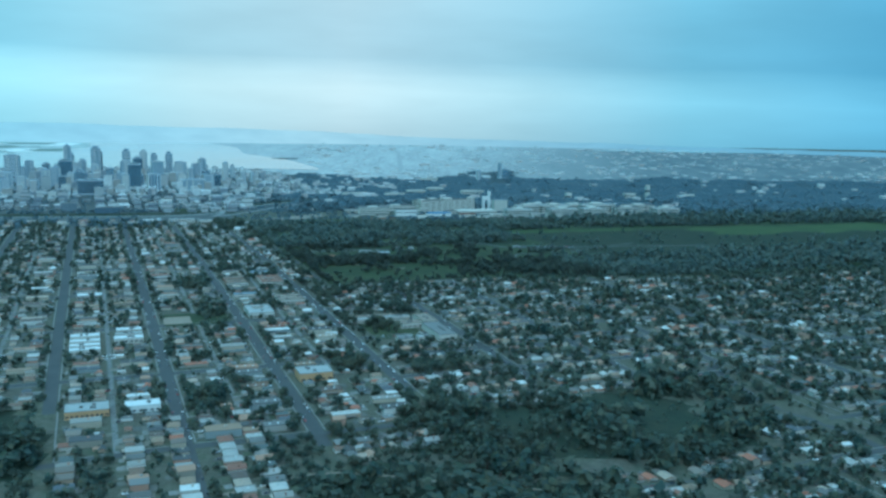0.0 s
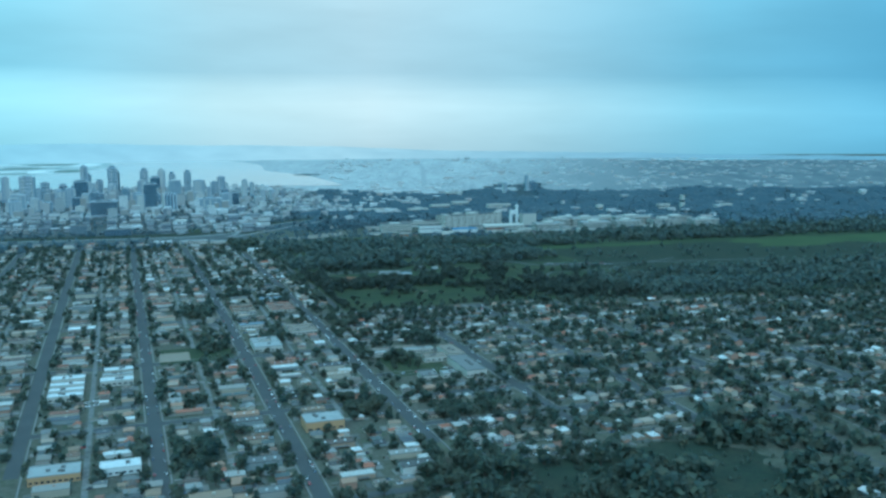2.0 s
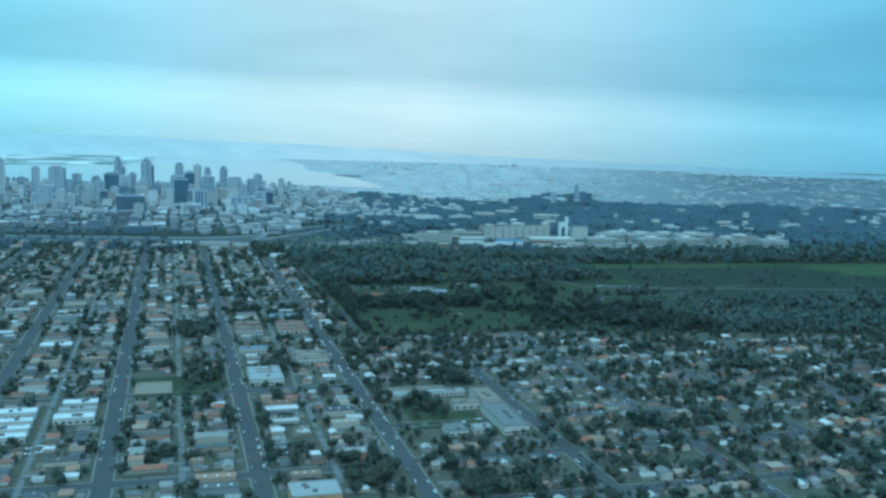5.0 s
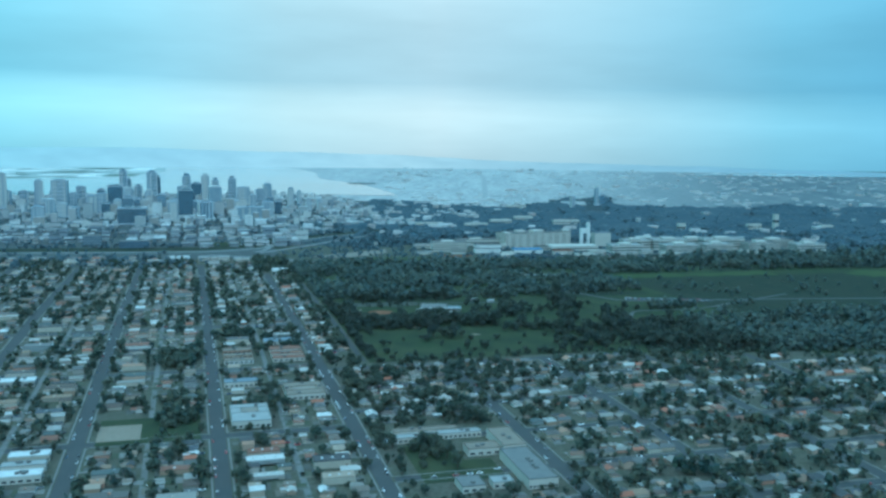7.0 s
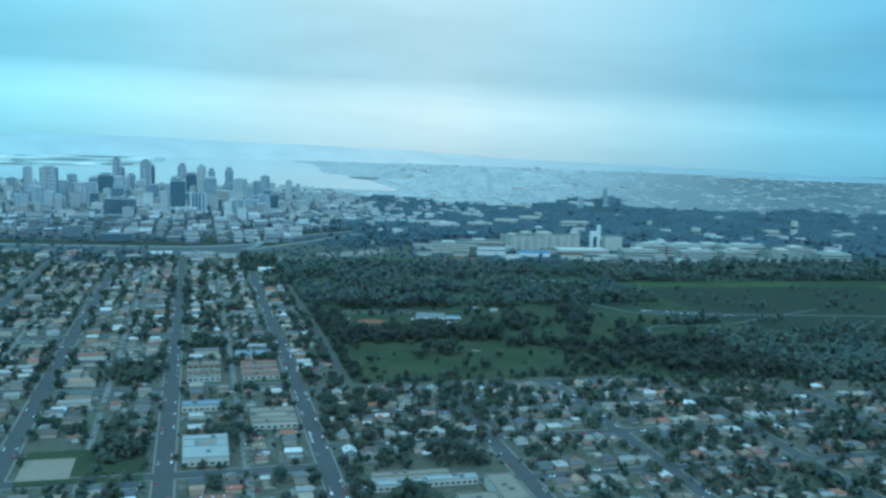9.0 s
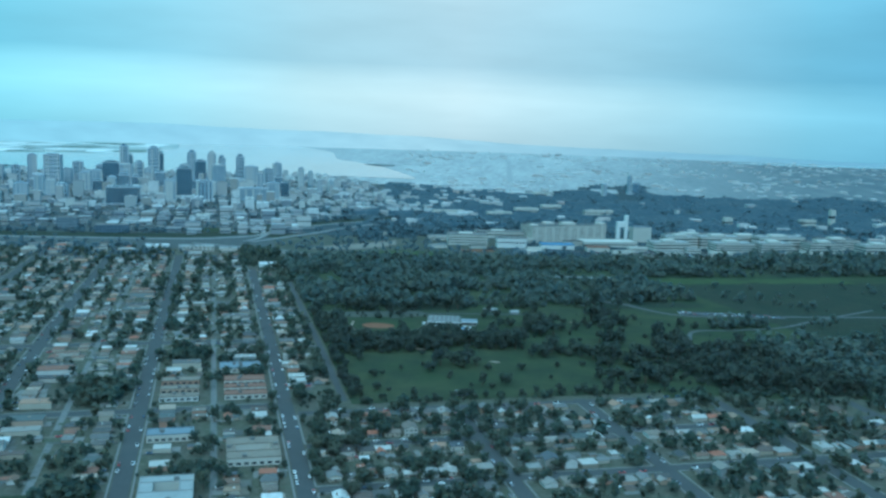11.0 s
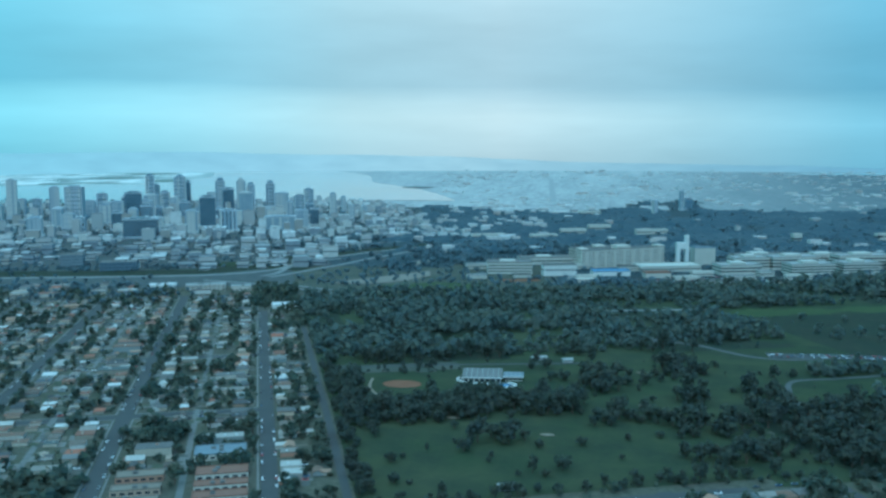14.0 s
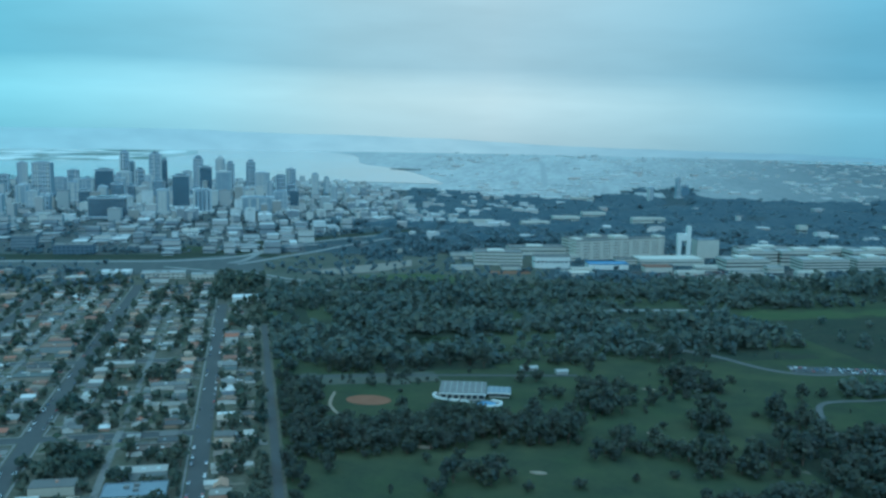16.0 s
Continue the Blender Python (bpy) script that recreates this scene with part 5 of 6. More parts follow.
# ---- park things ----
def clubhouse():
    e = tagged(new("pool_house"), "wide park clubhouse with a pale ribbed roof and curved terrace", "building")
    e.matrix_basis = pose(-82, 1036, gz(-82, 1036), 0, 0, 5)
    # curved terrace with a white rim
    rim = curve_points([(-12.5, 3), (-13.5, -1), (-11, -5), (-4, -8), (2, -9), (6, -13), (11, -15.5), (17, -14), (18.5, -9), (14, -6)], 4)
    h = Heap()
    h.prism([(-10, 3)] + rim + [(12, -5)], -0.6, 0.4)
    part("terrace", h, mat_greyroof, e, "grey paved terrace")
    for (a, b), (c, d) in zip(rim, rim[1:]):
        k = math.hypot(c - a, d - b) or 1
        p, q = -(d - b) / k * 0.45, (c - a) / k * 0.45
        h = Heap()
        h.prism([(a - p, b - q), (c - p, d - q), (c + p, d + q), (a + p, b + q)], 0.3, 1.1)
        part("rim_wall", h, mat_white, e, "white rim wall")
    h = Heap()
    h.prism([(11.5 + 4.6 * math.cos(a * math.pi / 10), -10.8 + 3.2 * math.sin(a * math.pi / 10)) for a in range(20)], 0.4, 0.5)
    part("pool", h, mat_blueroof, e, "dark blue pool")
    # main hall: walls, glazed front, ribbed roof, skylights
    for a, b, c, d, t, roof in ((-10, -5, 10.5, 14, 3.0, mat_greyroof), (12.5, 0, 22, 9, 2.4, mat_bluegrey)):
        h = Heap()
        h.box(a, b, -0.5, c, d, t)
        part("wall", h, mat_hosp, e)
        h = Heap()
        h.box(a - 0.8, b - 1.0, t + 0.01, c + 0.8, d + 0.6, t + 0.3)
        slab = part("roof", h, roof, e, "pale flat roof")
        n = 7 if t > 2.5 else 4
        for k in range(n):
            x = a + (c - a) * (k + 0.5) / n
            h = Heap()
            h.box(x - 0.16, b - 0.9, t + 0.3, x + 0.16, d + 0.5, t + 0.5)
            part("rib", h, mat_courtroof, slab)
        for k in range(n):
            x = a + (c - a) * (k + 0.5) / n
            h = Heap()
            h.box(x - 1.1, b - 0.08, 0.7, x + 1.1, b + 0.04, t - 0.5)
            part("window", h, mat_glass, e)
        h = Heap()
        h.box(a - 0.85, b - 1.1, t - 0.25, c + 0.85, b - 0.98, t + 0.35)
        part("fascia", h, mat_white, e, "white roof edge")


clubhouse()
ix, iy = xy(240, 999)
h = Heap()
h.prism([(ix + 10.5 * math.cos(a * math.pi / 16), iy + 7.5 * math.sin(a * math.pi / 16)) for a in range(32)], gz(ix, iy) - 0.3, gz(ix, iy) + 0.3)
structure("infield", h.mesh("infield", mat_clay), "reddish clay baseball infield in the park lawn", "sports field")
for u, v, a, b in ((254, 930, 3.2, 1.6), (290, 898, 3, 1.5), (320, 968, 3.5, 1.6), (352, 935, 3, 1.4), (345, 1000, 3, 1.6), (378, 1000, 3.2, 1.5), (240, 962, 5, 3.2)):
    x, y = xy(u, v)
    h = Heap()
    h.prism([(x + a * math.cos(k * math.pi / 8) * (1 + 0.2 * math.sin(3 * k)), y + b * math.sin(k * math.pi / 8)) for k in range(16)], gz(x, y) - 0.3, gz(x, y) + 0.34)
    structure("sand_bunker", h.mesh("sand_bunker", mat_soil), "small pale sand bunker in the lawn", "sand")
for u, v, w, d in ((255, 838, 6, 3.5), (330, 1044, 9, 4), (345, 1035, 6, 4), (212, 1150, 4, 3)):
    x, y = xy(u, v)
    e = tagged(new("park_shed"), "small pale park shed with a pitched roof", "shed")
    e.matrix_basis = pose(x, y, gz(x, y), 0, 0, math.degrees(TH))
    h = Heap()
    gable_walls(h, -w / 2, -d / 2, w / 2, d / 2, 1.9, 0.7)
    part("wall", h, mat_courtroof, e)
    h = Heap()
    gable_roof(h, -w / 2, -d / 2, w / 2, d / 2, 1.9, 0.7)
    part("roof", h, mat_courtroof, e)


def lot(name, pts, mat, lift, label, category):
    """A level polygon of paving or soil draped on the ground."""
    h = Heap()
    x0, y0 = sum(p[0] for p in pts) / len(pts), sum(p[1] for p in pts) / len(pts)
    z = [gz(*p) + lift for p in pts]
    n = len(pts)
    h.add([(x0, y0, gz(x0, y0) + lift)] + [(p[0], p[1], q) for p, q in zip(pts, z)], [(0, 1 + i, 1 + (i + 1) % n) for i in range(n)])
    return structure(name, h.mesh(name, mat), label, category)


lot("parking_lot", [xy(470, 1022), xy(545, 1000), xy(548, 1012), xy(475, 1036)], mat_road, 0.35, "long asphalt parking lot in the park", "parking lot")

# ---- cars ----
mat_car = material("car_paint", (0.5, 0.5, 0.5), 0.35, 0.5, random_kind="object", palette=[(0.75, 0.75, 0.74), (0.60, 0.61, 0.62), (0.06, 0.06, 0.07), (0.80, 0.80, 0.79), (0.25, 0.26, 0.28), (0.10, 0.13, 0.20), (0.30, 0.05, 0.05), (0.78, 0.77, 0.74)], grain=[(1.0, 0.1, (0.4, 0.4, 0.4))])
mat_tyre = material("tyre_rubber", (0.025, 0.025, 0.025), 0.9, 0.2)


def make_car():
    e = tagged(new("car"), "small parked car at the kerb", "car", "parked cars")
    h = Heap()
    pr = [(-1.35, 0.18), (1.35, 0.18), (1.38, 0.42), (1.2, 0.52), (0.62, 0.55), (-0.85, 0.55), (-1.3, 0.5), (-1.38, 0.36)]
    n = len(pr)
    h.add([(x, -0.5, z) for x, z in pr] + [(x, 0.5, z) for x, z in pr], [tuple(range(n)), tuple(range(2 * n - 1, n - 1, -1))] + [(i, n + i, n + (i + 1) % n, (i + 1) % n) for i in range(n)])
    part("body", h, mat_car, e)
    h = Heap()
    h.add([(-0.95, -0.46, 0.55), (0.65, -0.46, 0.55), (0.65, 0.46, 0.55), (-0.95, 0.46, 0.55), (-0.7, -0.38, 0.84), (0.25, -0.38, 0.84), (0.25, 0.38, 0.84), (-0.7, 0.38, 0.84)],
          [(0, 1, 5, 4), (1, 2, 6, 5), (2, 3, 7, 6), (3, 0, 4, 7)])
    part("cabin_glass", h, mat_glass, e)
    h = Heap()
    h.box(-0.72, -0.4, 0.84, 0.27, 0.4, 0.88)
    part("roof", h, mat_car, e)
    for x in (-0.85, 0.85):
        for s in (-0.5, 0.5):
            h = Heap()
            p = [(x + 0.2 * math.cos(a * math.pi / 5), 0.2 + 0.2 * math.sin(a * math.pi / 5)) for a in range(10)]
            h.add([(a, s - 0.07, b) for a, b in p] + [(a, s + 0.07, b) for a, b in p], [tuple(range(10)), tuple(range(19, 9, -1))] + [(i, 10 + i, 10 + (i + 1) % 10, (i + 1) % 10) for i in range(10)])
            part("wheel", h, mat_tyre, e)
    return e


spots = []
for u in (38, 102, 168):
    v = V_BEG[u] + 6
    while v < 1240:
        v += rng.uniform(3.4, 14)
        if min(abs(v - b) for b in VLEFT) > 7:
            for sd in (-1, 1):
                if rng.random() < 0.55:
                    spots.append((*xy(u + sd * 2.65, v), 90 + rng.uniform(-2, 2), 0.07))
for u in (247, 312):
    v = 505
    while v < 812:
        v += rng.uniform(4, 18)
        if min(abs(v - b) for b in VRIGHT) > 6:
            spots.append((*xy(u + rng.choice((-1, 1)) * 2.3, v), 90, 0.07))
for v in VRIGHT[1:]:
    u = 175
    while u < 375:
        u += rng.uniform(4, 20)
        if min(abs(u - b) for b in URIGHT) > 7:
            spots.append((*xy(u, v + rng.choice((-1, 1)) * 1.7), 0, 0.10))
spots = [q for q in spots if not in_canyon(q[0], q[1])]
spots.sort(key=lambda q: off_line(q[0], q[1]))
car0 = None
for x, y, a, dz in spots[:120]:
    m = pose(x, y, gz(x, y) + dz, 0, 0, a + math.degrees(TH) + rng.choice((0, 180)))
    if car0 is None:
        car0 = make_car()
        car0.matrix_basis = m
    else:
        copy_thing(car0, m)


def car_stuff(h, x, y, z, a):
    tf = turner(x, y, z, a, 1.0)
    h.box(-1.35, -0.5, 0.1, 1.35, 0.5, 0.52, 0, tf)
    h.add([tf(*p) for p in ((-0.95, -0.46, 0.52), (0.65, -0.46, 0.52), (0.65, 0.46, 0.52), (-0.95, 0.46, 0.52), (-0.7, -0.38, 0.84), (0.25, -0.38, 0.84), (0.25, 0.38, 0.84), (-0.7, 0.38, 0.84))],
          [(0, 1, 5, 4), (1, 2, 6, 5), (2, 3, 7, 6), (3, 0, 4, 7), (4, 5, 6, 7)], 1)


mat_car_i = material("car_paint_mixed", (0.5, 0.5, 0.5), 0.35, 0.5, random_kind="island", palette=[(0.75, 0.75, 0.74), (0.60, 0.61, 0.62), (0.06, 0.06, 0.07), (0.80, 0.80, 0.79), (0.25, 0.26, 0.28), (0.10, 0.13, 0.20), (0.30, 0.05, 0.05)])
far_cars = Heap()
for x, y, a, dz in spots[120:] + DRIVES:
    car_stuff(far_cars, x, y, gz(x, y) + dz, math.radians(a) + TH)
for k in range(90):
    u = 472 + 72 * rng.random()
    t = (u - 470) / 75
    x, y = xy(u, 1024 - 22 * t + rng.choice((2, 5.5, 9.5)))
    car_stuff(far_cars, x, y, gz(x, y) + 0.36, TH + 1.3)
for k in range(170):
    u, v = 540 + 140 * rng.random(), rng.choice((1352, 1358, 1364, 1372, 1378, 1386))
    x, y = xy(u, v)
    car_stuff(far_cars, x, y, gz(x, y) + 0.3, TH + 1.57)
tagged(new("distant_cars", far_cars.mesh("distant_cars", mat_car_i, mat_glass)), "parked cars in far streets and lots", "cars", kind="stuff")

# ---- freeway below the streets ----
FWAY = []


def freeway(pts, width, mat, label, lift=0.5):
    h = Heap()
    FWAY.extend(curve_points(pts, 30))
    add_ribbon(h, curve_points(pts, 10), width, lift, 0.4)
    structure("freeway", h.mesh("freeway", mat), label, "freeway")


FW = "pale concrete freeway with several lanes"
for pts in ([(-1100, 1254), (-780, 1346), (-560, 1405), (-462, 1434), (-412, 1462), (-378, 1530), (-370, 1620)], [(-362, 1490), (-352, 1575), (-300, 1690), (-230, 1790)]):
    strip("freeway_verge", curve_points(pts, 8), 62, 0.3, mat_scrub, "dark ivy and scrub beside the freeway", "scrub", step=20)
freeway([(-1100, 1240), (-780, 1330), (-560, 1388), (-460, 1418), (-405, 1440), (-362, 1490), (-352, 1575), (-300, 1690), (-230, 1790), (-120, 1880), (60, 1950)], 7, mat_fway, FW)
freeway([(-1100, 1268), (-780, 1362), (-560, 1422), (-465, 1452), (-420, 1490), (-395, 1560), (-390, 1680), (-330, 1800), (-240, 1880), (-120, 1960)], 8, mat_fway, FW)
RAMP = "pale concrete freeway ramp beside the trees"
freeway([(-400, 1398), (-333, 1380), (-303, 1364), (-262, 1341), (-230, 1316), (-194, 1296), (-150, 1280)], 4.2, mat_fway, RAMP)
freeway([(-330, 1392), (-300, 1378), (-274, 1362), (-243, 1345), (-213, 1322), (-184, 1301), (-150, 1288)], 4.0, mat_fway, RAMP, 0.45)
freeway([(-354, 1435), (-348, 1461), (-353, 1521), (-350, 1553), (-337, 1583), (-318, 1610)], 6, mat_fway, "curving pale freeway flyover", 0.8)
freeway([(-345, 1430), (-336, 1451), (-322, 1494), (-305, 1541), (-286, 1611), (-262, 1683), (-244, 1735)], 6, mat_fway, "curving pale freeway flyover", 0.7)
EARTH = [[(-272, 1398), (-260, 1424), (-218, 1478), (-196, 1512), (-188, 1468), (-205, 1430), (-236, 1399)], [(-241, 1542), (-231, 1588), (-216, 1621), (-208, 1599), (-221, 1561)]]
for pts in EARTH:
    lot("bare_ground", pts, mat_earth, 0.5, "bare pale graded earth beside the freeway", "soil")
GREEN = [(-226, 1393), (-174, 1422), (-126, 1419), (-119, 1359), (-161, 1351), (-195, 1371)]
lot("grass_slope", GREEN, mat_meadow, 0.35, "green grass slope below bare earth", "grass")


def on_open(x, y):
    return any(in_poly(x, y, p) for p in EARTH) or in_poly(x, y, GREEN) and rng.random() < 0.9


lot("city_park", [(-480, 1500), (-420, 1510), (-405, 1560), (-470, 1560)], mat_lawn, 0.4, "yellow-green lawn among city blocks", "lawn")

# city streets beyond the freeway, in line with the town's grid
for u in (-366, -230, -94, -26, 42, 103, 170, 240, 310):
    strip("road", [xy(u, 1530), xy(u, 2500)], 9.0, 0.4, mat_road, "straight asphalt city street", "street", step=60)
for v in (1610, 1690, 1770, 1850, 1930, 2010, 2090, 2250, 2400):
    strip("road", [xy(-500, v), xy(320, v)], 8.0, 0.5, mat_road, "straight asphalt city street", "street", step=60)


# ---- hospital on the hill ----
SOLID = []


def slab_building(name, label, x, y, w, d, hgt, turn, wall_mat, roof_mat, floors=4, fins=0, caps=(), band=mat_glass, z0=None, category="building", open_part=0.32):
    """A block with recessed window bands between its floors, parapet roof, and optional fins and roof houses."""
    SOLID.extend((x + k * w * 0.3 * math.cos(radians(turn)), y + k * w * 0.3 * math.sin(radians(turn)), max(w * 0.55, d)) for k in (-1, 0, 1))
    e = tagged(new(name), label, category)
    e.matrix_basis = pose(x, y, gz(x, y) if z0 is None else z0, 0, 0, turn)
    h = Heap()
    h.box(-w / 2 + 0.35, -d / 2 + 0.35, -3, w / 2 - 0.35, d / 2 - 0.35, hgt - 0.1)
    part("glazing", h, band, e, "dark window bands")
    fl = hgt / floors
    for k in range(floors):
        h = Heap()
        z = fl * k
        h.box(-w / 2, -d / 2, z + fl * open_part if k else -3, w / 2, d / 2, z + fl if k else fl)
        part("floor_band", h, wall_mat, e)
    for k in range(fins):
        a = -w / 2 + w * (k + 0.5) / fins
        h = Heap()
        h.box(a - w / fins * 0.16, -d / 2 - 0.4, -1, a + w / fins * 0.16, d / 2 + 0.4, hgt + 0.02)
        part("pier", h, wall_mat, e)
    h = Heap()
    flat_top(h, -w / 2 - 0.1, -d / 2 - 0.1, w / 2 + 0.1, d / 2 + 0.1, hgt + 0.3, 0.5, 0.8)
    part("roof", h, roof_mat, e)
    for a, b, c, q, t in caps:
        h = Heap()
        h.box(a, b, hgt + 0.2, c, q, hgt + t)
        part("roof_house", h, wall_mat, e)
    return e


HT = 14
slab_building("hospital_ward", "long cream hospital block with rows of windows", 4, 1590, 104, 14, 20, 30, mat_cream, mat_greyroof, 7, 9, [(-52, -7, -44, 7, 2.5), (-8, -7, 8, 7, 4), (44, -7, 52, 7, 2.5)], open_part=0.22)
slab_building("hospital_ward", "cream hospital block behind the main ward", -20, 1640, 70, 16, 16, 30, mat_cream, mat_greyroof, 5, 6, [(-6, -6, 6, 6, 3)])
slab_building("office_building", "low pale office building with curved window bands", -112, 1512, 46, 26, 12, 10, mat_hosp, mat_greyroof, 4, 0, [(-10, -6, 6, 6, 2)])
slab_building("office_building", "cream building fronted by tall white piers", -60, 1500, 34, 14, 11, 14, mat_white, mat_greyroof, 2, 9, [])
slab_building("office_building", "low white building with flat roofs", -80, 1600, 60, 20, 8, 14, mat_hosp, mat_greyroof, 2, 0, [(-10, -6, 6, 6, 2)])
slab_building("blue_roofed_building", "low building with a bright blue roof", -8, 1508, 38, 16, 5, 14, mat_white, mat_blueroof, 1)
slab_building("hospital_hall", "long low white hall with a flat roof", 52, 1560, 66, 26, 6, 16, mat_hosp, mat_hosp, 2)
slab_building("hospital_chapel", "tall white hall with a grey roof", 96, 1628, 24, 14, 19, 18, mat_hosp, mat_bluegrey, 1)
e = tagged(new("gateway_tower"), "tall white twin-post gateway tower", "tower")
e.matrix_basis = pose(72, 1612, gz(72, 1612), 0, 0, 16)
for a, b, c in ((-7, -3, 26), (3, 7, 34)):
    h = Heap()
    h.box(a, -2.5, -2, b, 2.5, c)
    part("post", h, mat_white, e)
h = Heap()
h.box(-3, -2.4, 19, 3, 2.4, 26)
part("bridge", h, mat_white, e)
for x, y, w, d, t, fl in ((122, 1546, 44, 24, 10, 3), (140, 1590, 40, 20, 13, 4), (186, 1600, 52, 24, 14, 4), (196, 1560, 48, 24, 11, 4), (248, 1582, 40, 24, 11, 4), (262, 1618, 60, 22, 15, 4), (310, 1600, 44, 24, 12, 4), (226, 1640, 60, 24, 12, 4),
                          (340, 1650, 50, 26, 12, 4), (160, 1650, 60, 24, 10, 3), (380, 1622, 44, 24, 10, 3)):
    slab_building("hospital_building", "white stepped hospital building with dark window bands", x, y, w, d, t, 17, mat_hosp, mat_courtroof if (w + fl) % 3 else mat_greyroof, fl, 0, [(-w * 0.2, -d * 0.3, w * 0.15, d * 0.25, 3)], open_part=0.42)
for x, y, w, d, t in ((-30, 1478, 22, 9, 3), (66, 1486, 26, 8, 3), (118, 1496, 30, 8, 4), (150, 1478, 18, 8, 3), (176, 1510, 26, 9, 4), (214, 1500, 20, 8, 3), (246, 1524, 24, 9, 4), (84, 1520, 22, 9, 4), (12, 1548, 24, 9, 5), (148, 1530, 16, 10, 5), (284, 1548, 26, 9, 5), (-96, 1476, 18, 8, 3), (-140, 1462, 20, 9, 3), (-150, 1540, 24, 10, 5), (-46, 1556, 20, 10, 5), (-120, 1580, 26, 10, 5)):
    slab_building("hospital_outbuilding", "small pale flat-roofed building among trees", x, y, w, d, t, 15, mat_hosp, rng.choice((mat_hosp, mat_courtroof, mat_greyroof)), 1 if t < 4 else 2)
slab_building("park_pavilion", "pale low park pavilion", 38, 1500, 26, 12, 5, 14, mat_cream, mat_tile, 1)
slab_building("parking_deck", "low pale parking deck with open sides", 92, 1452, 42, 14, 4, 16, mat_white, mat_pave, 2)
slab_building("tennis_hall", "low pale roofed hall", -36, 1452, 30, 14, 3, 14, mat_cream, mat_cream, 1)
lot("parking_lot", [xy(530, 1345), xy(700, 1345), xy(705, 1395), xy(530, 1400)], mat_pave, 0.25, "pale paved hospital parking lot", "parking lot")
lot("sports_court", [(-110, 1440), (-75, 1450), (-80, 1466), (-116, 1456)], mat_clay, 0.4, "reddish sports court", "sports court")

# ---- downtown ----
def city_tower(x, y, w, d, hgt, style, mat, crown="flat"):
    """A tower: a shaft with floor ledges or upright ribs, a set-back top and roof plant."""
    e = tagged(new("office_tower"), "tall %s downtown tower with a %s top" % ({"glass": "dark glass", "stone": "pale concrete", "ribbed": "ribbed concrete"}[style], {"flat": "flat", "step": "stepped", "round": "rounded", "point": "pointed"}[crown]), "tower", "downtown towers")
    e.matrix_basis = pose(x, y, gz(x, y), 0, 0, math.degrees(TH) + rng.choice((0, 0, 4, -4)))
    top = hgt * {"flat": 0.97, "step": 0.90, "round": 0.94, "point": 0.88}[crown]
    h = Heap()
    h.box(-w / 2, -d / 2, -3, w / 2, d / 2, top)
    part("shaft", h, mat, e)
    n = max(3, int(top / 7.5))
    trim = mat_tower_trim
    if style != "glass":
        # upright piers with window strips between them
        m = max(3, round(w / (4.6 if style == "stone" else 6.5)))
        for k in range(m + 1):
            h = Heap()
            a = -w / 2 + w * k / m
            h.box(a - w / m * 0.24, -d / 2 - 0.6, -1, a + w / m * 0.24, d / 2 + 0.6, top + 0.3)
            part("pier", h, mat_tower_stone, e)
    if style != "ribbed":
        for k in range(1, n):
            h = Heap()
            z = top * k / n
            h.box(-w / 2 - 0.5, -d / 2 - 0.5, z, w / 2 + 0.5, d / 2 + 0.5, z + (2.2 if style == "stone" else 0.8))
            part("floor_ledge", h, mat if style == "glass" else trim, e)
    h = Heap()
    h.box(-w / 2 - 0.7, -d / 2 - 0.7, top - 1.5, w / 2 + 0.7, d / 2 + 0.7, top + 0.6)
    part("cornice", h, trim, e)
    h = Heap()
    if crown == "flat":
        h.box(-w * 0.3, -d * 0.3, top, w * 0.3, d * 0.3, hgt + 1)
        h.box(-w / 2, -d / 2, top, w / 2, -d / 2 + 0.6, top + 1.2)
    elif crown == "step":
        h.box(-w * 0.4, -d * 0.4, top, w * 0.4, d * 0.4, top + (hgt - top) * 0.6)
        h.box(-w * 0.26, -d * 0.26, top, w * 0.26, d * 0.26, hgt)
    elif crown == "round":
        for k in range(3):
            a = (0.38, 0.31, 0.22)[k]
            h.box(-w * a, -d * a, top + (hgt - top) * k / 3, w * a, d * a, top + (hgt - top) * (k + 1) / 3)
    else:
        p = [(-w * 0.42, -d * 0.42, top), (w * 0.42, -d * 0.42, top), (w * 0.42, d * 0.42, top), (-w * 0.42, d * 0.42, top), (0, 0, hgt)]
        h.add(p, [(0, 1, 4), (1, 2, 4), (2, 3, 4), (3, 0, 4), (3, 2, 1, 0)])
    crown_ob = part("crown", h, mat, e)
    if crown in ("step", "flat") and hgt > 50:
        h = Heap()
        h.prism([(0.35 * math.cos(k * math.pi / 3), 0.35 * math.sin(k * math.pi / 3)) for k in range(6)], hgt, hgt + 6)
        part("mast", h, mat_tower_stone, crown_ob, "thin roof mast")
    h = Heap()
    h.box(-w * 0.7, -d * 0.7, -3, w * 0.7, d * 0.7, min(7, hgt * 0.12))
    part("podium", h, mat_tower_stone, e)


GL, DK, SN = mat_tower_glass, mat_tower_dark, mat_tower_stone
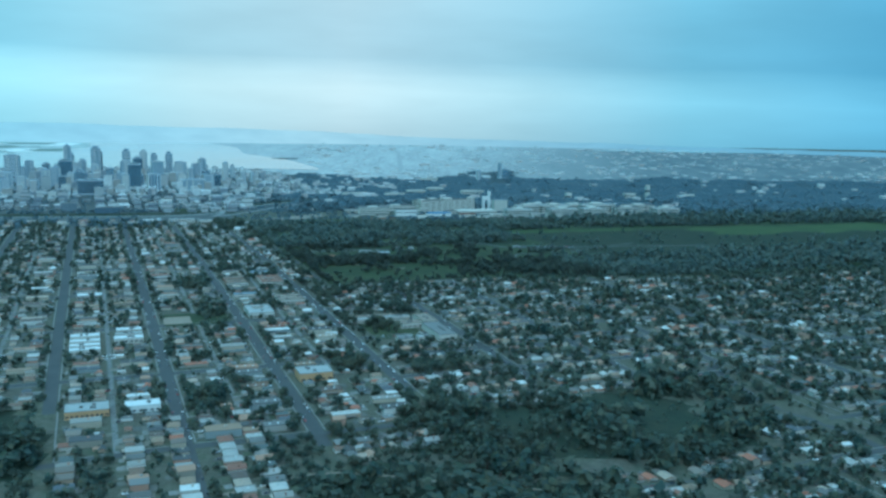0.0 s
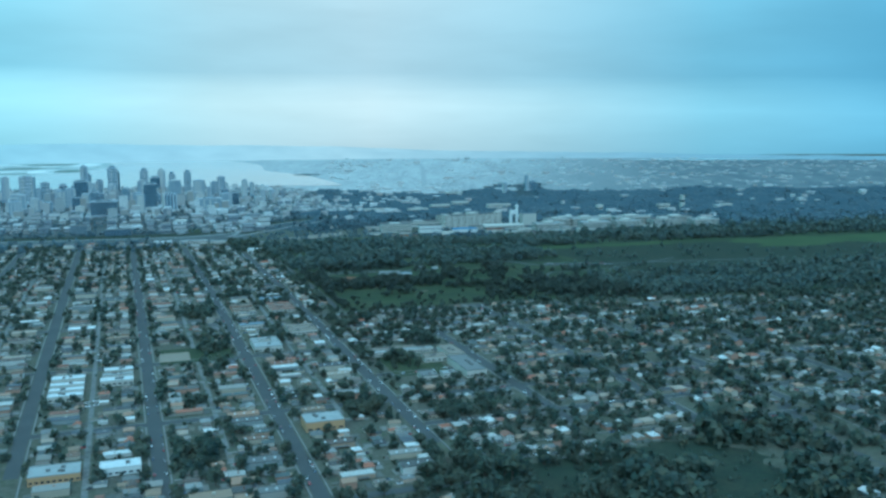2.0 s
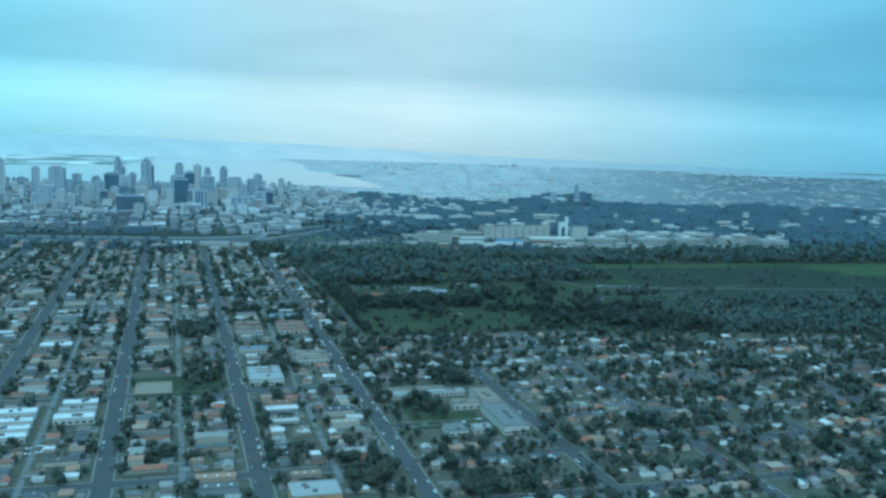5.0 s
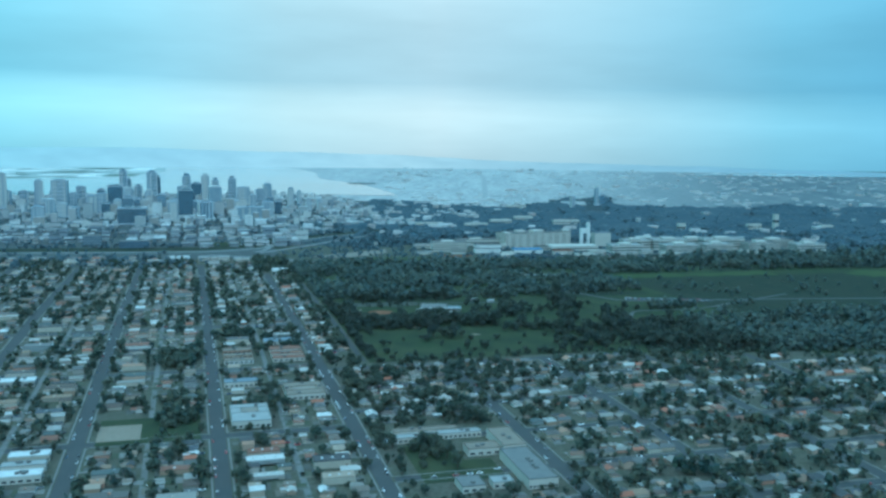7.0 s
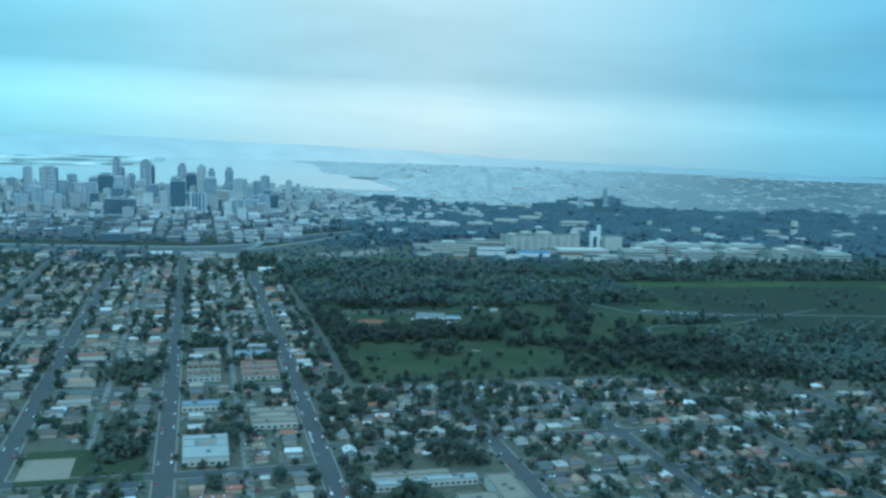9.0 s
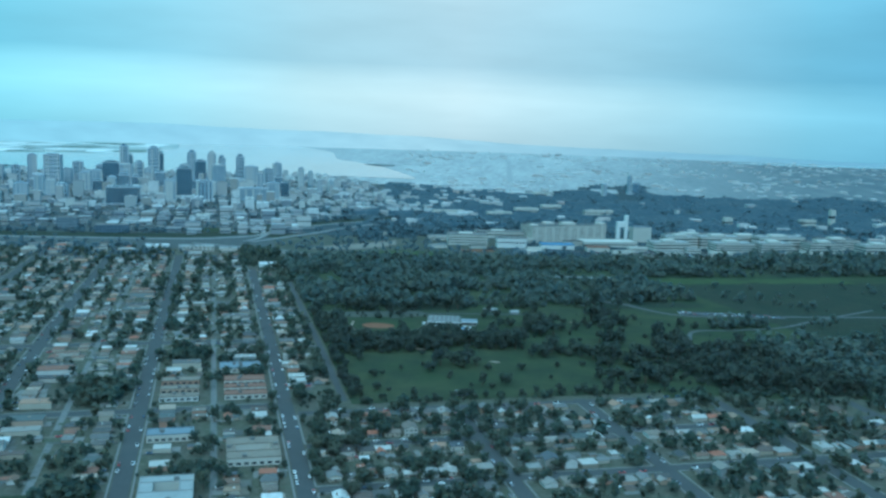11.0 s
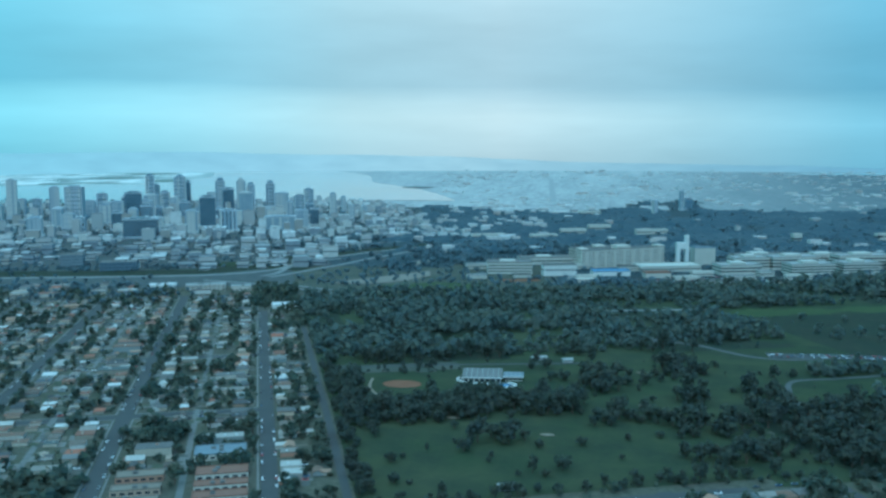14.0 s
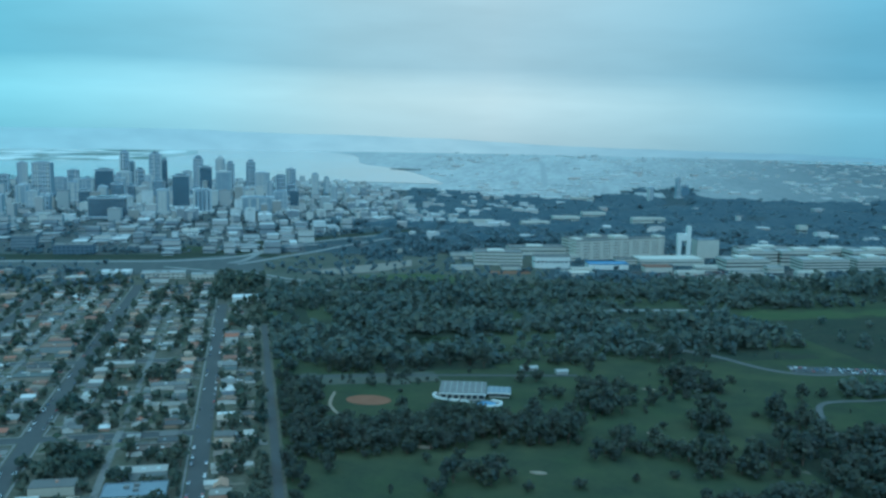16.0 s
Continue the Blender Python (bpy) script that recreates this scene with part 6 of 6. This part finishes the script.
for t in ((-1105, 2150, 15, 12, 76, "stone", SN, "flat"), (-1151, 2250, 13, 12, 34, "stone", SN, "flat"), (-1086, 2200, 14, 12, 37, "stone", GL, "flat"), (-1068, 2230, 15, 12, 61, "stone", SN, "round"),
          (-984, 2160, 30, 20, 63, "stone", GL, "flat"), (-1005, 2250, 19, 15, 32, "stone", SN, "flat"), (-1007, 2300, 18, 14, 44, "stone", GL, "flat"), (-851, 2130, 29, 20, 55, "glass", DK, "flat"),
          (-863, 2050, 18, 14, 36, "stone", SN, "flat"), (-846, 2060, 19, 15, 41, "stone", SN, "flat"), (-680, 1820, 47, 20, 30, "glass", DK, "flat"), (-953, 2400, 16, 13, 82, "stone", GL, "round"),
          (-958, 2440, 11, 12, 57, "stone", GL, "flat"), (-897, 2290, 25, 20, 43, "stone", SN, "flat"), (-896, 2350, 17, 14, 49, "stone", GL, "step"), (-863, 2350, 21, 17, 81, "stone", GL, "round"),
          (-877, 2420, 10, 12, 66, "glass", DK, "flat"), (-829, 2250, 14, 12, 40, "ribbed", SN, "flat"), (-654, 2000, 25, 18, 55, "glass", DK, "flat"), (-780, 2310, 15, 12, 48, "stone", SN, "flat"),
          (-831, 2480, 18, 14, 70, "stone", GL, "step"), (-760, 2350, 22, 17, 55, "glass", DK, "flat"), (-598, 1950, 24, 19, 36, "ribbed", GL, "flat"), (-797, 2514, 17, 14, 68, "stone", SN, "step"),
          (-750, 2450, 15, 12, 62, "stone", GL, "step"), (-665, 2200, 22, 17, 53, "ribbed", SN, "flat"), (-729, 2512, 16, 13, 63, "stone", GL, "step"), (-679, 2440, 27, 20, 42, "stone", SN, "flat"),
          (-537, 2020, 49, 20, 22, "ribbed", SN, "flat"), (-615, 2300, 12, 12, 31, "ribbed", SN, "flat"), (-634, 2420, 18, 15, 39, "stone", DK, "flat"), (-641, 2508, 18, 14, 48, "stone", GL, "round"),
          (-503, 2100, 14, 12, 31, "glass", DK, "flat"), (-510, 2050, 19, 16, 31, "stone", SN, "flat"), (-545, 2360, 11, 12, 48, "stone", SN, "round"), (-548, 2450, 7, 12, 35, "stone", SN, "flat"),
          (-478, 2250, 9, 12, 29, "stone", SN, "flat"), (-466, 2300, 9, 12, 26, "stone", SN, "round"), (-872, 1950, 16, 13, 26, "stone", SN, "flat"), (-823, 1900, 15, 12, 23, "stone", GL, "flat"),
          (90, 2480, 8, 8, 30, "stone", SN, "flat"), (152, 2600, 7, 7, 42, "stone", SN, "flat"), (166, 2610, 14, 10, 26, "glass", GL, "flat")):
    city_tower(*t)

for k in range(34):
    a, b = rng.gauss(-760, 190), rng.gauss(2130, 150)
    if uv(a, b)[0] > 330 or b < 1800 or any(abs(a - o.matrix_basis.translation.x) < 28 and abs(b - o.matrix_basis.translation.y) < 30 for o in scene.objects if o.name.startswith("office_tower")):
        continue
    st = rng.choice(("stone", "stone", "ribbed", "glass"))
    city_tower(a, b, rng.uniform(10, 20), rng.uniform(10, 18), rng.uniform(20, 42), st, rng.choice((GL, DK)) if st == "glass" else SN, rng.choice(("flat", "flat", "step")))
TOWER_SPOTS = [(o.matrix_basis.translation.x, o.matrix_basis.translation.y) for o in scene.objects if o.name.startswith("office_tower")]
for args in (("office_block", "long blue-grey office block above the freeway", -48, 1592, -24, 1606, 13, mat_bluegrey, mat_greyroof, None, 4, 8, 3),
             ("office_block", "wide dark office block above the freeway", 2, 1538, 39, 1554, 10, mat_dark_wall, mat_greyroof, None, 3, 9, 3),
             ("gallery", "white hall with a pale golden roof", 111, 1705, 129, 1718, 8, mat_white, mat_cream, None, 2, 5, 1)):
    TOWER_SPOTS.append(tuple(block_building(*args).matrix_basis.translation[:2]))
blocks, made = Heap(), 0
for i in range(9000):
    x, y = rng.uniform(-1500, -120), rng.uniform(1480, 2800)
    u, v = uv(x, y)
    if v < 1528 or u > (330 if v < 1850 else 480) or v > 2870 or (x > -330 and y < 1850):
        continue
    du, dv = (u + 3000) % 68, (v - 1530) % 80
    if not (9 < du < 61 and 9 < dv < 72):
        continue
    if any(abs(x - a) < 26 and abs(y - b) < 26 for a, b in TOWER_SPOTS):
        continue
    key = (int(u // 20), int(v // 20), "city")
    if key in taken:
        continue
    taken[key] = True
    core = max(0.0, 1 - abs(x + 750) / 500) * max(0.0, 1 - abs(y - 2150) / 500)
    hgt = rng.uniform(2.0, 5) + rng.random() ** 3 * (8 + 30 * core)
    if rng.random() < 0.22:
        continue
    w, d = rng.uniform(3, 9.4), rng.uniform(2.5, 9.4)
    uc, vc = (int(u // 20) + 0.5) * 20, (int(v // 20) + 0.5) * 20
    xc, yc = xy(uc + rng.uniform(-3, 3), vc + rng.uniform(-4, 4))
    tf = turner(xc, yc, gz(xc, yc), TH)
    if made < 230 and v < 1850 and u > -200:
        made += 1
        e = tagged(new("city_building"), "low pale city building with a flat roof" if hgt < 9 else "mid-rise pale city building with a flat roof", "building", "low city buildings")
        e.matrix_basis = pose(xc, yc, gz(xc, yc), 0, 0, math.degrees(TH))
        h = Heap()
        h.box(-w, -d, -3, w, d, hgt)
        part("wall", h, mat_city, e)
        h = Heap()
        flat_top(h, -w - 0.05, -d - 0.05, w + 0.05, d + 0.05, hgt + 0.17, 0.3, 0.5)
        part("roof", h, mat_city_top, e)
        h = Heap()
        h.box(-w - 0.08, -d - 0.08, hgt * 0.5, w + 0.08, d + 0.08, hgt * 0.5 + 1.0)
        part("window_band", h, mat_glass, e, "dark window band")
        continue
    blocks.box(-w, -d, -3, w, d, hgt, 0, tf)
    blocks.box(-w - 0.2, -d - 0.2, hgt + 0.01, w + 0.2, d + 0.2, hgt + 0.5, 1, tf)
    blocks.box(-w * 0.3, -d * 0.4, hgt + 0.4, w * 0.2, d * 0.1, hgt + 2.0, 0, tf)
tagged(new("city_blocks", blocks.mesh("city_blocks", mat_city_i, mat_city_roof, mat_tower_glass)), "low pale city buildings round the towers", "buildings", kind="stuff")

BAY = [(-2900, 2300), (-2000, 2400), (-1347, 2580), (-1005, 2716), (-640, 2790), (-400, 2800), (-380, 2850), (-530, 3230), (-640, 3420), (-760, 3600), (-915, 4110), (-1274, 4598), (-1560, 4600), (-1600, 4300), (-1440, 3860), (-1480, 3560), (-1590, 3440), (-1874, 3240), (-2900, 3000)]


def pale_zone(x, y):
    """Open airfield and town by the bay; the rest out there is wooded."""
    edge = 2650 + 4.2 * max(0, x - 40) + 260 * noise.noise((x * 0.006, y * 0.005, 0)) + 170 * noise.noise((x * 0.02, y * 0.012, 7.0))
    return y > edge or y > 3900 + max(0, x - 200) * 0.9 + 200 * noise.noise((x * 0.004, y * 0.004, 5.0))


def town_zone(x, y):
    """Mixed far suburb between the woods and the open land, a mid tone standing in for haze."""
    return y > 2620 + 260 * noise.noise((x * 0.004, y * 0.003, 12.0)) + 160 * noise.noise((x * 0.015, y * 0.01, 13.0))


# ---- woods and buildings beyond the park, airfield, far suburbs ----
def by_freeway(x, y, m):
    return any(abs(x - a) < m and abs(y - b) < m for a, b in FWAY)


def DRY(x, y):
    """Dry slopes among the freeway ramps."""
    return -440 < x < -60 and 1330 < y < 1490 + 0.25 * (x + 440) + 40 * noise.noise((x * 0.02, y * 0.02, 3.0))


OPEN_CELLS = {(int(a // 12) + k, int((b - d) // 12)) for a, b in FWAY for d in range(-8, 62, 10) for k in (-1, 0, 1)}


def hides_freeway(x, y):
    return (int(x // 12), int(y // 12)) in OPEN_CELLS


items, low = [], []
for i in range(15000):
    y = 1330 + 2700 * rng.random() ** 1.3
    x = rng.uniform(-500, 60 + 0.55 * y)
    u, v = uv(x, y)
    if (v < 1330 and u > 199) or u < 205 or pale_zone(x, y) or town_zone(x, y) and rng.random() < 0.6:
        continue
    hosp = -150 < x < 420 and 1440 < y < 1680
    dens = 0.9 + 0.6 * noise.noise((x * 0.006, y * 0.004, 4.0))
    if hosp:
        dens *= 0.7
    if y > 1900:
        dens *= 0.7
    if DRY(x, y):
        dens *= 1.0
    if rng.random() > dens or (530 < u < 705 and 1340 < v < 1400):
        continue
    if hosp and any(math.hypot(x - a, y - b) < 0.42 * c + 6 for a, b, c in SOLID):
        continue
    if on_open(x, y) or y < 1900 and (by_freeway(x, y, 7) or hides_freeway(x, y) and rng.random() < 0.8):
        continue
    if y > 1900:
        continue
    else:
        items.append((x, y, gz(x, y) - 0.2, rng.uniform(3.6, 7.2) * (0.6 if hosp else 0.55 if DRY(x, y) else 1), rng.randrange(5)))
for i in range(3600):
    u, v = rng.uniform(-700, 330), rng.uniform(1345, 1575)
    x, y = xy(u, v)
    if not by_freeway(x, y, 6) and not DRY(x, y) and not on_open(x, y) and free(u, v, 2) and not near_house(x, y, 5) and not (hides_freeway(x, y) and rng.random() < 0.8) and noise.noise((x * 0.02, y * 0.03, 2.0)) > -0.15:
        items.append((x, y, gz(x, y), rng.uniform(1.5, 4.2), rng.randrange(5)))
# street and freeway-side trees of the city
for i in range(9000):
    x, y = rng.uniform(-1500, -120), rng.uniform(1240, 2700)
    u, v = uv(x, y)
    if v > 1290 and u < (330 if v < 1850 else 490):
        du = (u + 3000) % 68
        if v < 1600 and rng.random() < 0.45 or v >= 1600 and (du < 9 and du > 6 or rng.random() < 0.5):
            if y > 1900 or not by_freeway(x, y, 8) and not hides_freeway(x, y):
                items.append((x, y, gz(x, y), rng.uniform(1.8, 4.4), rng.randrange(5)))
# crowns that stand out of the far tree cover
for i in range(15000):
    y = 1700 + 2600 * rng.random() ** 1.3
    x = rng.uniform(-450, 90 + 0.56 * y)
    u, v = uv(x, y)
    if u < 335 or x < -0.15 * y and y > 1900 or any(math.hypot(x - a, y - b) < 0.5 * c + 8 for a, b, c in SOLID):
        continue
    patch = noise.noise((x * 0.011, y * 0.007, 6.0))
    if pale_zone(x, y) or town_zone(x, y):
        continue
    if patch > -0.25 or rng.random() < 0.2:
        low.append((x, y, gz(x, y) + 0.6, rng.uniform(3.2, 6.4), rng.randrange(5)))
BELT = [crown_arrays(70 + s, 11, q, 5, 0.7, 0.46, 0, 3.0) for s, q in enumerate((0.6, 0.5, 0.7, 0.55, 0.65))]
tree_stuff("distant_woods", "dark woods beyond the park, blued by haze", items, [crown_arrays(60 + s, 26, q, 5, 0.6, 0.30, 1, 1.0) for s, q in enumerate((0.9, 0.75, 1.05, 0.8, 0.95))], False, mat_leaf_hazed)
tree_stuff("distant_wood_belts", "wood belts toward the bay, blued by haze", low, BELT, False, mat_leaf_hazed)


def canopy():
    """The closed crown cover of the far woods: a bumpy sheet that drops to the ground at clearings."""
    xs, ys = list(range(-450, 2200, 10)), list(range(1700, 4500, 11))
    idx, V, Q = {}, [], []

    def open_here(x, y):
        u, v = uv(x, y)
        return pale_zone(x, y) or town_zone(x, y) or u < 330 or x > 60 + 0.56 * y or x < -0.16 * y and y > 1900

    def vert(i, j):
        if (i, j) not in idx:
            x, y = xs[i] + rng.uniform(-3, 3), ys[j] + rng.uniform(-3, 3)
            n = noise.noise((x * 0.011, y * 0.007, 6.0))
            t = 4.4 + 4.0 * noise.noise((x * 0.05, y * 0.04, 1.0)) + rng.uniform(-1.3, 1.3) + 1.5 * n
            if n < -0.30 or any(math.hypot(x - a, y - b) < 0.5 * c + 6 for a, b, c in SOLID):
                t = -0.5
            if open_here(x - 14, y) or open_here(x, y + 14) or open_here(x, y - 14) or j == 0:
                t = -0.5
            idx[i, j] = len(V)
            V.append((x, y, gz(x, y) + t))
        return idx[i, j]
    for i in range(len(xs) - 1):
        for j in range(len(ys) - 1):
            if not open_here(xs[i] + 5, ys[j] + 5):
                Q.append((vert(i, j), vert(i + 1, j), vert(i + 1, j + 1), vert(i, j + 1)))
    tagged(new("distant_canopy", quads_mesh("distant_canopy", V, Q, [mat_canopy])), "closed tree cover of far woods, blued by haze", "woods", kind="stuff")


sub = Heap()
for i in range(9000):
    y = 1700 + 3000 * rng.random()
    x = rng.uniform(-700, 100 + 0.6 * y)
    u, v = uv(x, y)
    if u < 330 or x < -0.14 * y - 20 and y > 2700 or in_poly(x, y, BAY) or math.hypot(x, y) > 4700:
        continue
    pale, town = pale_zone(x, y), town_zone(x, y)
    cluster = noise.noise((x * 0.007, y * 0.004, 31.0))
    if pale:
        p = 0.40 if cluster > -0.05 else 0.08
    elif town:
        p = 0.40 if cluster > 0.05 else 0.10
    else:
        p = 0.09 if cluster > 0.25 else 0.018
        if x < -0.05 * y:
            p = 0.18
    if rng.random() > p or -260 < x < -80 and 2920 < y < 3930:
        continue
    w, d = (rng.uniform(4, 17) * rng.random() ** 0.5, rng.uniform(3, 9)) if pale or town else (rng.uniform(3, 10), rng.uniform(3, 7))
    hgt = rng.uniform(0.8, 2.4) + (5 * rng.random() ** 8) if pale or town else rng.uniform(6.0, 9.5)
    tf = turner(x, y, gz(x, y), rng.uniform(-0.1, 0.1) + rng.choice((TH, 0.05)))
    sub.box(-w, -d, -2, w, d, hgt, 0, tf)
    sub.box(-w - 0.2, -d - 0.2, hgt + 0.01, w + 0.2, d + 0.2, hgt + 0.6, 1, tf)
tagged(new("distant_suburbs", sub.mesh("distant_suburbs", mat_shed, mat_shed)), "haze-pale far suburbs and sheds near the bay", "buildings", kind="stuff")
for x, y, w, d, t in ((-60, 2000, 40, 14, 8), (-20, 2080, 36, 14, 9), (60, 2030, 50, 12, 7), (-100, 1920, 40, 14, 6), (-180, 1900, 50, 12, 7), (250, 1900, 12, 10, 14), (-40, 2450, 44, 14, 8), (390, 1990, 26, 10, 9), (430, 2000, 8, 8, 26), (520, 2010, 24, 10, 8)):
    slab_building("museum_building", "pale museum building among dark trees", x, y, w, d, t, 16, mat_hosp, mat_hosp, 2)
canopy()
sheet("woodland_floor", list(range(-450, 2301, 30)), list(range(1300, 4501, 40)), lambda x, y: not pale_zone(x, y) and not DRY(x, y) and (uv(x, y)[1] > 1335 and uv(x, y)[0] > 205 and not (x < -0.16 * y and y > 1900)), 0.25, mat_wood_floor, "dark scrub under far woods, toned for shade and haze", "scrub")
sheet("dry_slope", list(range(-450, -40, 15)), list(range(1300, 1651, 15)), lambda x, y: DRY(x, y) and uv(x, y)[1] > 1335 and uv(x, y)[0] > 205, 0.2, mat_dry, "dry grass slopes among freeway ramps", "grass")
sheet("city_floor", frange(-700, 530, 30), frange(1405, 2850, 30), lambda u, v: u < 200 or v > 1660 and u < 320 or v > 1800, 0.2, mat_city_floor, "grey paved ground of the city blocks", "ground", True)
FARX = list(range(-4000, -800, 200)) + list(range(-800, 600, 30)) + list(range(600, 3400, 200))
sheet("far_land", FARX, list(range(2200, 4951, 40)), lambda x, y: x > -1300 and (pale_zone(x, y) or town_zone(x, y)) and math.hypot(x, y) < 4900 and y > 2600 - 0.1 * min(0, x + 700) - (400 if x > -350 else 0), 0.55, mat_far_land, "pale hazy airfield and bay shore passing into wooded suburbs", "land")
sheet("salt_flats", FARX, list(range(2580, 4951, 40)), lambda x, y: x < -1300 and pale_zone(x, y) and math.hypot(x, y) < 4900 and y > 2600 - 0.1 * min(0, x + 700), 0.5, mat_flats, "pale marsh and flats across the bay", "land")
strip("runway", [(-128, 2790), (-190, 3900)], 16, 1.2, mat_courtroof, "grey airport runway", "runway", step=200)


# ---- bay, far shores and hills ----
def water(name, pts, label):
    P = curve_points(pts + pts[:1], 6)[:-1]
    h = Heap()
    h.add([(x, y, -34.8 + 1.4) for x, y in P], [tuple(range(len(P)))])
    structure(name, h.mesh(name, mat_water), label, "water")


water("bay", BAY, "pale still bay reflecting the overcast sky")
water("lagoon", [(640, 4330), (900, 4300), (1300, 4330), (1500, 4400), (1450, 4480), (1000, 4470), (760, 4440)], "pale strip of a far lagoon")
marsh = Heap()
for k in range(150):
    a, b = rng.uniform(-2700, -1400), rng.uniform(3290, 4560)
    if a > -1380 - 0.30 * (b - 3290) or math.hypot(a, b) > 4850:
        continue
    p, q, m = rng.uniform(25, 120), rng.uniform(18, 90), rng.randrange(3) % 2
    marsh.add([(a + p * math.cos(t * 0.524) * (1 + 0.3 * math.sin(2.1 * t + k)), b + q * math.sin(t * 0.524), gz(a, b) + 0.9 + 0.004 * k) for t in range(12)], [tuple(range(12))], m)
tagged(new("marsh_patches", marsh.mesh("marsh_patches", mat_pans, mat_reeds)), "pale salt pans and dark reed beds across the bay", "marsh", kind="stuff")
# low wooded point on the near shore of the bay
h = Heap()
h.prism([(-560 + 46 * math.cos(a * 0.4), 3330 + 40 * math.sin(a * 0.4) * (0.7 + 0.3 * math.cos(a))) for a in range(15)], -36, -32.6)
structure("headland", h.mesh("headland", mat_city_floor), "low dark wooded point on the bay shore", "land")


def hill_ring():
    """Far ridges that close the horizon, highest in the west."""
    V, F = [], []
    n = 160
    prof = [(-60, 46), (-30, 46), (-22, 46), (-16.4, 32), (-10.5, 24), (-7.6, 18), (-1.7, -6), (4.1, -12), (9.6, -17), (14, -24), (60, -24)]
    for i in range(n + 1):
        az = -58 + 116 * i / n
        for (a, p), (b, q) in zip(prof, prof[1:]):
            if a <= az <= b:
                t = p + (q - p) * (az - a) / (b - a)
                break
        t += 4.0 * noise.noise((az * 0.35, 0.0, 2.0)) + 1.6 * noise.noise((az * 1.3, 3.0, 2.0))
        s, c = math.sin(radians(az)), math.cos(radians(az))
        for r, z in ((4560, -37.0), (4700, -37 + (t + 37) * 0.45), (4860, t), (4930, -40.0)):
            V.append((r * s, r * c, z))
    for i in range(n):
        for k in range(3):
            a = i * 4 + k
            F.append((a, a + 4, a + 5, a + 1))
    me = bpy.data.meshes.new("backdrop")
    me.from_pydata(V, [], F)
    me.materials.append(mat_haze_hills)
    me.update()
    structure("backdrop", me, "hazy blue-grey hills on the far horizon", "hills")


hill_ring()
